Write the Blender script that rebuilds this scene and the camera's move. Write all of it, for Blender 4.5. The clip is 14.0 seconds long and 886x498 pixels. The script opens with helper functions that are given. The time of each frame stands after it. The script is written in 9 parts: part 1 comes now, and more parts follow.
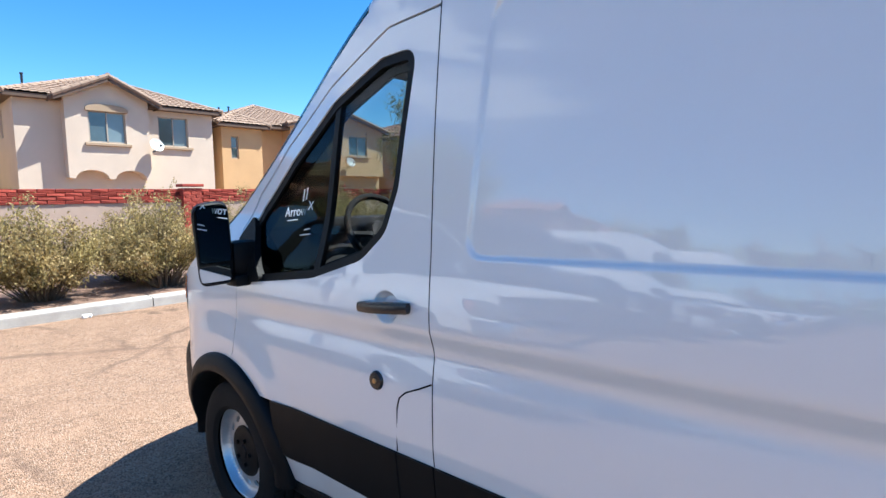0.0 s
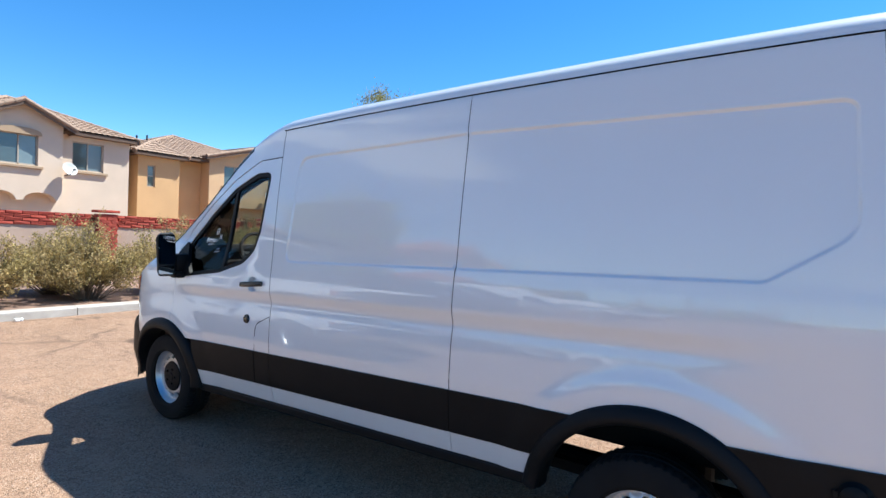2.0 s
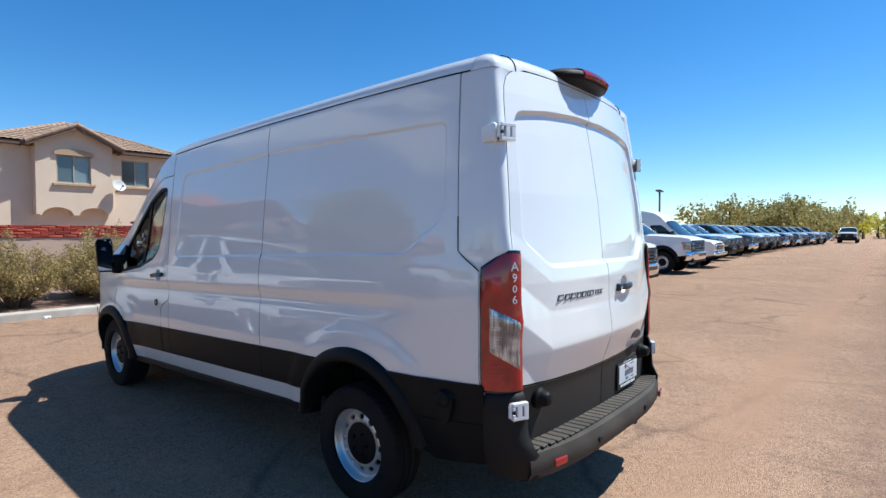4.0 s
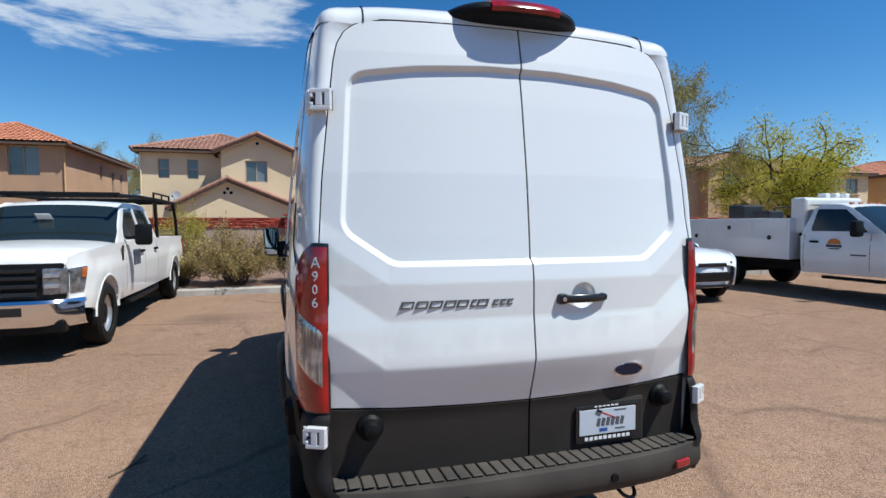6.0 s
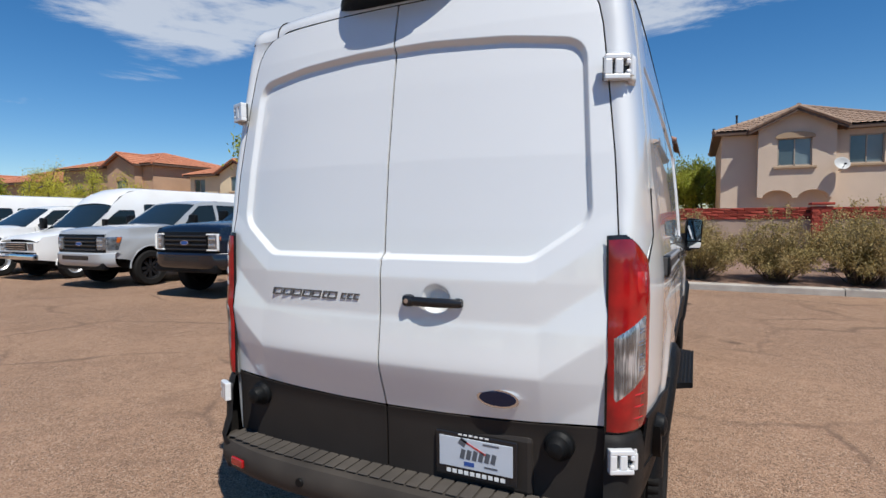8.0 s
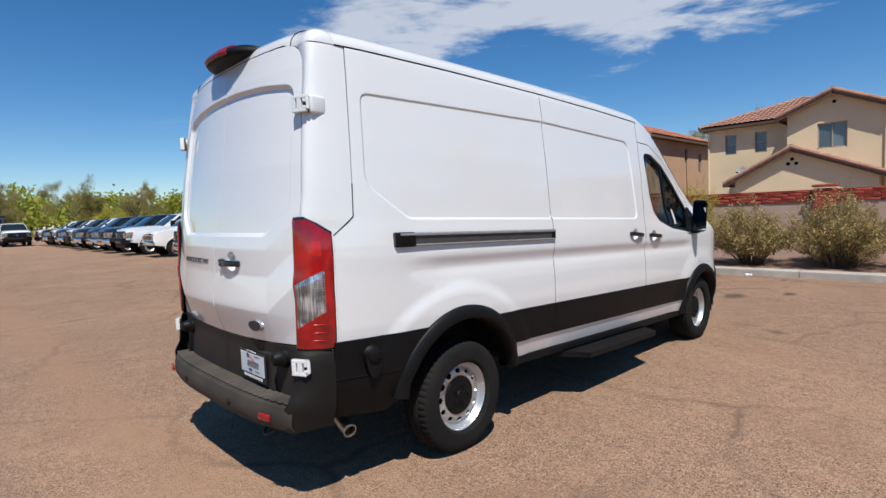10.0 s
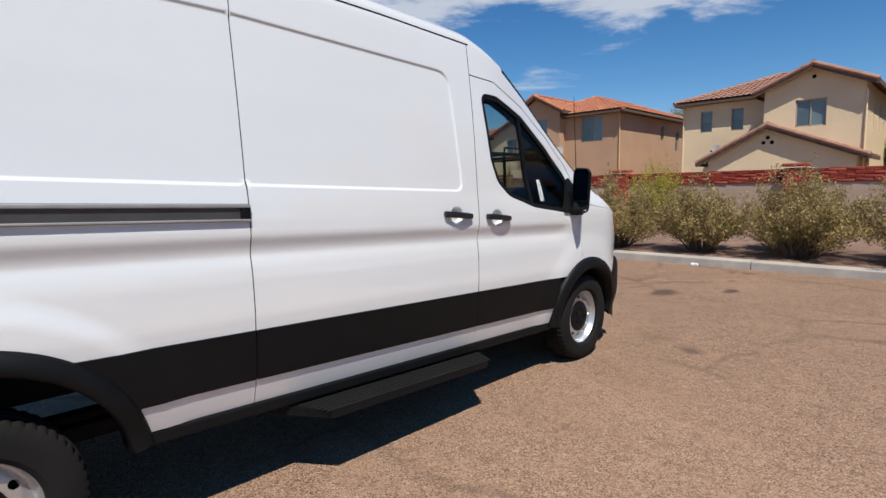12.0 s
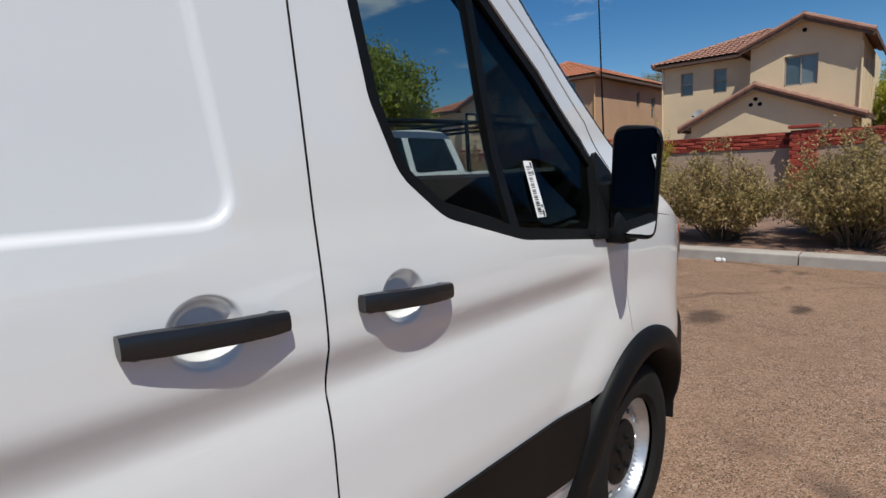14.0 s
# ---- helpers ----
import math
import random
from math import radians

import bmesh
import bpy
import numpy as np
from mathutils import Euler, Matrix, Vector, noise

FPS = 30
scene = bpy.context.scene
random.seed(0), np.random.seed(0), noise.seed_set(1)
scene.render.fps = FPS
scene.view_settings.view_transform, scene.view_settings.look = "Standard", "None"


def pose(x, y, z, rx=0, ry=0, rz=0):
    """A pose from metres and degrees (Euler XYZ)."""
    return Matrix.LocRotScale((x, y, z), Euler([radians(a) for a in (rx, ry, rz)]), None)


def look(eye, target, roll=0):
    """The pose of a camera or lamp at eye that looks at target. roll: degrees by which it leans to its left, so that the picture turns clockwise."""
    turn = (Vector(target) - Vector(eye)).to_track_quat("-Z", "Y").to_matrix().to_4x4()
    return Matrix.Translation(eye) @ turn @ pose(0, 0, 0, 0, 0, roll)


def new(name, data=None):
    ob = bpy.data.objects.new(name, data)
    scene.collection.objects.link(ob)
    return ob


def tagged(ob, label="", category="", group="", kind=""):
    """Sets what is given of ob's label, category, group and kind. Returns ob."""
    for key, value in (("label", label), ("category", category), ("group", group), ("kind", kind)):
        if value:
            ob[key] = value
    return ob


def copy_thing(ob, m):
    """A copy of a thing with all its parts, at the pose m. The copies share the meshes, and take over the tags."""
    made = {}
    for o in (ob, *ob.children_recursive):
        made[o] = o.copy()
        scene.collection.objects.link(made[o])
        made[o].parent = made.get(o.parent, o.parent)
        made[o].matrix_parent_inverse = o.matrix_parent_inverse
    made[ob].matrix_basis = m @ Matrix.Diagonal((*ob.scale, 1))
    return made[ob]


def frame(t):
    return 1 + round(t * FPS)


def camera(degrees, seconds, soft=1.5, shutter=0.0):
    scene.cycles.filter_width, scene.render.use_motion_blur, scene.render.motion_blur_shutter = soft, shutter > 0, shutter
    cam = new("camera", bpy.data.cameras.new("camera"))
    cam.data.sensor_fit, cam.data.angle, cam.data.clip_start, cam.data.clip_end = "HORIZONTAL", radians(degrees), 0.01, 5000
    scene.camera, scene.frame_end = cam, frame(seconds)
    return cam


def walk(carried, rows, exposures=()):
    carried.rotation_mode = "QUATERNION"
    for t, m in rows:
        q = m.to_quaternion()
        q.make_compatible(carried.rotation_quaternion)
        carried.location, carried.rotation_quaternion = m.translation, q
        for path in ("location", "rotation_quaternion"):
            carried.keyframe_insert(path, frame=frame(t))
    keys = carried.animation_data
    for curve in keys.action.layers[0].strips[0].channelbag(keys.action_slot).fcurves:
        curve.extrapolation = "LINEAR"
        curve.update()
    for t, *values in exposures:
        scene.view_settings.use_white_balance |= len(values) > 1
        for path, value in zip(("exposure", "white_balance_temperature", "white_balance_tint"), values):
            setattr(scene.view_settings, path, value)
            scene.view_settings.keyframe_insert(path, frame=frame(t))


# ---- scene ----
from mathutils.geometry import delaunay_2d_cdt

cam = camera(79.4, 14.0)
# The clip's camera closes down as it comes out of the shade.
EXPOSURES = [(0.0, 1.36, 5760, 4), (0.5, 1.22, 5780, 4), (1.0, 1.20, 5810, 3), (2.0, 1.22, 5860, 4), (3.0, 0.97, 5860, 4), (5.5, 0.45, 5880, 5), (6.5, 0.26, 5980, 5), (7.5, 0.17, 6140, 8), (8.2, 0.20, 6200, 9), (10.5, 0.22, 6290, 10), (12.0, 0.18, 6360, 10), (13.0, 0.06, 6380, 9), (14.0, -0.10, 6280, 8)]
PATH = [
    (0, (-2.048, 1.37, 1.547), (-0.591, 2.726, 1.344), -0.7),
    (0.5, (-2.415, 0.835, 1.524), (-0.891, 2.118, 1.343), 2.4),
    (1, (-2.712, 0.334, 1.568), (-1.115, 1.535, 1.483), 1.9),
    (1.5, (-3.038, -0.142, 1.589), (-1.416, 1.028, 1.544), 1.9),
    (2, (-3.269, -0.556, 1.591), (-1.623, 0.579, 1.542), 2.4),
    (2.5, (-3.427, -1.052, 1.605), (-1.76, 0.052, 1.543), 2.8),
    (3, (-3.517, -1.495, 1.605), (-1.851, -0.393, 1.505), 2.3),
    (3.2, (-3.477, -1.708, 1.583), (-1.816, -0.598, 1.498), 1.8),
    (5.3, (-1.681, -3.042, 1.592), (-0.698, -1.303, 1.488), -0.3),
    (5.5, (-1.496, -3.107, 1.581), (-0.617, -1.314, 1.469), 0.1),
    (6, (-0.992, -3.138, 1.57), (-0.418, -1.225, 1.474), -0.2),
    (6.5, (-0.507, -3.01, 1.568), (-0.14, -1.046, 1.469), -0.5),
    (7, (-0.018, -2.892, 1.557), (-0.028, -0.894, 1.476), -0.3),
    (7.5, (0.459, -2.844, 1.566), (-0.037, -0.908, 1.496), 0.1),
    (8, (1.09, -2.873, 1.558), (0.234, -1.069, 1.44), -0.4),
    (8.2, (1.319, -2.844, 1.524), (0.425, -1.06, 1.389), -0.7),
    (10.3, (3.417, -2.121, 1.473), (1.941, -0.78, 1.32), -2.0),
    (10.5, (3.492, -1.926, 1.458), (2.014, -0.59, 1.286), -2.0),
    (11, (3.577, -1.383, 1.428), (2.131, -0.013, 1.249), -1.5),
    (11.5, (3.428, -0.731, 1.368), (2.006, 0.661, 1.175), -1.1),
    (12, (3.143, -0.07, 1.388), (1.74, 1.338, 1.166), -1.0),
    (12.5, (2.811, 0.493, 1.381), (1.413, 1.897, 1.107), -1.9),
    (13, (2.416, 1.046, 1.398), (1.059, 2.478, 1.066), -2.8),
    (13.5, (2.064, 1.545, 1.408), (0.731, 2.998, 1.074), -3.4),
    (14, (1.699, 1.922, 1.444), (0.373, 3.387, 1.134), -3.1),
]
walk(cam, [(t, look(eye, target, roll)) for t, eye, target, roll in PATH],
     exposures=EXPOSURES)

# ---- daylight ----
SUN = Vector((0.47, -0.34, 1.0)).normalized()
sun_data = bpy.data.lights.new("sun", "SUN")
sun_data.energy, sun_data.angle, sun_data.color = 5.0, radians(0.53), (1.0, 0.94, 0.84)
sun_ob = new("sun", sun_data)
sun_ob.matrix_world = look(SUN * 60, (0, 0, 0))

world = bpy.data.worlds.new("world")
scene.world = world
world.use_nodes = True
wt = world.node_tree
wt.nodes.clear()
w_out = wt.nodes.new("ShaderNodeOutputWorld")
w_bg = wt.nodes.new("ShaderNodeBackground")
w_sky = wt.nodes.new("ShaderNodeTexSky")
w_sky.sky_type = "NISHITA"
w_sky.sun_disc = False
w_sky.sun_elevation = math.asin(SUN.z)
w_sky.sun_rotation = math.atan2(SUN.x, SUN.y)
w_sky.altitude, w_sky.air_density, w_sky.dust_density, w_sky.ozone_density = 400, 0.92, 0.08, 3.0
w_bg.inputs["Strength"].default_value = 0.092
w_hs = wt.nodes.new("ShaderNodeHueSaturation")
w_hs.inputs["Saturation"].default_value = 1.30
wt.links.new(w_sky.outputs["Color"], w_hs.inputs["Color"])


def wnode(kind, **values):
    n = wt.nodes.new(kind)
    for key, v in values.items():
        n.inputs[key.replace("_", " ")].default_value = v
    return n


def wrange(src, a, b, lo=0.0, hi=1.0):
    n = wnode("ShaderNodeMapRange", From_Min=a, From_Max=b, To_Min=lo, To_Max=hi)
    n.interpolation_type = "SMOOTHSTEP"
    wt.links.new(src, n.inputs["Value"])
    return n.outputs["Result"]


def wmath(op, a, b):
    n = wt.nodes.new("ShaderNodeMath")
    n.operation = op
    for k, v in enumerate((a, b)):
        if isinstance(v, float):
            n.inputs[k].default_value = v
        else:
            wt.links.new(v, n.inputs[k])
    return n.outputs[0]


# High thin cloud: streaks drawn out along a band over the houses.
w_tc = wt.nodes.new("ShaderNodeTexCoord")
w_map = wnode("ShaderNodeMapping", Scale=(2.2, 2.2, 11.0), Rotation=(0.10, -0.06, 0.3))
wt.links.new(w_tc.outputs["Generated"], w_map.inputs["Vector"])
w_noise = wnode("ShaderNodeTexNoise", Scale=1.5, Detail=11.0, Roughness=0.60, Distortion=0.35)
wt.links.new(w_map.outputs["Vector"], w_noise.inputs["Vector"])
w_sep = wt.nodes.new("ShaderNodeSeparateXYZ")
wt.links.new(w_tc.outputs["Generated"], w_sep.inputs["Vector"])
w_dot = wt.nodes.new("ShaderNodeVectorMath")
w_dot.operation = "DOT_PRODUCT"
w_dot.inputs[1].default_value = (-0.47, 0.88, 0.0)
wt.links.new(w_tc.outputs["Generated"], w_dot.inputs[0])
w_band = wmath("MULTIPLY", wrange(w_sep.outputs["Z"], 0.23, 0.33), wrange(w_sep.outputs["Z"], 0.54, 0.42))
w_band = wmath("MULTIPLY", w_band, wrange(w_dot.outputs["Value"], 0.72, 0.88))
w_lift = wmath("ADD", w_noise.outputs["Fac"], wmath("MULTIPLY", w_band, 0.27))
w_cloud = wmath("MULTIPLY", wrange(w_lift, 0.62, 0.78), wrange(w_dot.outputs["Value"], 0.66, 0.82, 0.0, 0.72))
w_mix = wt.nodes.new("ShaderNodeMix")
w_mix.data_type = "RGBA"
w_mix.inputs["B"].default_value = (7.0, 7.1, 7.3, 1)
wt.links.new(w_cloud, w_mix.inputs["Factor"])
wt.links.new(w_hs.outputs["Color"], w_mix.inputs["A"])
wt.links.new(w_mix.outputs["Result"], w_bg.inputs["Color"])
wt.links.new(w_bg.outputs["Background"], w_out.inputs["Surface"])


# ---- materials ----
def material(name, colour, rough=0.6, metal=0.0, vary=0.0, scale=8.0, bump=0.0, bump_scale=60.0, coat=0.0, second=None,
             emit=None, spec=0.5, random_tone=0.0, grain=0.0, grain_scale=200.0):
    """A principled material with colour variation at two scales and fine relief, in object-space metres."""
    m = bpy.data.materials.new(name)
    m.use_nodes = True
    nt = m.node_tree
    b = nt.nodes["Principled BSDF"]
    b.inputs["Base Color"].default_value = (*colour, 1)
    b.inputs["Roughness"].default_value = rough
    b.inputs["Metallic"].default_value = metal
    b.inputs["Specular IOR Level"].default_value = spec
    if coat:
        b.inputs["Coat Weight"].default_value = coat
        b.inputs["Coat Roughness"].default_value = 0.02
        b.inputs["Coat IOR"].default_value = 1.7
    if emit:
        b.inputs["Emission Color"].default_value = (*emit[:3], 1)
        b.inputs["Emission Strength"].default_value = emit[3]
    tc = nt.nodes.new("ShaderNodeTexCoord")
    out = None
    if vary or second or random_tone or grain:
        n = nt.nodes.new("ShaderNodeTexNoise")
        n.inputs["Scale"].default_value, n.inputs["Detail"].default_value = scale, 6
        nt.links.new(tc.outputs["Object"], n.inputs["Vector"])
        ramp = nt.nodes.new("ShaderNodeMapRange")
        ramp.inputs["From Min"].default_value, ramp.inputs["From Max"].default_value = 0.3, 0.7
        nt.links.new(n.outputs["Fac"], ramp.inputs["Value"])
        mix = nt.nodes.new("ShaderNodeMix")
        mix.data_type = "RGBA"
        other = second or tuple(c * (1 - vary) for c in colour)
        mix.inputs["A"].default_value = (*colour, 1)
        mix.inputs["B"].default_value = (*other, 1)
        nt.links.new(ramp.outputs["Result"], mix.inputs["Factor"])
        out = mix.outputs["Result"]
        if grain:
            g = nt.nodes.new("ShaderNodeTexNoise")
            g.inputs["Scale"].default_value, g.inputs["Detail"].default_value = grain_scale, 3
            nt.links.new(tc.outputs["Object"], g.inputs["Vector"])
            gr = nt.nodes.new("ShaderNodeMapRange")
            gr.inputs["From Min"].default_value, gr.inputs["From Max"].default_value = 0.3, 0.7
            gr.inputs["To Min"].default_value, gr.inputs["To Max"].default_value = 1 - grain, 1 + grain
            nt.links.new(g.outputs["Fac"], gr.inputs["Value"])
            mul = nt.nodes.new("ShaderNodeVectorMath")
            mul.operation = "SCALE"
            nt.links.new(out, mul.inputs[0])
            nt.links.new(gr.outputs["Result"], mul.inputs["Scale"])
            out = mul.outputs[0]
        if random_tone:
            oi = nt.nodes.new("ShaderNodeObjectInfo")
            gi = nt.nodes.new("ShaderNodeNewGeometry")
            add = nt.nodes.new("ShaderNodeMath")
            nt.links.new(oi.outputs["Random"], add.inputs[0])
            nt.links.new(gi.outputs["Random Per Island"], add.inputs[1])
            fr = nt.nodes.new("ShaderNodeMath")
            fr.operation = "FRACT"
            nt.links.new(add.outputs[0], fr.inputs[0])
            rr = nt.nodes.new("ShaderNodeMapRange")
            rr.inputs["To Min"].default_value, rr.inputs["To Max"].default_value = 1 - random_tone, 1 + random_tone
            nt.links.new(fr.outputs[0], rr.inputs["Value"])
            mul = nt.nodes.new("ShaderNodeVectorMath")
            mul.operation = "SCALE"
            nt.links.new(out, mul.inputs[0])
            nt.links.new(rr.outputs["Result"], mul.inputs["Scale"])
            out = mul.outputs[0]
        nt.links.new(out, b.inputs["Base Color"])
    if bump:
        n2 = nt.nodes.new("ShaderNodeTexNoise")
        n2.inputs["Scale"].default_value, n2.inputs["Detail"].default_value = bump_scale, 4
        nt.links.new(tc.outputs["Object"], n2.inputs["Vector"])
        bp = nt.nodes.new("ShaderNodeBump")
        bp.inputs["Strength"].default_value, bp.inputs["Distance"].default_value = 1.0, bump
        nt.links.new(n2.outputs["Fac"], bp.inputs["Height"])
        nt.links.new(bp.outputs["Normal"], b.inputs["Normal"])
    return m


WHITE_PAINT = material("white_paint", (0.715, 0.72, 0.718), 0.30, coat=1.0, vary=0.02, scale=1.5, spec=0.5)
WHITE_DUSTY = material("white_paint_dusty", (0.80, 0.80, 0.79), 0.35, coat=0.7, second=(0.74, 0.72, 0.69), scale=1.2)
BLACK_PLASTIC = material("black_plastic", (0.0066, 0.0070, 0.0077), 0.50, spec=0.16, vary=0.25, scale=6, bump=0.0006, bump_scale=500)
GREY_PLASTIC = material("weathered_plastic", (0.0144, 0.0129, 0.012), 0.6, spec=0.2, vary=0.25, scale=5, bump=0.0006, bump_scale=500)
DUSTY_PLASTIC = material("dusty_plastic", (0.0864, 0.07416, 0.06264), 0.75, spec=0.3, second=(0.0432, 0.03744, 0.03312), scale=4, bump=0.0006, bump_scale=400)
BUMPER_PLASTIC = material("bumper_plastic", (0.058, 0.049, 0.041), 0.68, spec=0.25, second=(0.033, 0.028, 0.024), scale=4, bump=0.0006, bump_scale=400)
TRIM_PLASTIC = material("sun_bleached_trim", (0.030, 0.025, 0.022), 0.6, spec=0.22, vary=0.22, scale=5, bump=0.0006, bump_scale=500)
GLOSS_BLACK = material("gloss_black", (0.015, 0.015, 0.017), 0.25, vary=0.1)
RUBBER = material("rubber", (0.0098, 0.00945, 0.00945), 0.8, spec=0.15, second=(0.0155, 0.0145, 0.0135), scale=5, bump=0.0008, bump_scale=300)
STEEL = material("wheel_steel", (0.62, 0.63, 0.64), 0.36, 0.75, vary=0.12, scale=20)
CHROME = material("chrome", (0.85, 0.86, 0.88), 0.12, 1.0)
DARK_METAL = material("dark_metal", (0.05, 0.05, 0.055), 0.5, 0.6, vary=0.3, scale=9)
UNDERBODY = material("underbody", (0.012, 0.012, 0.012), 0.85, spec=0.15, vary=0.3)
SEAL = material("shut_line", (0.008, 0.008, 0.009), 0.8, spec=0.1, vary=0.1)
RED_LENS = material("red_lens", (0.40, 0.006, 0.007), 0.12, coat=0.45, second=(0.15, 0.003, 0.004), scale=9)
CLEAR_LENS = material("clear_lens", (0.66, 0.69, 0.72), 0.12, 0.85, coat=1.0, second=(0.50, 0.52, 0.55), scale=22, bump=0.004, bump_scale=90)


def fluted_lens():
    """Clear outer lens over a dark reflector: fine upright flutes, broken bright glints painted into the base colour.
    """
    m = material("fluted_lens", (0.3, 0.3, 0.3), 0.16, 0.6, coat=1.0)
    nt = m.node_tree
    bs = nt.nodes["Principled BSDF"]
    tc = nt.nodes.new("ShaderNodeTexCoord")
    mp = nt.nodes.new("ShaderNodeMapping")
    mp.inputs["Scale"].default_value = (1.0, 1.0, 0.05)
    nt.links.new(tc.outputs["Object"], mp.inputs["Vector"])
    n1 = nt.nodes.new("ShaderNodeTexNoise")
    n1.inputs["Scale"].default_value, n1.inputs["Detail"].default_value = 150, 2
    nt.links.new(mp.outputs["Vector"], n1.inputs["Vector"])
    n2 = nt.nodes.new("ShaderNodeTexNoise")
    n2.inputs["Scale"].default_value, n2.inputs["Detail"].default_value = 14, 1
    nt.links.new(tc.outputs["Object"], n2.inputs["Vector"])
    mul = nt.nodes.new("ShaderNodeMath")
    mul.operation = "MULTIPLY"
    nt.links.new(n1.outputs["Fac"], mul.inputs[0])
    nt.links.new(n2.outputs["Fac"], mul.inputs[1])
    ramp = nt.nodes.new("ShaderNodeValToRGB")
    for pos, col in ((0.16, (0.14, 0.143, 0.15)), (0.26, (0.33, 0.335, 0.345)), (0.37, (0.68, 0.69, 0.71))):
        e = ramp.color_ramp.elements.new(pos)
        e.color = (*col, 1)
    ramp.color_ramp.elements.remove(ramp.color_ramp.elements[-1])
    ramp.color_ramp.elements.remove(ramp.color_ramp.elements[0])
    nt.links.new(mul.outputs[0], ramp.inputs["Fac"])
    nt.links.new(ramp.outputs["Color"], bs.inputs["Base Color"])
    bp = nt.nodes.new("ShaderNodeBump")
    bp.inputs["Distance"].default_value = 0.001
    nt.links.new(n1.outputs["Fac"], bp.inputs["Height"])
    nt.links.new(bp.outputs["Normal"], bs.inputs["Normal"])
    return m


FLUTED_LENS = fluted_lens()
RED_RIB = material("red_rib", (0.50, 0.012, 0.010), 0.22, coat=0.4, vary=0.25, scale=14)
AMBER_LENS = material("amber_lens", (0.55, 0.13, 0.02), 0.15, coat=1.0, vary=0.2, scale=20)
def pane_material(name, tint):
    """Thin tinted pane: see-through, with a clear gloss that grows towards grazing angles."""
    m = bpy.data.materials.new(name)
    m.use_nodes = True
    nt = m.node_tree
    nt.nodes.remove(nt.nodes["Principled BSDF"])
    tr, gl = nt.nodes.new("ShaderNodeBsdfTransparent"), nt.nodes.new("ShaderNodeBsdfGlossy")
    fr, mx = nt.nodes.new("ShaderNodeLayerWeight"), nt.nodes.new("ShaderNodeMixShader")
    pw, ma = nt.nodes.new("ShaderNodeMath"), nt.nodes.new("ShaderNodeMath")
    pw.operation, ma.operation = "POWER", "MULTIPLY_ADD"
    pw.inputs[1].default_value = 5.0
    ma.inputs[1].default_value, ma.inputs[2].default_value = 0.5, 0.007
    tr.inputs["Color"].default_value = (*tint, 1)
    gl.inputs["Color"].default_value = (0.9, 0.92, 0.95, 1)
    gl.inputs["Roughness"].default_value = 0.01
    fr.inputs["Blend"].default_value = 0.5
    nt.links.new(fr.outputs["Facing"], pw.inputs[0])
    nt.links.new(pw.outputs[0], ma.inputs[0])
    nt.links.new(ma.outputs[0], mx.inputs["Fac"])
    nt.links.new(tr.outputs["BSDF"], mx.inputs[1])
    nt.links.new(gl.outputs["BSDF"], mx.inputs[2])
    nt.links.new(mx.outputs["Shader"], nt.nodes["Material Output"].inputs["Surface"])
    return m


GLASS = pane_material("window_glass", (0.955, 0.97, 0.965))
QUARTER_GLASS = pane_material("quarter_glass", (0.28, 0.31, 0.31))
SCREEN_GLASS = pane_material("windscreen_glass", (0.40, 0.46, 0.46))
HOUSE_GLASS = material("house_glass", (0.055, 0.072, 0.078), 0.06, spec=0.9, second=(0.10, 0.135, 0.145), scale=0.7)
WHITE_PAINT.node_tree.nodes["Principled BSDF"].inputs["Coat IOR"].default_value = 1.72
VEHICLE_GLASS = material("vehicle_glass", (0.014, 0.022, 0.025), 0.05, spec=0.5, vary=0.2, scale=1.0)
INTERIOR = material("interior_trim", (0.010, 0.010, 0.011), 0.8, spec=0.15, vary=0.2, scale=6, bump=0.0006, bump_scale=300)
STICKER = material("sticker_white", (0.8, 0.8, 0.78), 0.6, vary=0.05)
MIRROR = material("mirror_glass", (0.85, 0.88, 0.90), 0.02, 1.0)


# ---- mesh helpers ----
def rake(y):
    """The van stands a little nose-down: how far its body lies below level at y."""
    return -0.033 * (y - 1.0)


def rake_point(p):
    return Vector((p[0], p[1], p[2] + rake(p[1])))


def mesh_object(name, verts, faces, mat, parent=None, label="", smooth=False, shear=False, normals=None, mats=None, slots=None):
    if shear:
        verts = [(x, y, z + rake(y)) for x, y, z in verts]
    me = bpy.data.meshes.new(name)
    me.from_pydata([tuple(v) for v in verts], [], [tuple(f) for f in faces])
    for one in mats or [mat]:
        me.materials.append(one)
    if slots is not None:
        me.polygons.foreach_set("material_index", slots)
    if smooth or normals is not None:
        me.polygons.foreach_set("use_smooth", [True] * len(me.polygons))
    me.update()
    if normals is not None:
        me.normals_split_custom_set_from_vertices([tuple(n) for n in normals])
    ob = new(name, me)
    if parent:
        ob.parent = parent
    if label:
        tagged(ob, label)
    return ob


def part(name, bm, mat, parent, label="", smooth=False, shear=False, edge=35):
    """Links a bmesh as one mesh object under a thing or a part."""
    if shear:
        for v in bm.verts:
            v.co.z += rake(v.co.y)
    bmesh.ops.recalc_face_normals(bm, faces=bm.faces)
    me = bpy.data.meshes.new(name)
    if smooth:
        for f in bm.faces:
            f.smooth = True
        limit = radians(edge)
        for e in bm.edges:
            e.smooth = not (len(e.link_faces) != 2 or e.calc_face_angle(0) > limit)
    bm.to_mesh(me)
    bm.free()
    me.materials.append(mat)
    ob = new(name, me)
    if parent:
        ob.parent = parent
    if label:
        tagged(ob, label)
    return ob


def thing(name, at, label, category, group="", turn=0.0, kind=""):
    ob = new(name)
    ob.matrix_basis = pose(*at, 0, 0, turn)
    return tagged(ob, label, category, group, kind)


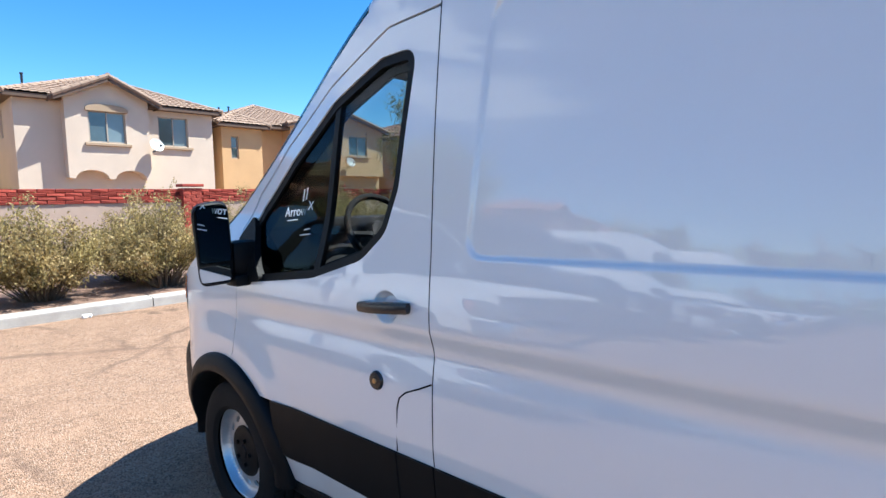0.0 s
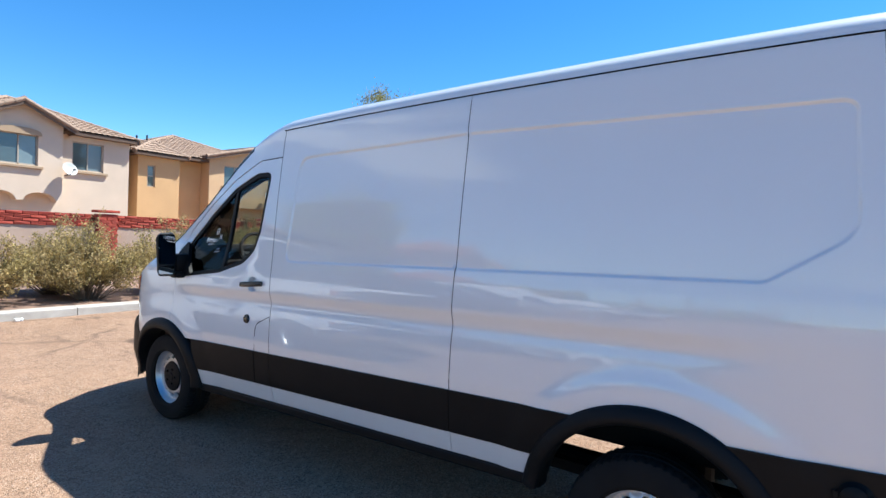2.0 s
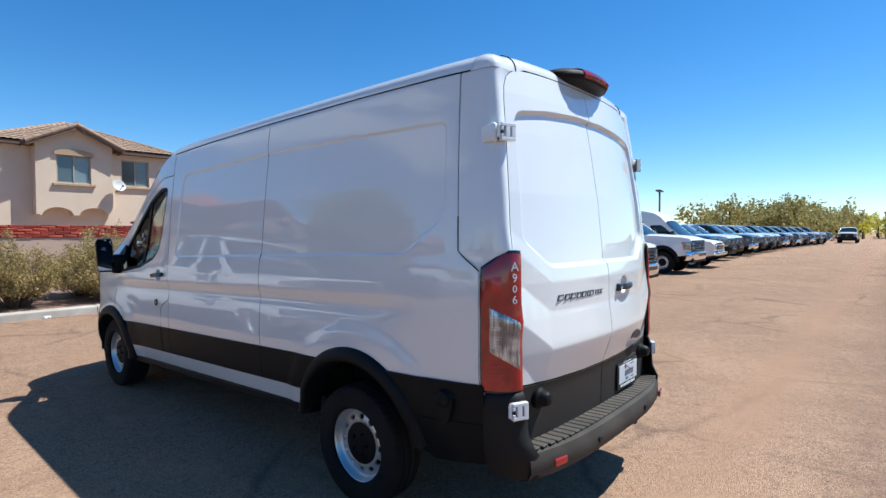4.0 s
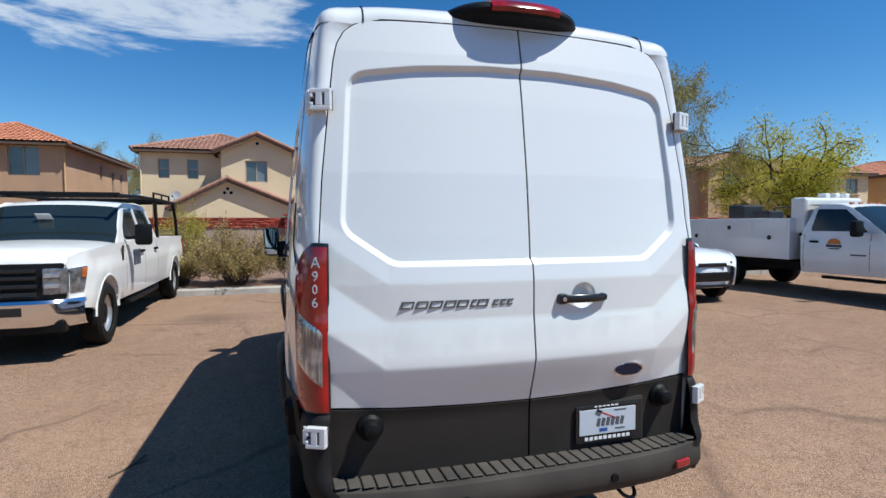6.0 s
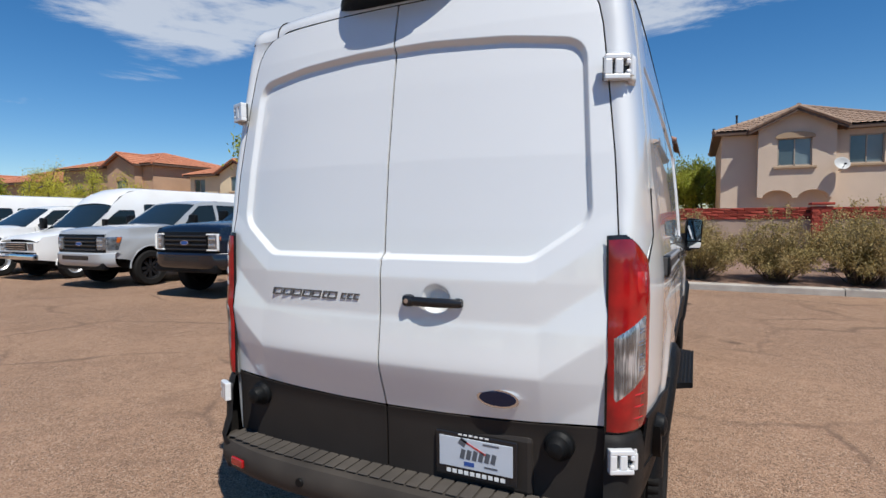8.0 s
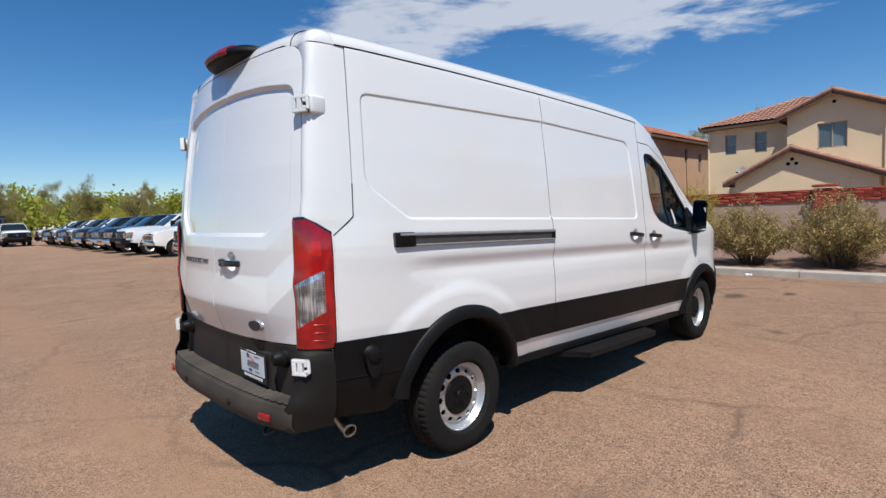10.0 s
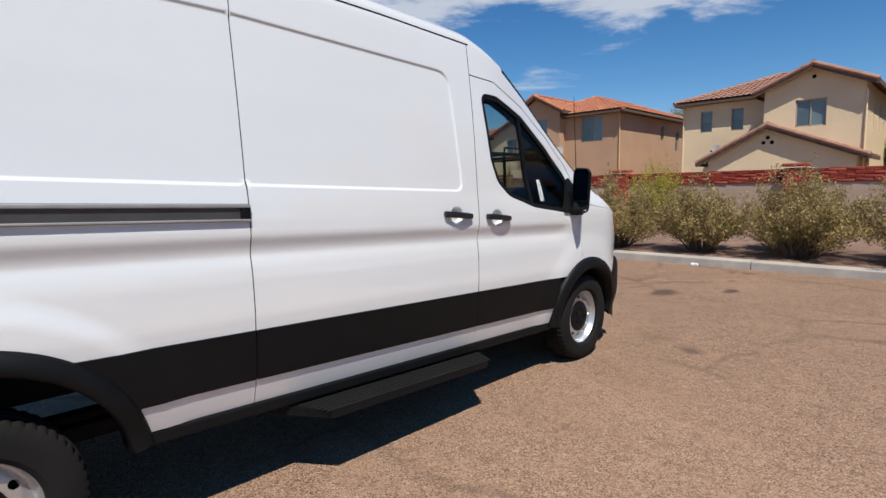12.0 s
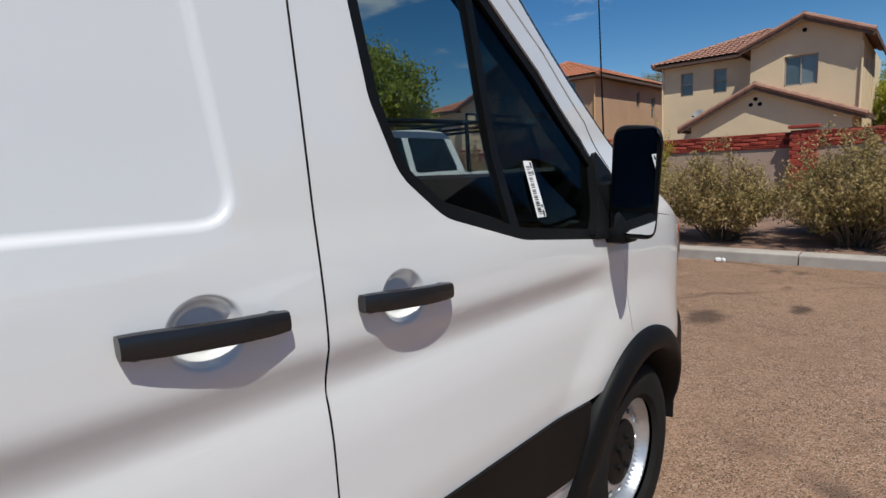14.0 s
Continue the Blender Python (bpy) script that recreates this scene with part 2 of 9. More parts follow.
def box(bm, centre, size, bevel=0.0, turn=None, segs=2):
    made = bmesh.ops.create_cube(bm, size=1.0)["verts"]
    m = Matrix.Translation(centre) @ (turn or Matrix.Identity(4)) @ Matrix.Diagonal((*size, 1))
    bmesh.ops.transform(bm, matrix=m, verts=made)
    if bevel:
        edges = list({e for v in made for e in v.link_edges})
        bmesh.ops.bevel(bm, geom=edges, offset=bevel, segments=segs, profile=0.5, affect="EDGES")
    return bm


def rod(bm, a, b, r0, r1=None, segs=10, caps=True):
    a, b = Vector(a), Vector(b)
    r1 = r0 if r1 is None else r1
    q = (b - a).to_track_quat("Z", "Y").to_matrix()
    rings = []
    for p, r in ((a, r0), (b, r1)):
        rings.append([bm.verts.new(p + q @ Vector((r * math.cos(k * math.tau / segs), r * math.sin(k * math.tau / segs), 0))) for k in range(segs)])
    for k in range(segs):
        bm.faces.new((rings[0][k], rings[0][(k + 1) % segs], rings[1][(k + 1) % segs], rings[1][k]))
    if caps:
        bm.faces.new(rings[0][::-1])
        bm.faces.new(rings[1])
    return bm


def pipe(bm, points, r, segs=8):
    """One unbroken bent tube."""
    pts = [Vector(p) for p in points]
    prev = None
    for i, p in enumerate(pts):
        d = (pts[min(i + 1, len(pts) - 1)] - pts[max(i - 1, 0)]).normalized()
        q = d.to_track_quat("Z", "Y").to_matrix()
        ring = [bm.verts.new(p + q @ Vector((r * math.cos(k * math.tau / segs), r * math.sin(k * math.tau / segs), 0))) for k in range(segs)]
        if prev:
            for k in range(segs):
                bm.faces.new((prev[k], prev[(k + 1) % segs], ring[(k + 1) % segs], ring[k]))
        prev = ring
    return bm


def tube(bm, points, r, segs=8):
    for a, b in zip(points, points[1:]):
        rod(bm, a, b, r, r, segs)
    return bm


def lathe(bm, profile, m=None, segs=48, dent=None):
    """Turns (radius, along) points about the local x axis."""
    m = m or Matrix.Identity(4)
    rings = []
    for i, (r, h) in enumerate(profile):
        ring = []
        for k in range(segs):
            rr = r - (dent(i, k) if dent else 0)
            ang = k * math.tau / segs
            ring.append(bm.verts.new(m @ Vector((h, rr * math.cos(ang), rr * math.sin(ang)))))
        rings.append(ring)
    for a, b in zip(rings, rings[1:]):
        for k in range(segs):
            bm.faces.new((a[k], a[(k + 1) % segs], b[(k + 1) % segs], b[k]))
    return bm


def prism(bm, poly, a, b, place):
    """Extrudes a 2D outline between depths a and b; place maps (u, v, d) to the world."""
    low = [bm.verts.new(place(u, v, a)) for u, v in poly]
    high = [bm.verts.new(place(u, v, b)) for u, v in poly]
    n = len(poly)
    bm.faces.new(low[::-1])
    bm.faces.new(high)
    for k in range(n):
        bm.faces.new((low[k], low[(k + 1) % n], high[(k + 1) % n], high[k]))
    return bm


def dense(points, step, closed=True):
    pts = [np.array(p, float) for p in points]
    out = []
    for a, b in zip(pts, pts[1:] + (pts[:1] if closed else [])):
        n = max(1, int(math.ceil(np.linalg.norm(b - a) / step)))
        out += [tuple(a + (b - a) * k / n) for k in range(n)]
    if not closed:
        out.append(tuple(pts[-1]))
    return out


def rounded(points, radius, n=6):
    """A closed outline with its corners rounded; radius is one number or one for each corner."""
    out = []
    count = len(points)
    for i in range(count):
        p, a, b = (np.array(points[k % count], float) for k in (i, i - 1, i + 1))
        r = radius[i] if hasattr(radius, "__len__") else radius
        u, v = a - p, b - p
        lu, lv = np.linalg.norm(u), np.linalg.norm(v)
        u, v = u / lu, v / lv
        half = math.acos(max(-1, min(1, float(u @ v)))) / 2
        cut = min(r / max(math.tan(half), 1e-3), 0.48 * lu, 0.48 * lv)
        p0, p1 = p + u * cut, p + v * cut
        for k in range(n + 1):
            s = k / n
            out.append(tuple((1 - s) ** 2 * p0 + 2 * s * (1 - s) * p + s * s * p1))
    return out


def inside(pts, poly):
    pts, poly = np.asarray(pts, float), np.asarray(poly, float)
    x, y = pts[:, 0], pts[:, 1]
    hit = np.zeros(len(pts), bool)
    j = len(poly) - 1
    for i in range(len(poly)):
        xi, yi, xj, yj = *poly[i], *poly[j]
        if yi != yj:
            hit ^= ((yi > y) != (yj > y)) & (x < (xj - xi) * (y - yi) / (yj - yi) + xi)
        j = i
    return hit


def distance(pts, poly, closed=True):
    pts, poly = np.asarray(pts, float), np.asarray(poly, float)
    best = np.full(len(pts), 1e9)
    for i in range(len(poly) - (0 if closed else 1)):
        a, b = poly[i], poly[(i + 1) % len(poly)]
        ab = b - a
        t = np.clip(((pts - a) @ ab) / max(ab @ ab, 1e-12), 0, 1)
        best = np.minimum(best, np.linalg.norm(pts - a - t[:, None] * ab, axis=1))
    return best


def sheet(name, outline, surf, mat, parent, holes=(), lines=(), step=0.03, flange=0.009, shear=True, label="", flip=False, thick=0.0):
    """A pressed panel: an outline in surface coordinates, with holes and crease lines, laid on surf(points) -> 3D points.
    Its rim is turned in by flange; thick closes it as a slab."""
    outline = dense(outline, step)
    holes = [dense(h, step * 0.7) for h in holes]
    lo, hi = np.min(outline, 0), np.max(outline, 0)
    gx, gy = np.meshgrid(np.arange(lo[0] + step / 2, hi[0], step), np.arange(lo[1] + step / 2, hi[1], step))
    grid = np.c_[gx.ravel(), gy.ravel()]
    keep = inside(grid, outline)
    grid = grid[keep]
    ok = distance(grid, outline) > step * 0.45
    for h in holes:
        ok &= ~inside(grid, h) & (distance(grid, h) > step * 0.45)
    lines = [(dense(l, step * 0.7, c), c) for l, c in lines]
    for l, c in lines:
        ok &= distance(grid, l, c) > step * 0.35
    grid = grid[ok]
    pts, edges = [], []
    for loop, closed in [(outline, True)] + [(h, True) for h in holes] + lines:
        n0 = len(pts)
        pts += list(loop)
        edges += [(n0 + k, n0 + k + 1) for k in range(len(loop) - 1)] + ([(n0 + len(loop) - 1, n0)] if closed else [])
    pts += [tuple(g) for g in grid]
    v2, _, tri, _, _, _ = delaunay_2d_cdt([Vector(p) for p in pts], edges, [], 0, 1e-5)
    v2 = np.array([tuple(v) for v in v2])
    tri = np.array([f for f in tri if len(f) == 3])
    mid = v2[tri].mean(1)
    good = inside(mid, outline)
    for h in holes:
        good &= ~inside(mid, h)
    tri = tri[good]
    used = np.unique(tri)
    back = np.full(len(v2), -1)
    back[used] = np.arange(len(used))
    tri, v2 = back[tri], v2[used]
    p = surf(v2)
    e = 1e-4
    du, dv = surf(v2 + (e, 0)) - surf(v2 - (e, 0)), surf(v2 + (0, e)) - surf(v2 - (0, e))
    nor = np.cross(du, dv)
    nor /= np.maximum(np.linalg.norm(nor, axis=1, keepdims=True), 1e-12)
    # Facing: triangles run anticlockwise in surface coordinates.
    a2 = v2[tri]
    turn = (a2[:, 1, 0] - a2[:, 0, 0]) * (a2[:, 2, 1] - a2[:, 0, 1]) - (a2[:, 2, 0] - a2[:, 0, 0]) * (a2[:, 1, 1] - a2[:, 0, 1])
    tri[turn < 0] = tri[turn < 0][:, ::-1]
    if flip:
        tri, nor = tri[:, ::-1], -nor
    count = {}
    for t in tri:
        for k in range(3):
            a, b = int(t[k]), int(t[(k + 1) % 3])
            count[(a, b)] = 1
    rim = [(a, b) for a, b in count if (b, a) not in count]
    verts, normals, faces = p.tolist(), nor.tolist(), tri.tolist()
    depth = thick or flange
    if thick:
        n0 = len(verts)
        verts += (p - nor * thick).tolist()
        normals += (-nor).tolist()
        faces += [(a + n0, c + n0, b + n0) for a, b, c in tri.tolist()]
    if depth:
        for a, b in rim:
            pa, pb = p[a], p[b]
            n0 = len(verts)
            side = np.cross(pb - pa, nor[a])
            side = side / max(np.linalg.norm(side), 1e-9)
            verts += [pa.tolist(), pb.tolist(), (pb - nor[b] * depth).tolist(), (pa - nor[a] * depth).tolist()]
            normals += [side.tolist()] * 4
            faces.append((n0, n0 + 3, n0 + 2, n0 + 1))
    return mesh_object(name, verts, faces, mat, parent, label, shear=shear, normals=normals)


def step01(a, b, x):
    t = np.clip((np.asarray(x, float) - a) / (b - a), 0, 1)
    return t * t * (3 - 2 * t)


def letters(name, text, mat, parent, size, m, depth=0.002, label=""):
    cu = bpy.data.curves.new(name, "FONT")
    cu.body, cu.size, cu.extrude = text, size, depth
    cu.align_x, cu.align_y = "CENTER", "CENTER"
    tmp = bpy.data.objects.new(name, cu)
    scene.collection.objects.link(tmp)
    me = bpy.data.meshes.new_from_object(tmp.evaluated_get(bpy.context.evaluated_depsgraph_get()))
    bpy.data.objects.remove(tmp)
    me.transform(m)
    me.materials.clear()
    me.materials.append(mat)
    ob = new(name, me)
    if parent:
        ob.parent = parent
    if label:
        tagged(ob, label)
    return ob


# ---- ground, kerb, planting strip, boundary wall ----
# Oil stains: x, y, half sizes, depth of tone, share of full tone.
OIL = [(0.34, 6.80, 0.20, 0.34, 0.75, 0.4), (0.97, 7.45, 0.13, 0.22, 0.8, 0.4), (0.48, 9.09, 0.11, 0.14, 0.6, 0.3), (0.72, 9.12, 0.12, 0.14, 0.6, 0.3), (0.71, 8.24, 0.09, 0.12, 0.5, 0.3),
       (1.52, 4.52, 0.15, 0.12, 0.6, 0.2), (1.15, 4.71, 0.22, 0.16, 0.25, 0.2), (-2.19, 6.40, 0.80, 0.75, 0.45, 0.1), (-2.17, 5.12, 0.10, 0.16, 0.45, 0.2), (-2.75, 5.6, 0.18, 0.22, 0.3, 0.2)]
def asphalt_material():
    m = bpy.data.materials.new("weathered_asphalt")
    m.use_nodes = True
    nt = m.node_tree
    b = nt.nodes["Principled BSDF"]
    b.inputs["Roughness"].default_value = 0.9
    b.inputs["Specular IOR Level"].default_value = 0.1
    N, L = nt.nodes.new, nt.links.new
    tc = N("ShaderNodeTexCoord")
    def noise_tex(scale, detail, rough=0.55):
        n = N("ShaderNodeTexNoise")
        n.inputs["Scale"].default_value, n.inputs["Detail"].default_value, n.inputs["Roughness"].default_value = scale, detail, rough
        L(tc.outputs["Object"], n.inputs["Vector"])
        return n
    def rng(src, a, b2, lo, hi):
        r = N("ShaderNodeMapRange")
        for k, v in (("From Min", a), ("From Max", b2), ("To Min", lo), ("To Max", hi)):
            r.inputs[k].default_value = v
        L(src, r.inputs["Value"])
        return r.outputs["Result"]
    def mixc(fac, a, b2):
        x = N("ShaderNodeMix")
        x.data_type = "RGBA"
        for key, v in (("A", a), ("B", b2)):
            if isinstance(v, tuple):
                x.inputs[key].default_value = (*v, 1)
            else:
                L(v, x.inputs[key])
        L(fac, x.inputs["Factor"])
        return x.outputs["Result"]
    # Stones set in the binder.
    vor = N("ShaderNodeTexVoronoi")
    vor.inputs["Scale"].default_value = 125
    vor.inputs["Randomness"].default_value = 1.0
    L(tc.outputs["Object"], vor.inputs["Vector"])
    sep = N("ShaderNodeSeparateColor")
    L(vor.outputs["Color"], sep.inputs["Color"])
    stone = mixc(rng(sep.outputs["Red"], 0, 1, 0, 1), (0.358, 0.220, 0.142), (0.479, 0.313, 0.211))
    stone = mixc(rng(sep.outputs["Green"], 0.86, 0.90, 0, 1), stone, (0.574, 0.437, 0.326))
    stone = mixc(rng(sep.outputs["Blue"], 0.76, 0.82, 0, 1), stone, (0.127, 0.085, 0.059))
    base = mixc(rng(vor.outputs["Distance"], 0.25, 0.62, 0, 0.6), stone, (0.248, 0.150, 0.098))
    # Coarser chippings, dark and pale.
    vor2 = N("ShaderNodeTexVoronoi")
    vor2.inputs["Scale"].default_value = 78
    L(tc.outputs["Object"], vor2.inputs["Vector"])
    sep2 = N("ShaderNodeSeparateColor")
    L(vor2.outputs["Color"], sep2.inputs["Color"])
    def product(p, q):
        n = N("ShaderNodeMath")
        n.operation = "MULTIPLY"
        L(p, n.inputs[0])
        L(q, n.inputs[1])
        return n.outputs[0]
    core = rng(vor2.outputs["Distance"], 0.26, 0.42, 1, 0)
    base = mixc(product(rng(sep2.outputs["Red"], 0.80, 0.83, 0, 0.85), core), base, (0.086, 0.063, 0.051))
    base = mixc(product(rng(sep2.outputs["Green"], 0.84, 0.87, 0, 0.8), core), base, (0.525, 0.408, 0.332))
    # Broad stains and wear.
    base = mixc(rng(noise_tex(0.35, 5).outputs["Fac"], 0.45, 0.75, 0, 0.55), base, (0.474, 0.304, 0.198))
    base = mixc(rng(noise_tex(0.9, 6, 0.65).outputs["Fac"], 0.50, 0.70, 0, 0.62), base, (0.276, 0.170, 0.111))
    base = mixc(rng(noise_tex(1.7, 3).outputs["Fac"], 0.70, 0.78, 0, 0.6), base, (0.176, 0.117, 0.089))
    # Patchy finer wear: pitted dark spots and rubbed light stone.
    base = mixc(rng(noise_tex(10.0, 8, 0.75).outputs["Fac"], 0.52, 0.64, 0, 0.56), base, (0.183, 0.112, 0.077))
    base = mixc(rng(noise_tex(27.0, 6, 0.75).outputs["Fac"], 0.53, 0.64, 0, 0.45), base, (0.537, 0.358, 0.250))
    base = mixc(rng(noise_tex(3.2, 7, 0.7).outputs["Fac"], 0.50, 0.66, 0, 0.35), base, (0.462, 0.291, 0.192))
    # Cracks.
    wob = noise_tex(1.4, 4)
    add = N("ShaderNodeMixRGB")
    add.blend_type = "LINEAR_LIGHT"
    add.inputs["Fac"].default_value = 0.22
    L(tc.outputs["Object"], add.inputs["Color1"])
    L(wob.outputs["Color"], add.inputs["Color2"])
    crack = N("ShaderNodeTexVoronoi")
    crack.feature = "DISTANCE_TO_EDGE"
    crack.inputs["Scale"].default_value = 0.42
    L(add.outputs["Color"], crack.inputs["Vector"])
    gate = rng(noise_tex(0.5, 2).outputs["Fac"], 0.42, 0.6, 0, 1)
    line = N("ShaderNodeMath")
    line.operation = "MULTIPLY"
    L(rng(crack.outputs["Distance"], 0.0, 0.022, 0.65, 0), line.inputs[0])
    L(gate, line.inputs[1])
    base = mixc(line.outputs[0], base, (0.131, 0.086, 0.066))
    # Oil drips and a worn, sandy wheel track.
    sx = N("ShaderNodeSeparateXYZ")
    wob2 = N("ShaderNodeMixRGB")
    wob2.blend_type = "LINEAR_LIGHT"
    wob2.inputs["Fac"].default_value = 0.16
    L(tc.outputs["Object"], wob2.inputs["Color1"])
    L(noise_tex(4.0, 5, 0.65).outputs["Color"], wob2.inputs["Color2"])
    for x, y, rx, ry, k, inner in OIL:
        mp = N("ShaderNodeMapping")
        mp.vector_type = "TEXTURE"
        mp.inputs["Location"].default_value = (x, y, 0)
        mp.inputs["Scale"].default_value = (rx, ry, 9)
        L(wob2.outputs["Color"], mp.inputs["Vector"])
        ln = N("ShaderNodeVectorMath")
        ln.operation = "LENGTH"
        L(mp.outputs["Vector"], ln.inputs[0])
        base = mixc(rng(ln.outputs["Value"], inner, 1.0, k, 0), base, (0.079, 0.054, 0.044))
    L(wob2.outputs["Color"], sx.inputs["Vector"])
    off = N("ShaderNodeMath")
    off.inputs[1].default_value = 1.45
    L(sx.outputs["Y"], off.inputs[0])
    ab = N("ShaderNodeMath")
    ab.operation = "ABSOLUTE"
    L(off.outputs[0], ab.inputs[0])
    tr = N("ShaderNodeMath")
    tr.operation = "MULTIPLY"
    L(rng(ab.outputs[0], 0.06, 0.42, 0.8, 0), tr.inputs[0])
    L(rng(noise_tex(0.6, 4).outputs["Fac"], 0.35, 0.6, 0.35, 1), tr.inputs[1])
    base = mixc(tr.outputs[0], base, (0.373, 0.228, 0.149))
    # Beyond the track the lane is coarser and darker.
    base = mixc(product(rng(sx.outputs["Y"], -1.95, -2.45, 0, 0.8), rng(noise_tex(6.0, 6, 0.75).outputs["Fac"], 0.35, 0.62, 0.1, 0.8)), base, (0.172, 0.114, 0.088))
    L(base, b.inputs["Base Color"])
    bp = N("ShaderNodeBump")
    bp.inputs["Distance"].default_value = 0.0075
    h = N("ShaderNodeMath")
    h.operation = "SUBTRACT"
    L(sep.outputs["Red"], h.inputs[0])
    L(vor.outputs["Distance"], h.inputs[1])
    L(h.outputs[0], bp.inputs["Height"])
    L(bp.outputs["Normal"], b.inputs["Normal"])
    return m


ASPHALT = asphalt_material()
SOIL = material("planter_soil", (0.265, 0.155, 0.105), 0.95, second=(0.154, 0.1001, 0.07315), scale=3, grain=0.5, grain_scale=60, bump=0.02, bump_scale=25)
CONCRETE = material("kerb_concrete", (0.4197, 0.3861, 0.3441), 0.9, second=(0.3189, 0.2854, 0.2518), scale=4, grain=0.12, grain_scale=120, bump=0.002, bump_scale=150, random_tone=0.05)
STUCCO_WALL = material("wall_stucco", (0.4364, 0.3189, 0.2434), 0.95, second=(0.3693, 0.2686, 0.2057), scale=1.2, bump=0.004, bump_scale=120)
RED_BRICK = material("red_block", (0.3693, 0.06295, 0.03777), 0.9, second=(0.2686, 0.04197, 0.02686), scale=7, bump=0.006, bump_scale=60, random_tone=0.18)
MORTAR = material("red_mortar", (0.154, 0.04235, 0.0308), 0.95, vary=0.2)

bm = bmesh.new()
ext = [-900, -200, -60, -20, -8, 0, 8, 20, 60, 200, 900]
vs = {(x, y): bm.verts.new((x, y, 0)) for x in ext for y in ext}
for x0, x1 in zip(ext, ext[1:]):
    for y0, y1 in zip(ext, ext[1:]):
        bm.faces.new((vs[x0, y0], vs[x1, y0], vs[x1, y1], vs[x0, y1]))
tagged(part("ground", bm, ASPHALT, None), "weathered reddish asphalt with embedded gravel, cracks and oil stains", "ground", kind="structure")

KERB_Y = 9.52
bm = bmesh.new()
nx, ny = 60, 12
grid = {}
for i in range(nx + 1):
    for j in range(ny + 1):
        x, y = -62 + 124 * i / nx, KERB_Y + 0.26 + (18.35 - KERB_Y - 0.26) * j / ny
        grid[i, j] = bm.verts.new((x, y, 0.125 + (0.05 * noise.noise((x * 0.7, y * 0.7, 3.0)) + 0.06 * min(1, j / 3) if j else 0)))
for i in range(nx):
    for j in range(ny):
        bm.faces.new((grid[i, j], grid[i + 1, j], grid[i + 1, j + 1], grid[i, j + 1]))
tagged(part("planting_strip", bm, SOIL, None, smooth=True), "bare reddish gravel bed between kerb and wall", "gravel bed", kind="structure")

kerb = thing("kerb", (0, KERB_Y + 0.14, 0), "pale concrete kerb in long jointed lengths", "kerb", kind="structure")
bm = bmesh.new()
prof = rounded([(-0.14, -0.05), (-0.13, 0.135), (0.14, 0.14), (0.14, -0.05)], [0.001, 0.025, 0.02, 0.001], 4)
prism(bm, prof, -1.52, 1.52, lambda u, v, d: Vector((d, u, v)))
kerb_piece = part("kerbstone", bm, CONCRETE, kerb)
kerb_piece.location = (-0.9, 0, 0)
for k in range(-18, 19):
    if k:
        c = kerb_piece.copy()
        scene.collection.objects.link(c)
        c.location = (-0.9 + k * 3.055, 0.004 * math.sin(k * 2.1), 0.004 * math.sin(k * 3.7))

# Boundary wall: rendered below, four courses of split-face red block above, piers with caps.
WALL_Y, BAND = 18.5, 1.41
wall = thing("wall_boundary", (0, WALL_Y, 0), "tan rendered boundary wall topped with red split-face block", "wall", kind="structure")
bm = bmesh.new()
box(bm, (0, 0.10, BAND / 2), (124, 0.20, BAND))
part("render_face", bm, STUCCO_WALL, wall)
bm = bmesh.new()
box(bm, (0, 0.10, BAND + 0.20), (124, 0.17, 0.405))
part("mortar_core", bm, MORTAR, wall)
PIERS = [4.82 + 5.45 * k for k in range(-11, 11)]
pier_mesh = bmesh.new()
for j in range(18):
    for s in (-1, 1):
        w = 0.285 + 0.006 * ((j * 7 + s) % 3)
        box(pier_mesh, (s * 0.145 + (0.05 if j % 2 else -0.05), 0.05, 0.05 + j * 0.102), (0.275 - (0.08 if (j % 2) == (s > 0) else 0), 0.42, 0.094), 0.008, segs=1)
box(pier_mesh, (0, 0.05, 0.92), (0.55, 0.385, 1.84))
pier = part("pier", pier_mesh, RED_BRICK, wall, "red block pier")
bm = bmesh.new()
box(bm, (0, 0.05, 1.925), (0.66, 0.52, 0.085), 0.02)
cap = part("pier_cap", bm, RED_BRICK, wall)
for k, x in enumerate(PIERS):
    for o in (pier, cap):
        c = o if k == 0 else o.copy()
        if k:
            scene.collection.objects.link(c)
        c.location = (x, -0.10, 0)


# ---- the van ----
# Half width over level height at mid body.
_zs = np.array([0.30, 0.38, 0.46, 0.50, 0.56, 0.60, 0.70, 0.80, 0.85, 0.88, 0.92, 0.97, 1.03, 1.08, 1.115, 1.13, 1.16, 1.197, 1.215, 1.28, 1.35, 1.42, 1.60, 1.80, 2.00, 2.15, 2.25, 2.31, 2.335, 2.36, 2.42])
_ws = np.array([0.868, 0.892, 0.920, 0.932, 0.949, 0.955, 0.966, 0.976, 0.980, 0.980, 0.979, 0.978, 0.976, 0.9705, 0.9635, 0.9620, 0.968, 0.9810, 0.9825, 0.980, 0.974, 0.966, 0.952, 0.934, 0.912, 0.895, 0.882, 0.873, 0.865, 0.850, 0.80])
_zd = np.arange(0.25, 2.45, 0.001)
_wd = np.interp(_zd, _zs, _ws)
_plain = (_zs < 0.89) | (_zs > 1.20)
_wp = np.interp(_zd, _zs[_plain], _ws[_plain])
_k = np.exp(-0.5 * (np.arange(-30, 31) / 4.5) ** 2)
_wd = np.convolve(np.pad(_wd, 30, mode="edge"), _k / _k.sum(), mode="valid")
_wp = np.convolve(np.pad(_wp, 30, mode="edge"), _k / _k.sum(), mode="valid")

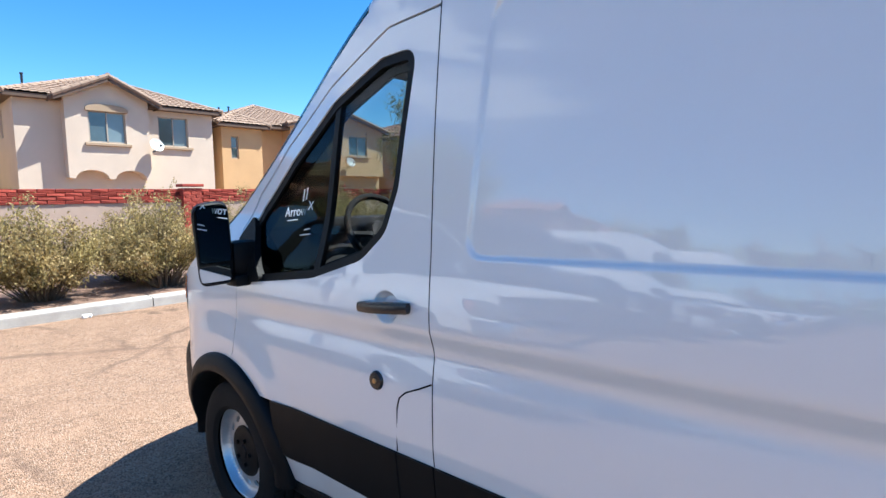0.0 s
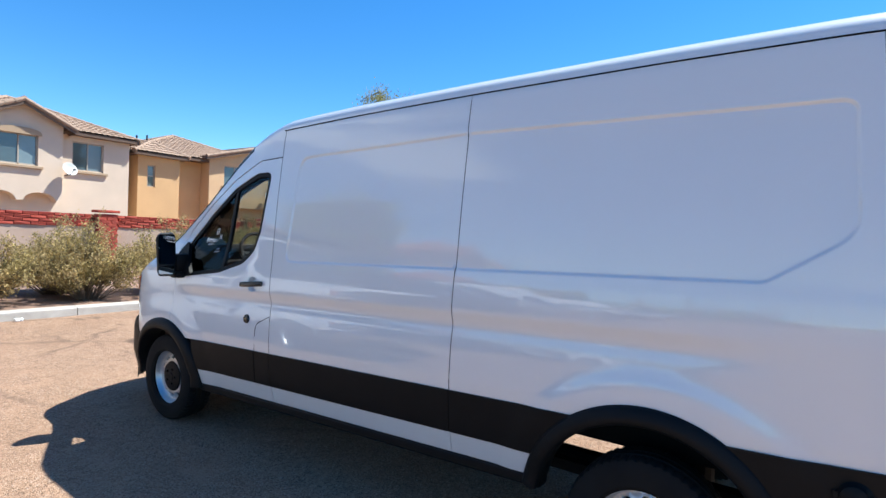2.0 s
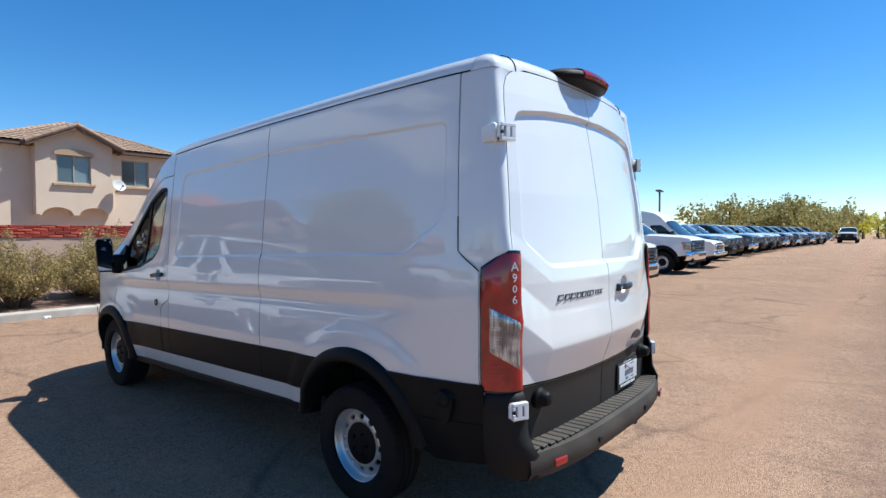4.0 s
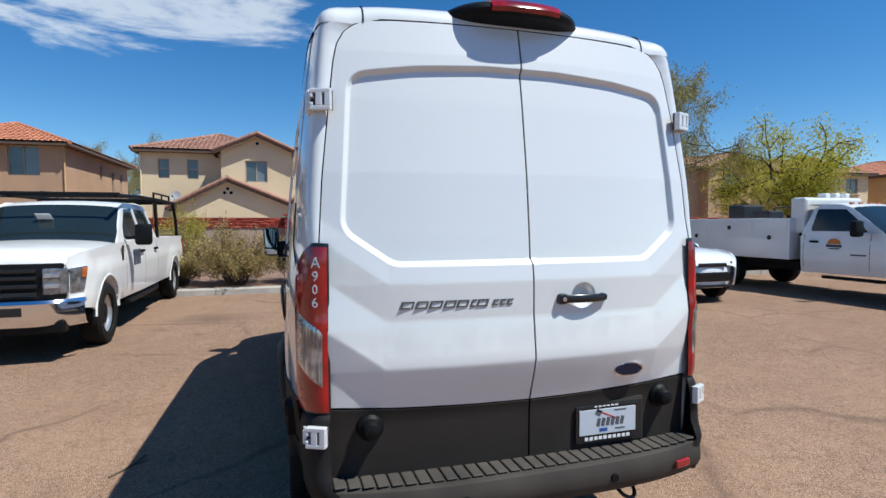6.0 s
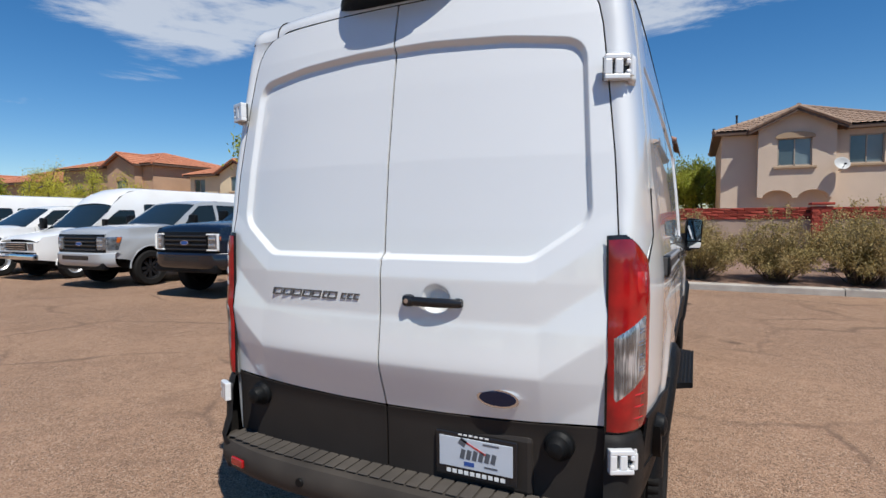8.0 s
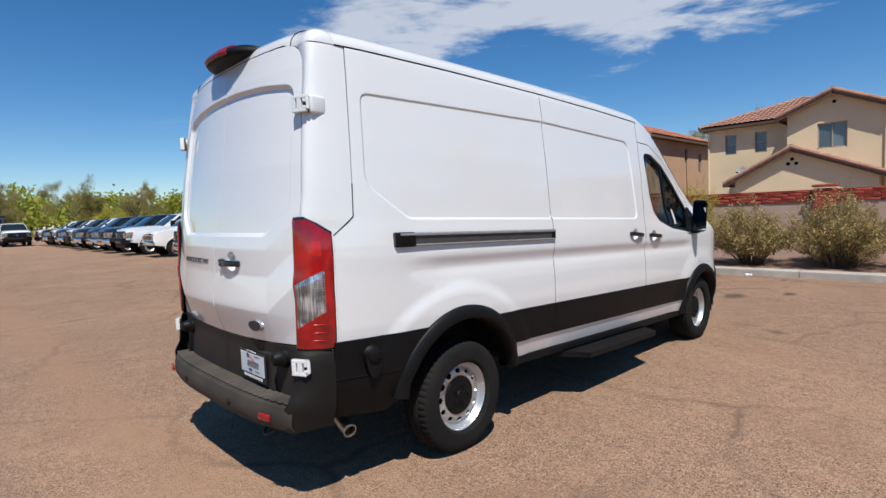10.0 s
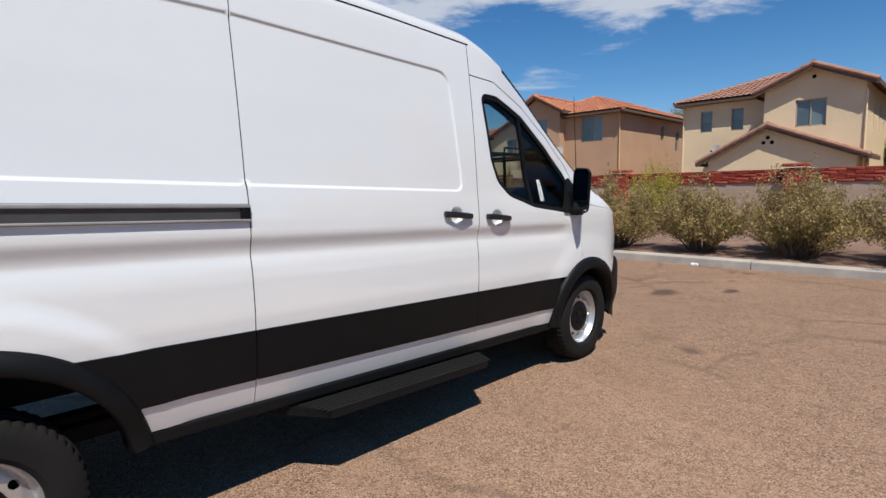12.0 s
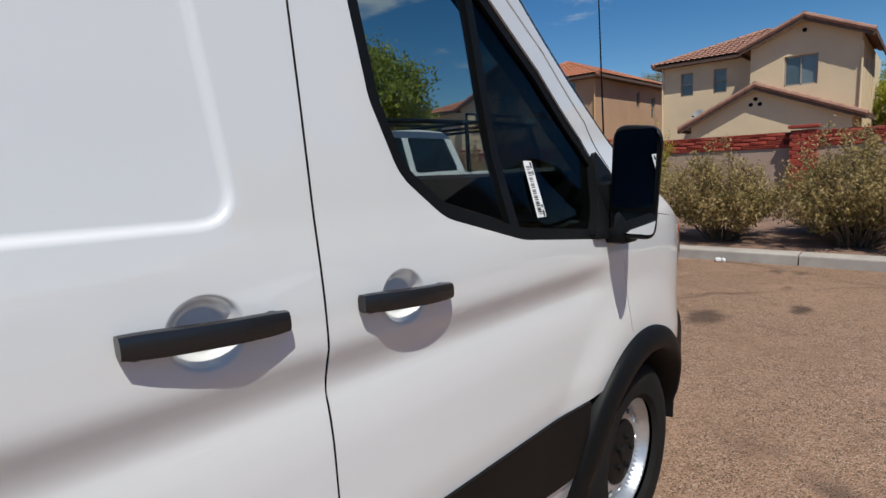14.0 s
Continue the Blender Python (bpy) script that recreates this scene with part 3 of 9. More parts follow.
RECESS = [
    rounded([(-0.672, 2.086), (0.945, 2.135), (2.25, 2.112), (2.30, 1.415), (-0.42, 1.415), (-0.70, 1.60)], [0.06, 0.001, 0.10, 0.06, 0.10, 0.14]),
]
HANDLES_R = [(2.228, 1.274), (2.602, 1.255)]
HANDLES_L = [(2.610, 1.255)]
FRONT_HUB, REAR_HUB = (3.75, 0.435), (0.0, 0.317)


def body_x(p, cups):
    """Half width of the van's side at points (y, z)."""
    y, z = p[:, 0], p[:, 1]
    x = np.interp(z, _zd, _wd)
    x = x + (np.interp(z, _zd, _wp) - x) * np.clip(step01(-0.10, -0.62, y) + step01(3.30, 3.62, y), 0, 1)
    # The shoulder crease fades out at the front wing and behind the rear wheel.
    x = x - 0.07 * step01(2.55, 3.5, y) * step01(1.30, 1.60, z)
    x = x - 0.30 * np.clip((y - 3.95) / 0.62, 0, 1) ** 2.6
    # Narrower towards the rear corner.
    x = x - 0.006 * np.clip((0.2 - y) / 1.0, 0, 1.2) ** 2
    x = x - 0.026 * np.clip((-0.56 - y) / 0.345, 0, 1) ** 2
    # Swollen wing over the rear wheel.
    r = np.hypot(np.where(y < -0.02, 0.90, 1.0) * (y + 0.02), z - REAR_HUB[1])
    x = x + 0.014 * (1 - step01(0.640, 0.735, r)) * (z > 0.3)
    r = np.hypot(y - FRONT_HUB[0], z - FRONT_HUB[1])
    x = x + 0.014 * (1 - step01(0.52, 0.70, r)) * (z > 0.3)
    # Pressed-in upper panels.
    for poly in RECESS:
        near = (y > -0.9) & (y < 2.45) & (z > 1.3) & (z < 2.25)
        if near.any():
            d = distance(p[near], poly) * np.where(inside(p[near], poly), 1, -1)
            x[near] -= 0.012 * step01(-0.005, 0.016, d)
    for cy, cz in cups:
        rr = np.hypot((y - cy) / 0.060, (z - cz) / 0.055)
        x = x - 0.028 * (1 - step01(0.55, 1.0, rr))
    return x


def side_surface(sign, cups=()):
    def surf(p):
        p = np.asarray(p, float)
        return np.c_[sign * body_x(p, cups), p[:, 0], p[:, 1]]
    return surf


def arc(hub, r, a0, a1, n=24):
    return [(hub[0] + r * math.cos(radians(a0 + (a1 - a0) * k / n)), hub[1] + r * math.sin(radians(a0 + (a1 - a0) * k / n))) for k in range(n + 1)]


def circle(c, r, n=28, sy=1.0):
    return [(c[0] + r * math.cos(k * math.tau / n), c[1] + sy * r * math.sin(k * math.tau / n)) for k in range(n)]


HINGE_SHADE = material("hinge_slot_shade", (0.07, 0.072, 0.076), 0.6, vary=0.15)
HINGE_GREY = material("hinge_shade_grey", (0.30, 0.31, 0.32), 0.6, vary=0.15)
van = thing("cargo_van", (0, 0, 0), "white high-sided cargo van with black lower cladding, parked on asphalt", "van")
GAP = 0.0022
CLAD_TOP, CLAD_BOT, SILL = 0.795, 0.57, 0.455
Y_CAB, Y_MID, Y_REAR = 2.405, 0.952, -0.785


def rear_line(z):
    """The seam of the rear corner leans a little forward towards the roof."""
    return float(np.interp(z, [1.43, 2.32], [-0.785, -0.733]))


def cab_line(z):
    """The shut line behind the cab door leans a little forward towards the roof."""
    return float(np.interp(z, [0.55, 0.80, 1.25, 1.90, 2.32], [2.409, 2.413, 2.421, 2.433, 2.436]))


def cab_run(z0, z1, off, n=9):
    return [(cab_line(z) + off, z) for z in np.linspace(z0, z1, n)]


GUTTER = [(-0.80, 2.313), (0.0, 2.330), (0.95, 2.337), (1.8, 2.330), (2.45, 2.312)]
PILLAR = [(2.45, 2.312), (2.62, 2.265), (2.80, 2.190), (3.00, 2.070), (3.20, 1.935), (3.45, 1.755), (3.70, 1.575), (3.95, 1.40), (4.10, 1.315)]
WING = [(4.10, 1.315), (4.25, 1.235), (4.36, 1.16), (4.43, 1.08)]
WINDOW = rounded([(2.523, 2.035), (2.69, 2.035), (2.97, 1.942), (3.27, 1.762), (3.50, 1.582), (3.585, 1.46), (3.56, 1.295), (3.42, 1.278), (3.02, 1.318), (2.745, 1.393), (2.628, 1.482), (2.573, 1.62)],
                 [0.06, 0.08, 0.1, 0.1, 0.08, 0.04, 0.04, 0.05, 0.3, 0.15, 0.12, 0.12])
for sign, side_name in ((1, "right"), (-1, "left")):
    cups = HANDLES_R if sign > 0 else HANDLES_L
    surf = side_surface(sign, cups)
    flip = sign < 0
    rings = [(circle(c, rr, 40, sy=0.917), True) for c in cups for rr in (0.060, 0.053, 0.046, 0.039, 0.033, 0.018)]
    creases = [([(Y_REAR, z), (4.2, z)], False) for z in (1.035, 1.06, 1.10, 1.14)]

    def crease(y0, y1):
        return [([(y0 + 0.01, z), (y1 - 0.01, z)], False) for z in (0.865, 0.89, 1.08, 1.105, 1.118, 1.13, 1.145, 1.165, 1.183, 1.196, 1.21)]

    def recess_lines(y0, y1):
        out = []
        for off in (-0.005, 0.0055, 0.016):
            poly = np.array(dense(RECESS[0], 0.02))
            mid = poly.mean(0)
            nrm = np.roll(poly, -1, 0) - np.roll(poly, 1, 0)
            nrm = np.c_[nrm[:, 1], -nrm[:, 0]]
            nrm /= np.linalg.norm(nrm, axis=1, keepdims=True)
            nrm *= np.sign(((mid - poly) * nrm).sum(1))[:, None]
            q = poly + off * nrm
            run = []
            for a in list(q) + [q[0]]:
                if y0 + 0.012 < a[0] < y1 - 0.012:
                    run.append(tuple(a))
                else:
                    if len(run) > 1:
                        out.append((run, False))
                    run = []
            if len(run) > 1:
                out.append((run, False))
        return out

    def swell_lines():
        """Rings of the wing's edge over the rear wheel, broken where the body creases run."""
        out = []
        for r in (0.630, 0.652, 0.674, 0.698, 0.722, 0.745):
            run = []
            for a in np.linspace(radians(20), radians(160), 90):
                y, z = r * math.cos(a) - 0.02, REAR_HUB[1] + r * math.sin(a)
                y = y if y > -0.02 else (y + 0.02) / 0.90 - 0.02
                if z > CLAD_TOP + 0.012 and min(abs(z - q) for q in (0.865, 0.89, 1.035, 1.06, 1.08, 1.105)) > 0.006:
                    run.append((y, z))
                elif run:
                    out.append((run, False)) if len(run) > 1 else None
                    run = []
            if len(run) > 1:
                out.append((run, False))
        return out

    # Rear quarter panel with the wheel opening.
    top = [(y, z) for y, z in GUTTER if -0.72 < y < Y_MID]
    quarter = [(rear_line(z) + GAP, z) for z in np.linspace(1.435, 2.312, 8)] + top + [(Y_MID - GAP, 2.336), (Y_MID - GAP, CLAD_TOP), (0.29, CLAD_TOP)] \
        + arc(REAR_HUB, 0.53, 65, 115) + [(-0.29, CLAD_TOP), (-0.905, CLAD_TOP), (-0.905, 1.33)]
    sheet("quarter_panel", quarter, surf, WHITE_PAINT, van, lines=crease(-0.75, Y_MID) + recess_lines(Y_REAR, Y_MID) + swell_lines(), step=0.028, flip=flip)
    # Load-side panel: a sliding door on one side.
    mid_panel = [(Y_MID + GAP, 2.336), (1.8, 2.329)] + cab_run(2.312, CLAD_TOP, -GAP) + [(Y_MID + GAP, CLAD_TOP)]
    mid_rings = [r for r in rings if r[0][0][0] < Y_CAB]
    sheet("sliding_door" if sign > 0 else "side_panel", mid_panel, surf, WHITE_PAINT, van,
          lines=crease(Y_MID, Y_CAB + 0.005) + recess_lines(Y_MID, Y_CAB) + mid_rings, step=0.028, flip=flip)
    # Cab door.
    y_f0, y_f1 = 3.585, 3.635
    door_top = [(2.66, 2.118), (2.99, 1.995), (3.30, 1.818), (3.53, 1.635), (3.636, 1.49), (3.612, 1.33)]
    door = [(2.50, 2.122)] + door_top + [(y_f0, 1.26), (y_f1 - GAP, 0.95)] + [p for p in arc(FRONT_HUB, 0.49, 100, 146) if p[1] > CLAD_TOP][0:] \
        + [(3.33, CLAD_TOP)] + cab_run(CLAD_TOP, 2.125, GAP)
    sheet("cab_door", door, surf, WHITE_PAINT, van, holes=[WINDOW], lines=crease(Y_CAB + 0.025, 3.45) + [r for r in rings if r[0][0][0] > Y_CAB], step=0.025, flip=flip)
    # Pillar and roof side above the door.
    pill = [(cab_line(2.133) + GAP, 2.133), (2.505, 2.130), (2.665, 2.125), (2.994, 2.002), (3.305, 1.825), (3.535, 1.642), (3.643, 1.494), (3.630, 1.36), (4.10, 1.30)] \
        + PILLAR[::-1] + [(cab_line(2.312) + GAP, 2.312)]
    sheet("pillar", pill, surf, WHITE_PAINT, van, step=0.03, flip=flip)
    # Front wing.
    wing = [(3.630, 1.352), (3.618, 1.325), (y_f0 + GAP, 1.26), (y_f1 + GAP, 0.95)] + arc(FRONT_HUB, 0.49, 100, 28, 20) + [(4.30, 0.70), (4.44, 0.72)] + WING[::-1] + [(4.10, 1.30)]
    sheet("front_wing", wing, surf, WHITE_PAINT, van, step=0.03, flip=flip)

    # Lower cladding and white sill.
    def proud(d):
        base = side_surface(sign)
        def f(p):
            q = base(p)
            q[:, 0] += sign * d
            return q
        return f
    y_low = cab_line(0.7)
    for y0, y1 in ((0.49, Y_MID), (Y_MID, y_low), (y_low, 3.33)):
        clad = rounded([(y0 + GAP, CLAD_BOT), (y1 - GAP, CLAD_BOT), (y1 - GAP, CLAD_TOP), (y0 + GAP, CLAD_TOP)], 0.006, 2)
        if y0 < 0.5:
            clad = [(0.47, CLAD_BOT), (y1 - GAP, CLAD_BOT), (y1 - GAP, CLAD_TOP), (0.25, CLAD_TOP)] + arc(REAR_HUB, 0.53, 63, 30, 10)
        sheet("cladding", clad, proud(0.008), BLACK_PLASTIC, van, step=0.05, flip=flip)
        y0s, y1s = max(y0, 0.46), min(y1, 3.28)
        sill = [(y0s + GAP, SILL), (y1s - GAP, SILL), (y1s - GAP, CLAD_BOT + 0.002), (y0s + GAP, CLAD_BOT + 0.002)]
        sheet("sill", sill, surf, WHITE_PAINT, van, step=0.05, flip=flip)
    bm = bmesh.new()
    box(bm, (sign * 0.885, 1.87, 0.425), (0.09, 2.85, 0.06), 0.012)
    part("sill_trim", bm, BLACK_PLASTIC, van, shear=True)
    # Rear quarter cladding behind the wheel.
    tail_clad = [(-0.26, CLAD_TOP)] + [p for p in arc(REAR_HUB, 0.53, 117, 172)] + [(-0.60, 0.36), (-0.932, 0.39), (-0.932, 0.60), (-0.932, CLAD_TOP)]
    sheet("rear_cladding", tail_clad, proud(0.010), BLACK_PLASTIC, van, step=0.04, flip=flip)

    pts = proud(0.0115)(np.array([(y, 0.600 - 0.03 * (y + 0.93)) for y in np.linspace(-0.925, -0.545, 12)]))
    bm = bmesh.new()
    pipe(bm, pts, 0.003, 5)
    part("cladding_seam", bm, SEAL, van, shear=True)

    # Wheel-arch flares: a rounded lip swept about the hub.
    for hub, r_in, r_out, a0, a1 in ((FRONT_HUB, 0.405, 0.490, -2, 182), ((-0.018, REAR_HUB[1] + 0.018), 0.474, 0.555, 9, 171)):
        verts, faces = [], []
        prof = [(r_in, -0.10), (r_in, 0.030), (r_in + 0.012, 0.040), (r_in + 0.04, 0.036), (r_out - 0.012, 0.020), (r_out, 0.008), (r_out, -0.03)]
        n = 48
        for k in range(n + 1):
            a = radians(a0 + (a1 - a0) * k / n)
            for r, d in prof:
                y, z = hub[0] + r * math.cos(a), hub[1] + r * math.sin(a)
                base = float(body_x(np.array([[min(y, 4.25), max(z, 0.5)]]), ())[0])
                if y > 4.1:
                    d = d - 0.02 * (y - 4.1) / 0.15
                verts.append((sign * (base + d), y, z))
        m = len(prof)
        for k in range(n):
            for j in range(m - 1):
                f = (k * m + j, k * m + j + 1, (k + 1) * m + j + 1, (k + 1) * m + j)
                faces.append(f if sign > 0 else f[::-1])
        mesh_object("wheel_arch", verts, faces, BLACK_PLASTIC, van, smooth=True, shear=True)

    # Door glass: a fixed quarter light, a dividing bar and the drop glass behind it.
    def pane_surface(inset):
        def f(p):
            p = np.asarray(p, float)
            x = np.interp(p[:, 1], _zd, _wd) - 0.07 * step01(2.55, 3.5, p[:, 0]) * step01(1.30, 1.60, p[:, 1]) - inset
            return np.c_[sign * x, p[:, 0], p[:, 1]]
        return f
    seal_in = [tuple(q) for q in np.array(dense(WINDOW, 0.03))]
    mid = np.mean(seal_in, 0)
    cen = np.array(seal_in)
    nrm = np.roll(cen, -1, 0) - np.roll(cen, 1, 0)
    nrm = np.c_[nrm[:, 1], -nrm[:, 0]]
    nrm /= np.maximum(np.linalg.norm(nrm, axis=1, keepdims=True), 1e-9)
    if ((mid - cen) * nrm).sum() < 0:
        nrm = -nrm
    inner = cen + nrm * 0.030
    outer = cen - nrm * 0.002
    sheet("window_seal", [tuple(q) for q in outer], pane_surface(0.006), BLACK_PLASTIC, van, holes=[[tuple(q) for q in inner]], step=0.03, flip=flip, thick=0.02)
    bar = [(2.926, 1.968), (2.960, 1.952), (3.026, 1.32), (2.990, 1.33)]
    sheet("window_bar", bar, pane_surface(0.010), BLACK_PLASTIC, van, step=0.05, flip=flip, thick=0.02)
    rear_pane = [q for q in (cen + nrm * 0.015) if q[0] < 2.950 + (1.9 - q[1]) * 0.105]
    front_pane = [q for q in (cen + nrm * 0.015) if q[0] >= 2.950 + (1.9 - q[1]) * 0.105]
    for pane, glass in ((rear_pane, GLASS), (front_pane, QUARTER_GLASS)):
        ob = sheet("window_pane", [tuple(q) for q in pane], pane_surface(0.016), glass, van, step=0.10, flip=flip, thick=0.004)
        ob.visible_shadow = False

    # Inner door card and pillar trim.
    card = [(2.42, 0.62), (3.58, 0.62), (3.68, 1.27), (3.63, 1.47), (3.53, 1.622), (3.30, 1.806), (2.99, 1.984), (2.66, 2.108), (2.42, 2.12)]
    sheet("door_card", card, pane_surface(0.055), INTERIOR, van, holes=[[tuple(q) for q in cen + nrm * 0.046]], step=0.06, flip=flip, thick=0.01)
    inner_pill = [(2.43, 2.12), (2.66, 2.11), (2.98, 1.985), (3.29, 1.81), (3.52, 1.625), (3.62, 1.47), (3.62, 1.36), (4.06, 1.30)] + [(y - 0.015, z - 0.02) for y, z in PILLAR[::-1]]
    sheet("pillar_trim", inner_pill, pane_surface(0.030), INTERIOR, van, step=0.08, flip=flip, thick=0.01)
    # Mirror: sail, arm, shell and two glasses.
    sail = [(3.36, 1.285), (3.605, 1.262), (3.625, 1.46), (3.55, 1.555), (3.45, 1.40)]
    sheet("mirror_sail", rounded(sail, 0.02), proud(0.014), BLACK_PLASTIC, van, step=0.05, flip=flip, thick=0.03)
    bm = bmesh.new()
    box(bm, (sign * 0.975, 3.52, 1.375), (0.14, 0.09, 0.15), 0.03)
    box(bm, (sign * 1.01, 3.51, 1.285), (0.08, 0.10, 0.05), 0.015)
    part("mirror_arm", bm, BLACK_PLASTIC, van, smooth=True, shear=True)
    outline = rounded([(-0.105, -0.19), (0.085, -0.19), (0.115, 0.17), (-0.085, 0.19)], [0.05, 0.05, 0.06, 0.06])
    def at_mirror(u, v, d):
        return Vector((sign * (1.084 - 0.028 * sign + 0.80 * u - 0.30 * d), 3.50 + 0.85 * d - 0.12 * u, 1.448 + 0.90 * v))
    bm = bmesh.new()
    rings = []
    for d, s in ((-0.045, 0.97), (-0.052, 0.93), (-0.047, 0.90)):
        rings.append([bm.verts.new(at_mirror(u * s, v * s, d)) for u, v in outline])
    back = []
    for d, s in ((-0.02, 1.0), (0.015, 0.97), (0.05, 0.86), (0.08, 0.64), (0.095, 0.35)):
        back.append([bm.verts.new(at_mirror(u * s, v * s, d)) for u, v in outline])
    loops = rings[::-1] + back
    for a, b in zip(loops, loops[1:]):
        for k in range(len(outline)):
            bm.faces.new((a[k], a[(k + 1) % len(outline)], b[(k + 1) % len(outline)], b[k]))
    bm.faces.new(loops[0])
    bm.faces.new(loops[-1])
    shell = part("mirror_shell", bm, BLACK_PLASTIC, van, "black plastic mirror housing", smooth=True, shear=True)
    for lo, hi in ((-0.085, 0.165), (-0.170, -0.100)):
        pane = rounded([(-0.088, lo), (0.076, lo), (0.090, hi), (-0.074, hi)], 0.02, 4)
        bm = bmesh.new()
        prism(bm, pane, -0.0535, -0.049, at_mirror)
        part("mirror_glass", bm, MIRROR, shell, shear=True)

    # Door handles over their cups: bowed bars, proud in the middle.
    for cy, cz in cups:
        bm = bmesh.new()
        n = 14
        prev = None
        x0 = float(body_x(np.array([[cy, cz + 0.07]]), ())[0])
        for k in range(n + 1):
            s = -1 + 2 * k / n
            y = cy + 0.115 * s
            lift = 0.030 - 0.013 * s * s
            hh = 0.019 * (1 - 0.14 * abs(s) ** 6)
            ring = []
            for j in range(10):
                a = (j + 0.5) * math.tau / 10
                c, q = math.cos(a), math.sin(a)
                ring.append(bm.verts.new((sign * (x0 + lift + 0.011 * math.copysign(abs(c) ** 0.65, c)), y, cz + 0.002 - 0.008 * s + hh * math.copysign(abs(q) ** 0.65, q))))
            if prev:
                for j in range(10):
                    bm.faces.new((prev[j], prev[(j + 1) % 10], ring[(j + 1) % 10], ring[j]))
            else:
                bm.faces.new(ring)
            prev = ring
        bm.faces.new(prev)
        for s in (-0.92, 0.92):
            box(bm, (sign * (x0 + 0.002), cy + 0.103 * s, cz - 0.006 * s), (0.050, 0.028, 0.034), 0.010)
        part("door_handle", bm, GLOSS_BLACK, van, "black pull handle", smooth=True, shear=True)

# Rubber seals in the shut lines.
for sign in (1, -1):
    for ys in (Y_MID, None):
        pts = side_surface(sign)(np.array([(ys or cab_line(z), z) for z in np.linspace(CLAD_TOP, 2.31, 60)]))
        bm = bmesh.new()
        pipe(bm, [Vector(q) - Vector((sign * 0.0012, 0, 0)) for q in pts], 0.0026, 5)
        part("door_seal", bm, SEAL, van, shear=True)

# Inner shell that shows in the shut lines.
for sign in (1, -1):
    s_in = lambda p, sg=sign: np.c_[sg * (np.interp(np.asarray(p)[:, 1], _zd, _wd) - 0.05), np.asarray(p)[:, 0], np.asarray(p)[:, 1]]
    liner = [(-0.86, 0.62), (-0.55, 0.62)] + arc(REAR_HUB, 0.56, 145, 35, 12) + [(0.6, 0.46), (2.46, 0.46), (2.46, 2.30), (-0.86, 2.28)]
    sheet("inner_shell", liner, s_in, SEAL, van, step=0.12, flange=0, flip=sign < 0)

# Fuel flap shut line, lock and cable slot on the driver's side.
lf = side_surface(-1)
pts = lf(np.array([(2.420, 1.045), (2.47, 1.022), (2.53, 0.998), (2.558, 0.975), (2.568, 0.94), (2.574, 0.80)]))
bm = bmesh.new()
pipe(bm, pts, 0.0028, 6)
part("flap_seam", bm, SEAL, van, shear=True)
pts = lf(np.array([(2.574, 0.797), (2.575, 0.70), (2.576, 0.574)])) - np.array([0.0085, 0, 0])
bm = bmesh.new()
pipe(bm, pts, 0.0028, 6)
part("flap_seam", bm, SEAL, van, shear=True)
bm = bmesh.new()
lathe(bm, [(0.0, 0.012), (0.012, 0.012), (0.028, 0.010), (0.032, 0.004), (0.032, -0.02)], Matrix.Translation((-0.975, 2.665, 1.010)) @ Matrix.Rotation(math.pi, 4, "Z"), 24)
lock = part("door_lock", bm, GLOSS_BLACK, van, smooth=True, shear=True)
bm = bmesh.new()
lathe(bm, [(0.0, 0.015), (0.008, 0.015), (0.010, 0.010)], Matrix.Translation((-0.975, 2.665, 1.010)) @ Matrix.Rotation(math.pi, 4, "Z"), 16)
part("key_barrel", bm, material("brass", (0.5, 0.32, 0.14), 0.35, 0.8, vary=0.2), lock, shear=True)

# Sliding-door rail.
bm = bmesh.new()
box(bm, (0.974, 0.20, 1.303), (0.03, 1.50, 0.075), 0.004)
rail = part("door_rail", bm, material("rail_face", (0.075, 0.072, 0.070), 0.5, 0.3, vary=0.2, scale=9), van, "grey sliding-door track", shear=True)
bm = bmesh.new()
box(bm, (0.991, 0.215, 1.331), (0.016, 1.47, 0.016), 0.004)
box(bm, (0.991, 0.215, 1.272), (0.012, 1.47, 0.010), 0.003)
part("rail_lip", bm, material("rail_metal", (0.42, 0.41, 0.40), 0.4, 0.5, vary=0.2), rail, shear=True)
bm = bmesh.new()
box(bm, (0.976, -0.475, 1.303), (0.045, 0.145, 0.082), 0.010)
part("rail_end", bm, BLACK_PLASTIC, rail, smooth=True, shear=True)
bm = bmesh.new()
box(bm, (0.975, 0.930, 1.305), (0.04, 0.045, 0.07), 0.006)
part("rail_stop", bm, BLACK_PLASTIC, rail, smooth=True, shear=True)

# Roof, windscreen and bonnet: one sheet over the gutter line, split along its length.
def edge_at(y):
    ys = [p[0] for p in GUTTER + PILLAR[1:] + WING[1:]]
    zs = [p[1] for p in GUTTER + PILLAR[1:] + WING[1:]]
    return float(np.interp(y, ys, zs))


def crown_at(y):
    return float(np.interp(y, [-1.0, 0.0, 1.0, 2.2, 2.8, 3.3, 3.95, 4.2, 4.43], [0.132, 0.128, 0.128, 0.130, 0.115, 0.10, 0.06, 0.03, 0.02]))


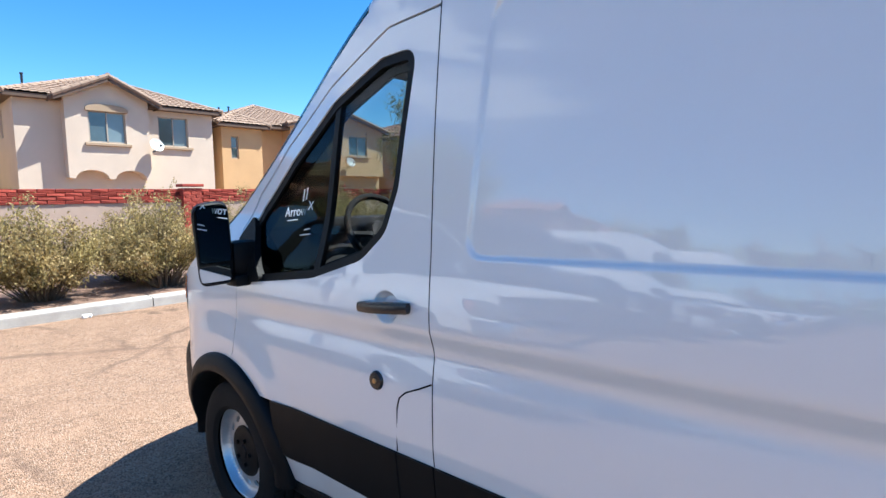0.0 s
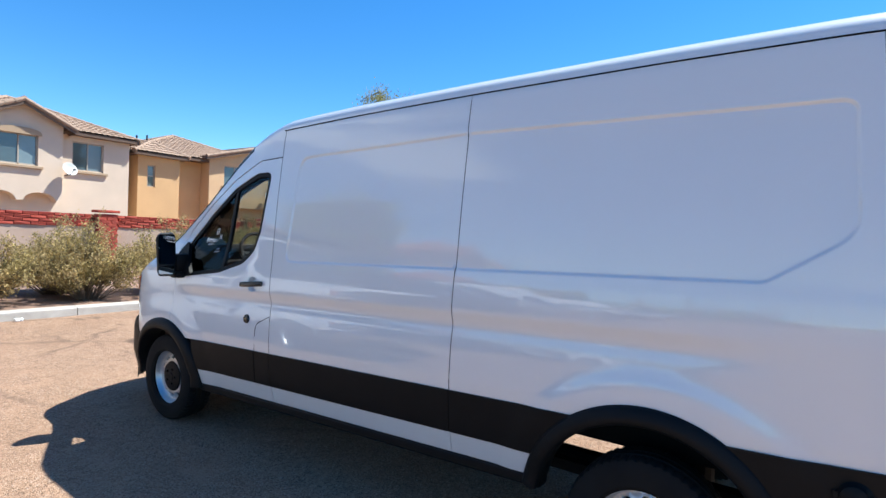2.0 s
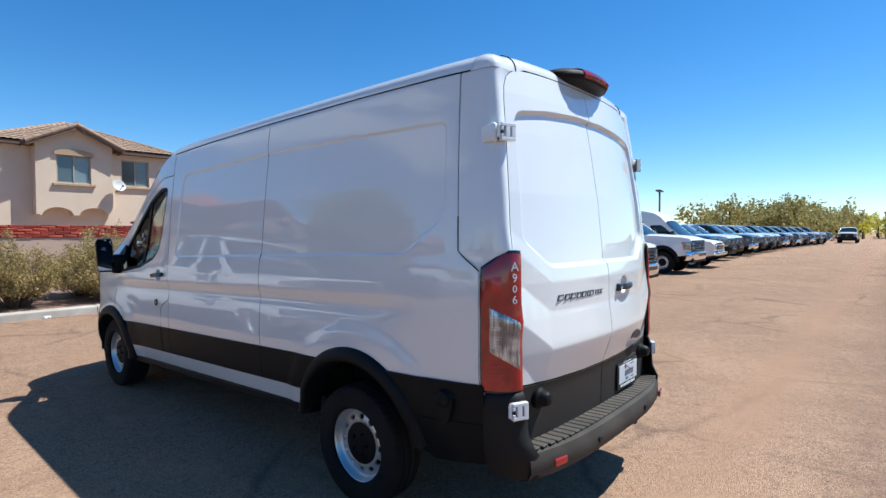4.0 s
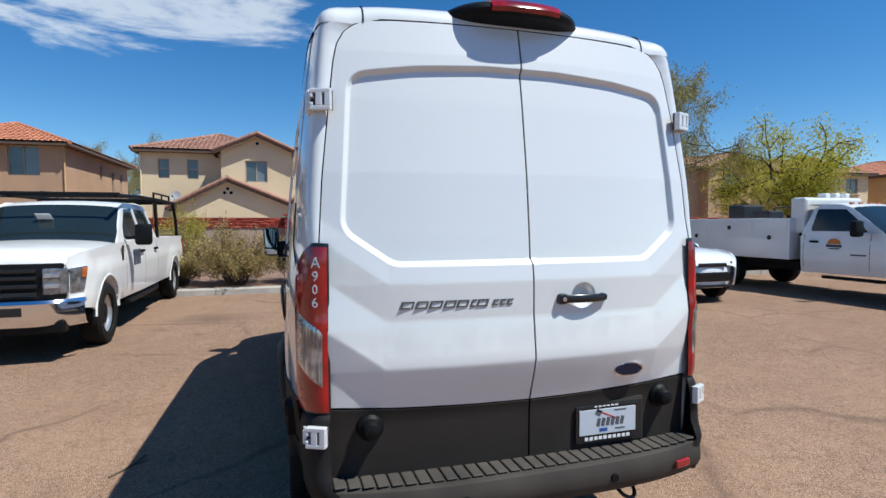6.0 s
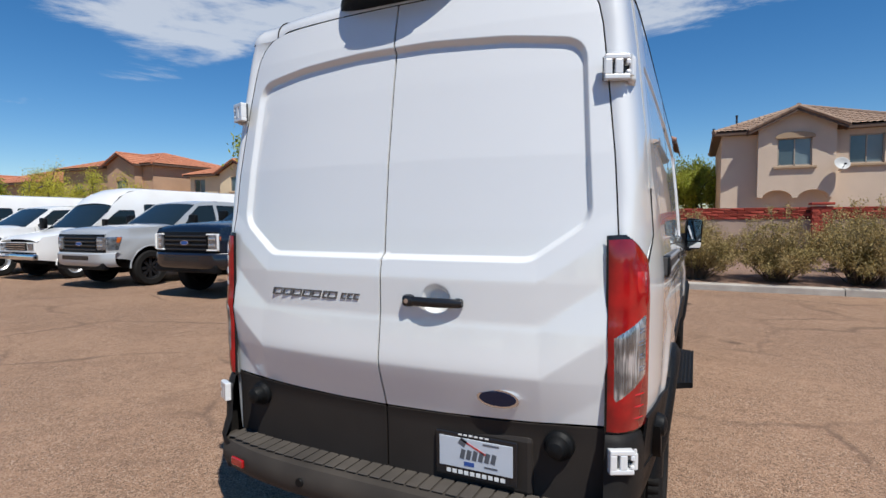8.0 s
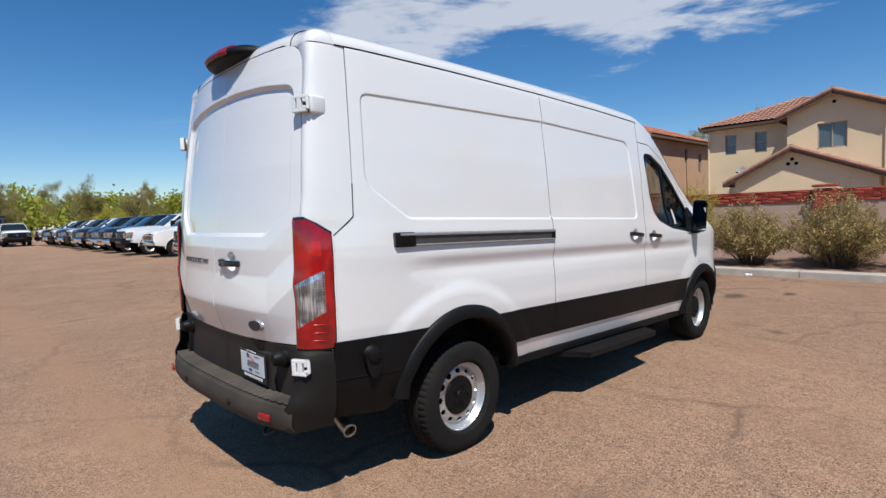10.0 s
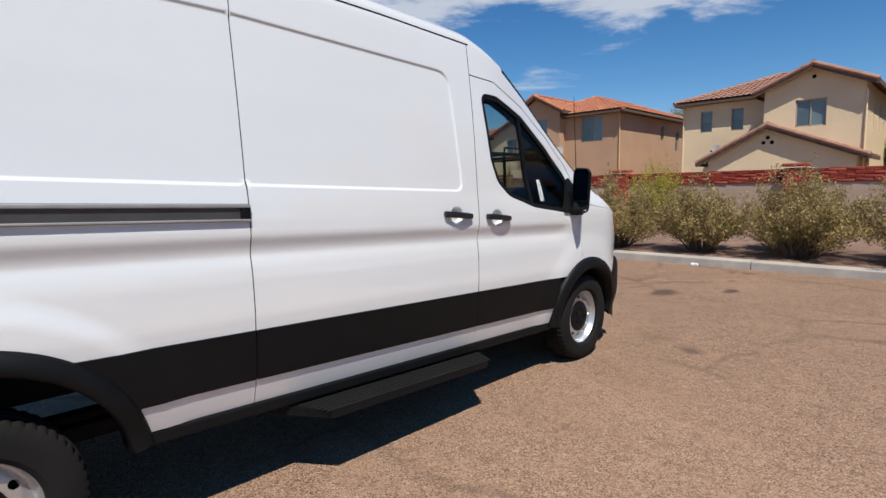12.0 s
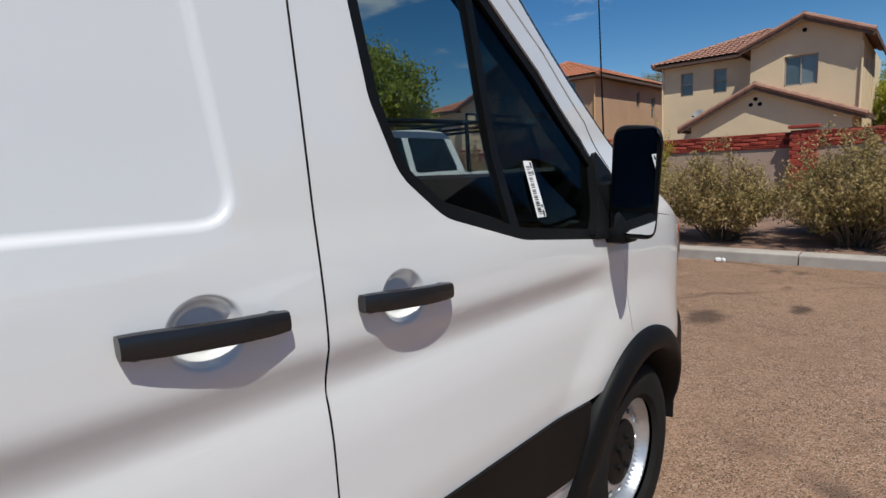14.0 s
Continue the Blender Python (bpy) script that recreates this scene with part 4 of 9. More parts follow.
def top_sheet(name, y0, y1, mat, n=30, lip=True, label=""):
    verts, faces, nor = [], [], []
    edge_u = 1 - 0.16 * np.linspace(0, 1, 10) ** 2
    us = np.concatenate([-edge_u, np.linspace(-0.78, 0.78, 14), edge_u[::-1]])
    for k in range(n + 1):
        y = y0 + (y1 - y0) * k / n
        ze = edge_at(y)
        xe = float(body_x(np.array([[y, ze]]), ())[0]) - 0.002
        c = crown_at(y)
        bulge = float(np.interp(y, [2.4, 3.0, 3.95, 4.43], [0, 0.02, 0.12, 0.30]))
        for u in us:
            a = abs(u)
            lift = c * (1 - a**14) ** 0.5 * (0.80 + 0.20 * (1 - a * a))
            verts.append((u * xe, y + bulge * (1 - u * u), ze + lift))
    m = len(us)
    for k in range(n):
        for j in range(m - 1):
            faces.append((k * m + j, k * m + j + 1, (k + 1) * m + j + 1, (k + 1) * m + j))
    return mesh_object(name, verts, faces, mat, van, label, smooth=True, shear=True)


top_sheet("roof", -0.80, 2.78, WHITE_PAINT, 50)
screen = top_sheet("windscreen", 2.79, 3.93, SCREEN_GLASS, 24)
screen.visible_shadow = False
# Black border of the windscreen, header and pillar trims behind it.
for sign in (1, -1):
    verts, faces = [], []
    us = np.concatenate([np.linspace(0.76, 0.84, 3), (1 - 0.16 * np.linspace(0, 1, 8) ** 2)[::-1][1:]])
    for k in range(25):
        y = 2.80 + 1.12 * k / 24
        xe, c = float(body_x(np.array([[y, edge_at(y)]]), ())[0]) - 0.002, crown_at(y)
        bulge = float(np.interp(y, [2.4, 3.0, 3.95, 4.43], [0, 0.02, 0.12, 0.30]))
        for u in us:
            verts.append((sign * u * xe * 0.995, y + bulge * (1 - u * u), edge_at(y) + c * (1 - u**14) ** 0.5 * (0.80 + 0.20 * (1 - u * u)) - 0.008))
    m = len(us)
    for k in range(24):
        for j in range(m - 1):
            f = (k * m + j, k * m + j + 1, (k + 1) * m + j + 1, (k + 1) * m + j)
            faces.append(f if sign > 0 else f[::-1])
    mesh_object("screen_border", verts, faces, INTERIOR, van, smooth=True, shear=True)
    bm = bmesh.new()
    box(bm, (sign * 0.80, 2.560, 1.72), (0.12, 0.15, 0.80), 0.03)
    part("belt_pillar", bm, INTERIOR, van, smooth=True, shear=True)
bm = bmesh.new()
box(bm, (0, 3.10, 2.02), (0.24, 0.03, 0.08), 0.015)
box(bm, (0, 3.10, 2.08), (0.03, 0.02, 0.10), 0.005)
part("rear_view_mirror", bm, INTERIOR, van, smooth=True, shear=True)
top_sheet("bonnet", 3.94, 4.43, WHITE_PAINT, 16)
for sign in (1, -1):
    pts = []
    for y in np.linspace(-0.79, 2.45, 30):
        z = edge_at(y)
        pts.append((sign * (float(body_x(np.array([[y, z]]), ())[0]) + 0.0005), y, z + 0.002))
    bm = bmesh.new()
    pipe(bm, pts, 0.0038, 5)
    part("gutter", bm, SEAL, van, shear=True)
    diag = side_surface(sign)(np.array([(rear_line(1.60), 1.60), (Y_REAR, 1.432), (Y_REAR - 0.035, 1.40), (-0.905, 1.335)]))
    bm = bmesh.new()
    pipe(bm, [Vector(q) + Vector((sign * 0.0008, 0, 0)) for q in diag], 0.003, 6)
    part("corner_seam", bm, SEAL, van, shear=True)

# Nose below the bonnet, rarely seen: front panel, bumper, headlamps.
verts, faces = [], []
zs = [0.30, 0.36, 0.50, 0.70, 0.73, 0.90, 1.02, 1.10]
na = 24
for z in zs:
    for k in range(na + 1):
        u = -1 + 2 * k / na
        xe = 0.79 + (0.06 if z < 0.72 else 0.0)
        reach = 4.42 + (0.36 if z < 0.72 else 0.30 - 0.10 * (z - 0.73)) * (1 - abs(u) ** 2.6) ** 0.7
        verts.append((u * xe, reach, z))
for i in range(len(zs) - 1):
    for k in range(na):
        faces.append((i * (na + 1) + k, (i + 1) * (na + 1) + k, (i + 1) * (na + 1) + k + 1, i * (na + 1) + k + 1))
slots = [1 if zs[i] < 0.72 else 0 for i in range(len(zs) - 1) for k in range(na)]
mesh_object("nose", verts, faces, None, van, smooth=True, shear=True, mats=[WHITE_PAINT, BLACK_PLASTIC], slots=slots)
for sign in (1, -1):
    # Bumper corner ahead of the wheel.
    base = side_surface(sign)
    corner = arc(FRONT_HUB, 0.484, 42, -6, 12) + [(4.26, 0.37), (4.52, 0.40), (4.64, 0.55), (4.64, 0.74), (4.45, 0.84), (4.23, 0.915), (4.15, 0.87)]
    f = lambda p, sg=sign: np.c_[sg * (0.972 - 0.30 * np.clip((np.asarray(p)[:, 0] - 4.08) / 0.60, 0, 1) ** 2.3 - 0.05 * step01(0.62, 0.36, np.asarray(p)[:, 1]) - 0.03 * step01(0.80, 0.92, np.asarray(p)[:, 1])), np.asarray(p)[:, 0], np.asarray(p)[:, 1]]
    sheet("bumper_corner", corner, f, BLACK_PLASTIC, van, step=0.04, flip=sign < 0, thick=0.02)
    lampo = rounded([(4.14, 1.285), (4.31, 1.185), (4.43, 1.04), (4.45, 0.93), (4.36, 0.97), (4.22, 1.13)], 0.02)
    f2 = lambda p, sg=sign: np.c_[sg * (body_x(np.asarray(p, float), ()) + 0.004), np.asarray(p)[:, 0], np.asarray(p)[:, 1]]
    head = sheet("headlamp", lampo, f2, CLEAR_LENS, van, step=0.03, flip=sign < 0, thick=0.02)
    amber = rounded([(4.15, 1.272), (4.24, 1.215), (4.26, 1.12), (4.22, 1.14)], 0.01)
    f3 = lambda p, sg=sign: np.c_[sg * (body_x(np.asarray(p, float), ()) + 0.008), np.asarray(p)[:, 0], np.asarray(p)[:, 1]]
    sheet("indicator", amber, f3, AMBER_LENS, head, step=0.03, flip=sign < 0, thick=0.004)


# Rear: two doors, corner pillars, lamps, bumper.
def door_edge(z):
    return np.interp(z, [0.45, 0.76, 1.00, 1.39, 1.69, 2.00, 2.16, 2.23, 2.28, 2.31, 2.33], [0.84, 0.84, 0.845, 0.862, 0.842, 0.808, 0.788, 0.772, 0.745, 0.71, 0.65])


REAR_PANEL = rounded([(-0.725, 2.098), (-0.46, 2.131), (-0.16, 2.148), (0.16, 2.148), (0.46, 2.131), (0.725, 2.098), (0.765, 1.48), (0.575, 1.345), (-0.575, 1.345), (-0.765, 1.48)], [0.08, 0.9, 0.9, 0.9, 0.9, 0.08, 0.09, 0.10, 0.10, 0.09])
BELT = rounded([(-0.80, 1.40), (-0.60, 1.262), (0.60, 1.262), (0.80, 1.40), (0.86, 1.10), (0.62, 0.935), (-0.62, 0.935), (-0.86, 1.10)], 0.04)


def rear_y(p):
    x, z = p[:, 0], p[:, 1]
    y = np.interp(z, [0.40, 0.70, 0.80, 0.93, 1.10, 1.27, 1.45, 1.70, 2.00, 2.20, 2.34], [-1.092, -1.096, -1.102, -1.108, -1.106, -1.100, -1.085, -1.058, -1.010, -0.972, -0.938])
    y = y + 0.055 * (np.abs(x) / 0.85) ** 2.2
    y = y - 0.034 * step01(0.70, 0.98, z) * (1 - np.clip(np.abs(x) / 0.85, 0, 1) ** 3)
    d = distance(p, REAR_PANEL) * np.where(inside(p, REAR_PANEL), 1, -1)
    y = y + 0.024 * step01(-0.018, 0.010, d)
    # Folded band below the panel: an upright face, a face that leans up, and an undercut.
    ax = np.abs(x)
    lo, hi = 0.935 + 0.69 * np.maximum(0, ax - 0.62), 1.262 + 0.69 * np.maximum(0, ax - 0.60)
    mid = (lo + hi) / 2 + 0.02
    for dz in (-0.008, -0.004, 0.0, 0.004, 0.008):
        q = z + dz
        fold = np.where(q < lo, -0.024 * np.clip(1 - (lo - q) / 0.19, 0, 1),
                        np.where(q < mid, -0.024 + 0.021 * (q - lo) / np.maximum(mid - lo, 0.01),
                                 np.where(q < hi, -0.003 - 0.004 * (q - mid) / np.maximum(hi - mid, 0.01), -0.007 * np.clip(1 - (q - hi) / 0.085, 0, 1))))
        y = y + 0.2 * fold
    # Cup behind the pull handle.
    rr = np.hypot((x - 0.235) / 0.062, (z - 1.190) / 0.058)
    return y + 0.030 * (1 - step01(0.55, 1.0, rr))


def rear_surface(p):
    p = np.asarray(p, float)
    return np.c_[p[:, 0], rear_y(p), p[:, 1]]


def off_lines(poly, offs, x0, x1):
    out = []
    q0 = np.array(dense(poly, 0.02))
    mid = q0.mean(0)
    nrm = np.roll(q0, -1, 0) - np.roll(q0, 1, 0)
    nrm = np.c_[nrm[:, 1], -nrm[:, 0]]
    nrm /= np.maximum(np.linalg.norm(nrm, axis=1, keepdims=True), 1e-9)
    if ((mid - q0) * nrm).sum() < 0:
        nrm = -nrm
    for off in offs:
        run = []
        for a in list(q0 + off * nrm) * 2:
            if x0 < a[0] < x1:
                run.append(tuple(a))
            elif run:
                if len(run) > 3:
                    out.append((run, False))
                run = []
    seen, keep = set(), []
    for l, c in out:
        key = (round(l[0][0], 3), round(l[0][1], 3), round(l[-1][0], 3), round(l[-1][1], 3))
        if key not in seen:
            seen.add(key)
            keep.append((l, c))
    return keep


for sign in (-1, 1):
    zz = np.concatenate([np.linspace(0.785, 2.16, 28), np.linspace(2.18, 2.33, 10)])
    edge = [(float(door_edge(z)) - GAP, float(z)) for z in zz]
    out = [(0.004, 0.757)] + [(0.25, 0.760), (0.55, 0.770)] + edge + [(0.55, 2.335), (0.30, 2.337), (0.004, 2.338)]
    out = [(sign * x, z) for x, z in out]
    x0, x1 = (0.015, 0.80) if sign > 0 else (-0.80, -0.015)
    lines = off_lines(REAR_PANEL, (-0.018, -0.011, -0.004, 0.003, 0.010), x0, x1) + off_lines(BELT, (-0.008, 0.0, 0.008), x0, x1)
    if sign > 0:
        lines += [(circle((0.235, 1.190), rr, 40, sy=0.935), True) for rr in (0.062, 0.055, 0.048, 0.041, 0.034)]
    sheet("rear_door", out, rear_surface, WHITE_PAINT, van, lines=lines, step=0.013)
    low = rounded([(sign * 0.004, 0.47), (sign * 0.83, 0.47), (sign * 0.83, 0.775), (sign * 0.55, 0.762), (sign * 0.25, 0.753), (sign * 0.004, 0.749)], 0.003, 1)
    f = lambda p: np.c_[np.asarray(p)[:, 0], rear_y(np.c_[np.asarray(p)[:, 0], np.minimum(np.asarray(p)[:, 1], 0.78)]) - 0.004, np.asarray(p)[:, 1]]
    sheet("lower_trim", low, f, TRIM_PLASTIC, van, step=0.05)

# Dark backing behind the door gaps.
bm = bmesh.new()
box(bm, (0, -0.98, 0.90), (1.64, 0.04, 0.90))
box(bm, (0, -0.92, 1.52), (1.60, 0.04, 0.40))
box(bm, (0, -0.84, 1.98), (1.48, 0.04, 0.62))
part("rear_frame", bm, SEAL, van, shear=True)

# Corner pillars from the side seam round to the doors.
for sign in (1, -1):
    verts, faces = [], []
    zz = np.concatenate([np.linspace(0.50, 2.20, 50), np.linspace(2.21, 2.314, 12)])
    ns = 14
    for z in zz:
        zc = min(z, 2.325)
        w = float(body_x(np.array([[Y_REAR, zc]]), ())[0])
        xd = float(door_edge(zc))
        yd = float(rear_y(np.array([[xd, zc]]))[0])
        p0, p3 = np.array([w, rear_line(z) - GAP]), np.array([xd + 0.003, yd])
        cy = yd - 0.012
        full = float(step01(1.40, 1.60, np.array([z]))[0])
        c1, c2 = np.array([w - 0.016 + 0.006 * full, -0.93 - 0.015 * full]), np.array([w - 0.045 + 0.015 * full, cy])
        for k in range(ns + 1):
            s = k / ns
            q = (1 - s) ** 3 * p0 + 3 * s * (1 - s) ** 2 * c1 + 3 * s * s * (1 - s) * c2 + s**3 * p3
            under = 0.005 * float(step01(1.42, 1.36, np.array([z]))[0])
            verts.append((sign * (q[0] - under), q[1] + under, z))
    for i in range(len(zz) - 1):
        for k in range(ns):
            f = (i * (ns + 1) + k, (i + 1) * (ns + 1) + k, (i + 1) * (ns + 1) + k + 1, i * (ns + 1) + k + 1)
            if zz[i] > 1.33 or k > 0:
                faces.append(f if sign > 0 else f[::-1])
    mesh_object("corner_pillar", verts, faces, WHITE_PAINT, van, smooth=True, shear=True)

    # Tail lamp, wrapped round the corner.
    def lamp_point(s, z, lift):
        zc = z
        w = float(body_x(np.array([[Y_REAR, zc]]), ())[0])
        s = 0.30 + 0.70 * s
        yd = float(rear_y(np.array([[0.845, zc]]))[0])
        yd = min(yd, -1.066 + 0.02 * (z - 1.1))
        p0, p3 = np.array([w, Y_REAR]), np.array([0.824, yd])
        c1, c2 = np.array([w - 0.016, -0.93]), np.array([w - 0.045, yd - 0.012])
        q = (1 - s) ** 3 * p0 + 3 * s * (1 - s) ** 2 * c1 + 3 * s * s * (1 - s) * c2 + s**3 * p3
        d = 3 * (1 - s) ** 2 * (c1 - p0) + 6 * s * (1 - s) * (c2 - c1) + 3 * s * s * (p3 - c2)
        n = np.array([-d[1], d[0]])
        n = n / np.linalg.norm(n)
        if n[0] < 0 and n[1] > 0:
            n = -n
        q = q + n * lift
        return (sign * q[0], q[1], z)

    def lamp_sheet(name, s0, s1, zlo, zhi, lift, mat, parent, rows=16, cols=14, label=""):
        verts, faces = [], []
        for i in range(rows + 1):
            for k in range(cols + 1):
                s = s0 + (s1 - s0) * k / cols
                a, b = zlo(s), zhi(s)
                z = a + (b - a) * i / rows
                rim = min(i, rows - i, k, cols - k) == 0
                verts.append(lamp_point(s, z, lift - (0.005 if rim else 0)))
        for i in range(rows):
            for k in range(cols):
                f = (i * (cols + 1) + k, (i + 1) * (cols + 1) + k, (i + 1) * (cols + 1) + k + 1, i * (cols + 1) + k + 1)
                faces.append(f if sign > 0 else f[::-1])
        return mesh_object(name, verts, faces, mat, parent, label, smooth=True, shear=True)

    top_z = lambda s: 1.345 + 0.075 * min(1, s / 0.45) - 0.012 * max(0, s - 0.7)
    low_z = lambda s: 0.772 + 0.004 * s
    casing = lamp_sheet("tail_lamp", 0.0, 0.992, lambda s: low_z(s) - 0.012, lambda s: top_z(s) + 0.010, 0.005, GLOSS_BLACK, van, label="red and clear wrap-round tail lamp")
    lamp_sheet("red_lens", 0.030, 0.945, lambda s: low_z(s) + 0.001, lambda s: top_z(s) - 0.005, 0.0125, RED_LENS, casing)
    lamp_sheet("lens_border", 0.165, 0.865, lambda s: 0.972 - 0.127 * s, lambda s: 1.196 - 0.11 * s, 0.0147, HINGE_GREY, casing, rows=10)
    clear = lamp_sheet("clear_lens", 0.178, 0.853, lambda s: 0.977 - 0.127 * s, lambda s: 1.191 - 0.11 * s, 0.0164, FLUTED_LENS, casing, rows=10)
    lamp_sheet("lens_bar", 0.455, 0.475, lambda s: 0.980 - 0.127 * s, lambda s: 1.188 - 0.11 * s, 0.0178, HINGE_GREY, clear, rows=8, cols=2)
    for j in range(4):
        zc = 0.982 + 0.043 * j
        for dz in (0.0, 0.011):
            lamp_sheet("lens_rib", 0.195, 0.43, lambda s, c=zc + dz: c - 0.0022 - 0.03 * (s - 0.2), lambda s, c=zc + dz: c + 0.0022 - 0.03 * (s - 0.2), 0.0190, CHROME, clear, rows=2, cols=4)
    for j in range(3):
        zc = 0.815 + 0.040 * j
        lamp_sheet("red_rib", 0.20, 0.46, lambda s, c=zc: c - 0.0035, lambda s, c=zc: c + 0.0035, 0.0172, RED_RIB, casing, rows=2, cols=4)
    lamp_sheet("red_panel", 0.20, 0.46, lambda s: 1.225, lambda s: 1.320, 0.0150, RED_RIB, casing, rows=4, cols=4)

    # Bumper corner upright below the lamp.
    verts, faces = [], []
    zz = [0.36, 0.40, 0.47, 0.50, 0.535, 0.57, 0.66, 0.70, 0.74, 0.765]
    for i, z in enumerate(zz):
        out_y = -1.152 + 0.050 * step01(0.48, 0.60, z) + 0.02 * step01(0.70, 0.765, z)
        shrink = 0.005 + 0.012 * step01(0.60, 0.48, z) + 0.02 * step01(0.72, 0.765, z) + 0.035 * step01(0.47, 0.36, z)
        p0, p3 = np.array([0.946 - shrink, -0.928]), np.array([0.83 - 0.03 * float(z < 0.5), float(out_y)])
        c1, c2 = np.array([0.936 - shrink, -0.93 + (out_y + 0.93) * 0.65]), np.array([0.912 - shrink, float(out_y)])
        for k in range(13):
            s = k / 12
            q = (1 - s) ** 3 * p0 + 3 * s * (1 - s) ** 2 * c1 + 3 * s * s * (1 - s) * c2 + s**3 * p3
            verts.append((sign * q[0], q[1], z))
    verts.append((sign * 0.83, -1.00, 0.768))
    for i in range(len(zz) - 1):
        for k in range(12):
            f = (i * 13 + k, (i + 1) * 13 + k, (i + 1) * 13 + k + 1, i * 13 + k + 1)
            faces.append(f if sign > 0 else f[::-1])
    top0 = (len(zz) - 1) * 13
    for k in range(12):
        f = (top0 + k, len(verts) - 1, top0 + k + 1)
        faces.append(f if sign > 0 else f[::-1])
    # Darker plastic than the bumper itself: the corner's shade is put into its colour.
    mesh_object("bumper_end", verts, faces, GREY_PLASTIC, van, smooth=True, shear=True)

    # Hinges: white cast straps with two narrow slots, on a raised pad of the corner.
    bm = bmesh.new()
    box(bm, (sign * 0.880, -0.921, 1.985), (0.030, 0.090, 0.090), 0.012, Matrix.Rotation(radians(sign * 7), 4, "Z"), 3)
    part("hinge_pad", bm, WHITE_PAINT, van, smooth=True, shear=True)
    for hx, hy, hz, k in ((0.846, -0.996, 1.985, 0.88), (0.886, -1.092, 0.690, 0.86)):
        t = Matrix.Rotation(radians(sign * (20 if hz > 1 else 28)), 4, "Z")
        o = Vector((sign * hx, hy, hz))
        bm = bmesh.new()
        # Dark backing plate: paints the shade seen inside the slots.
        box(bm, o + t @ Vector((sign * -0.004 * k, 0.016, 0)), (0.098 * k, 0.010, 0.090 * k), 0.003, t)
        hinge = part("hinge", bm, HINGE_SHADE, van, "white door hinge strap", shear=True)
        for dx, dz, sx, sz in ((-0.004, 0.037, 0.094, 0.020), (-0.004, -0.037, 0.094, 0.020), (-0.037, 0, 0.028, 0.058), (0.002, 0, 0.030, 0.058), (0.036, 0.017, 0.016, 0.020), (0.036, -0.020, 0.016, 0.016)):
            bm = bmesh.new()
            box(bm, o + t @ Vector((sign * dx * k, 0, dz * k)), (sx * k, 0.028, sz * k), 0.0035, t)
            part("hinge_bar", bm, WHITE_PAINT, hinge, shear=True)
        bm = bmesh.new()
        rod(bm, o + t @ Vector((sign * 0.052 * k, 0.002, -0.030 * k)), o + t @ Vector((sign * 0.052 * k, 0.002, 0.030 * k)), 0.010 * k, segs=12)
        rod(bm, o + t @ Vector((sign * 0.052 * k, 0.002, 0.030 * k)), o + t @ Vector((sign * 0.052 * k, 0.002, 0.046 * k)), 0.006 * k, segs=10)
        part("hinge_pin", bm, WHITE_PAINT, hinge, smooth=True, shear=True)
    # Rubber door stops.
    bm = bmesh.new()
    lathe(bm, [(0.055, -0.03), (0.052, 0.0), (0.040, 0.012), (0.036, 0.035), (0.028, 0.050), (0.012, 0.056), (0.0, 0.057)], Matrix.Translation((sign * 0.675, -1.085, 0.700)) @ Matrix.Rotation(-math.pi / 2, 4, "Z"), 24)
    part("door_stop", bm, BLACK_PLASTIC, van, smooth=True, shear=True)
    bm = bmesh.new()
    lathe(bm, [(0.060, -0.02), (0.058, 0.008), (0.045, 0.022), (0.040, 0.040), (0.020, 0.050), (0.0, 0.052)], Matrix.Translation((sign * 0.955, -0.715, 0.705)) @ (Matrix.Rotation(math.pi, 4, "Z") if sign < 0 else Matrix.Identity(4)), 24)
    prism(bm, [(-0.775, 0.715), (-0.768, 0.665), (-0.750, 0.605), (-0.735, 0.585), (-0.700, 0.585), (-0.680, 0.605), (-0.662, 0.665), (-0.655, 0.715)], 0.950, 0.985, lambda u, v, d: Vector((sign * d, u, v)))
    part("side_stop", bm, BLACK_PLASTIC, van, smooth=True, shear=True)

# Rear roof header above the doors.
verts, faces = [], []
us = np.concatenate([-(1 - 0.16 * np.linspace(0, 1, 10) ** 2), np.linspace(-0.78, 0.78, 20), (1 - 0.16 * np.linspace(0, 1, 10) ** 2)[::-1]])
xe = float(body_x(np.array([[-0.80, edge_at(-0.80)]]), ())[0]) - 0.002
n_row = 8
w_top = float(body_x(np.array([[Y_REAR, 2.314]]), ())[0])
y_top = float(rear_y(np.array([[0.713, 2.314]]))[0])
for i in range(n_row + 1):
    s_ = math.sin(i / n_row * math.pi / 2)
    c_ = 1 - math.cos(i / n_row * math.pi / 2)
    for u in us:
        a, sg = abs(u), 1 if u > 0 else -1
        zr = edge_at(-0.80) + crown_at(-0.80) * (1 - a**14) ** 0.5 * (0.80 + 0.20 * (1 - a * a))
        if a * xe <= 0.713:
            xc, zc = a * xe, 2.342 - 0.028 * float(step01(0.58, 0.713, np.array([a * xe]))[0])
            yc = float(rear_y(np.array([[xc, zc]]))[0])
        else:
            k = 1 - (a * xe - 0.713) / (xe - 0.713)
            q = (1 - k) ** 3 * np.array([w_top, Y_REAR]) + 3 * k * (1 - k) ** 2 * np.array([w_top - 0.010, -0.945]) + 3 * k * k * (1 - k) * np.array([w_top - 0.030, y_top - 0.012]) + k**3 * np.array([0.713, y_top])
            xc, yc, zc = q[0], q[1], 2.314
        verts.append((sg * (a * xe + (xc - a * xe) * s_), -0.795 + (yc + 0.795) * s_, zr + (zc - zr) * c_))
m = len(us)
for i in range(n_row):
    for k in range(m - 1):
        faces.append((i * m + k, (i + 1) * m + k, (i + 1) * m + k + 1, i * m + k + 1))
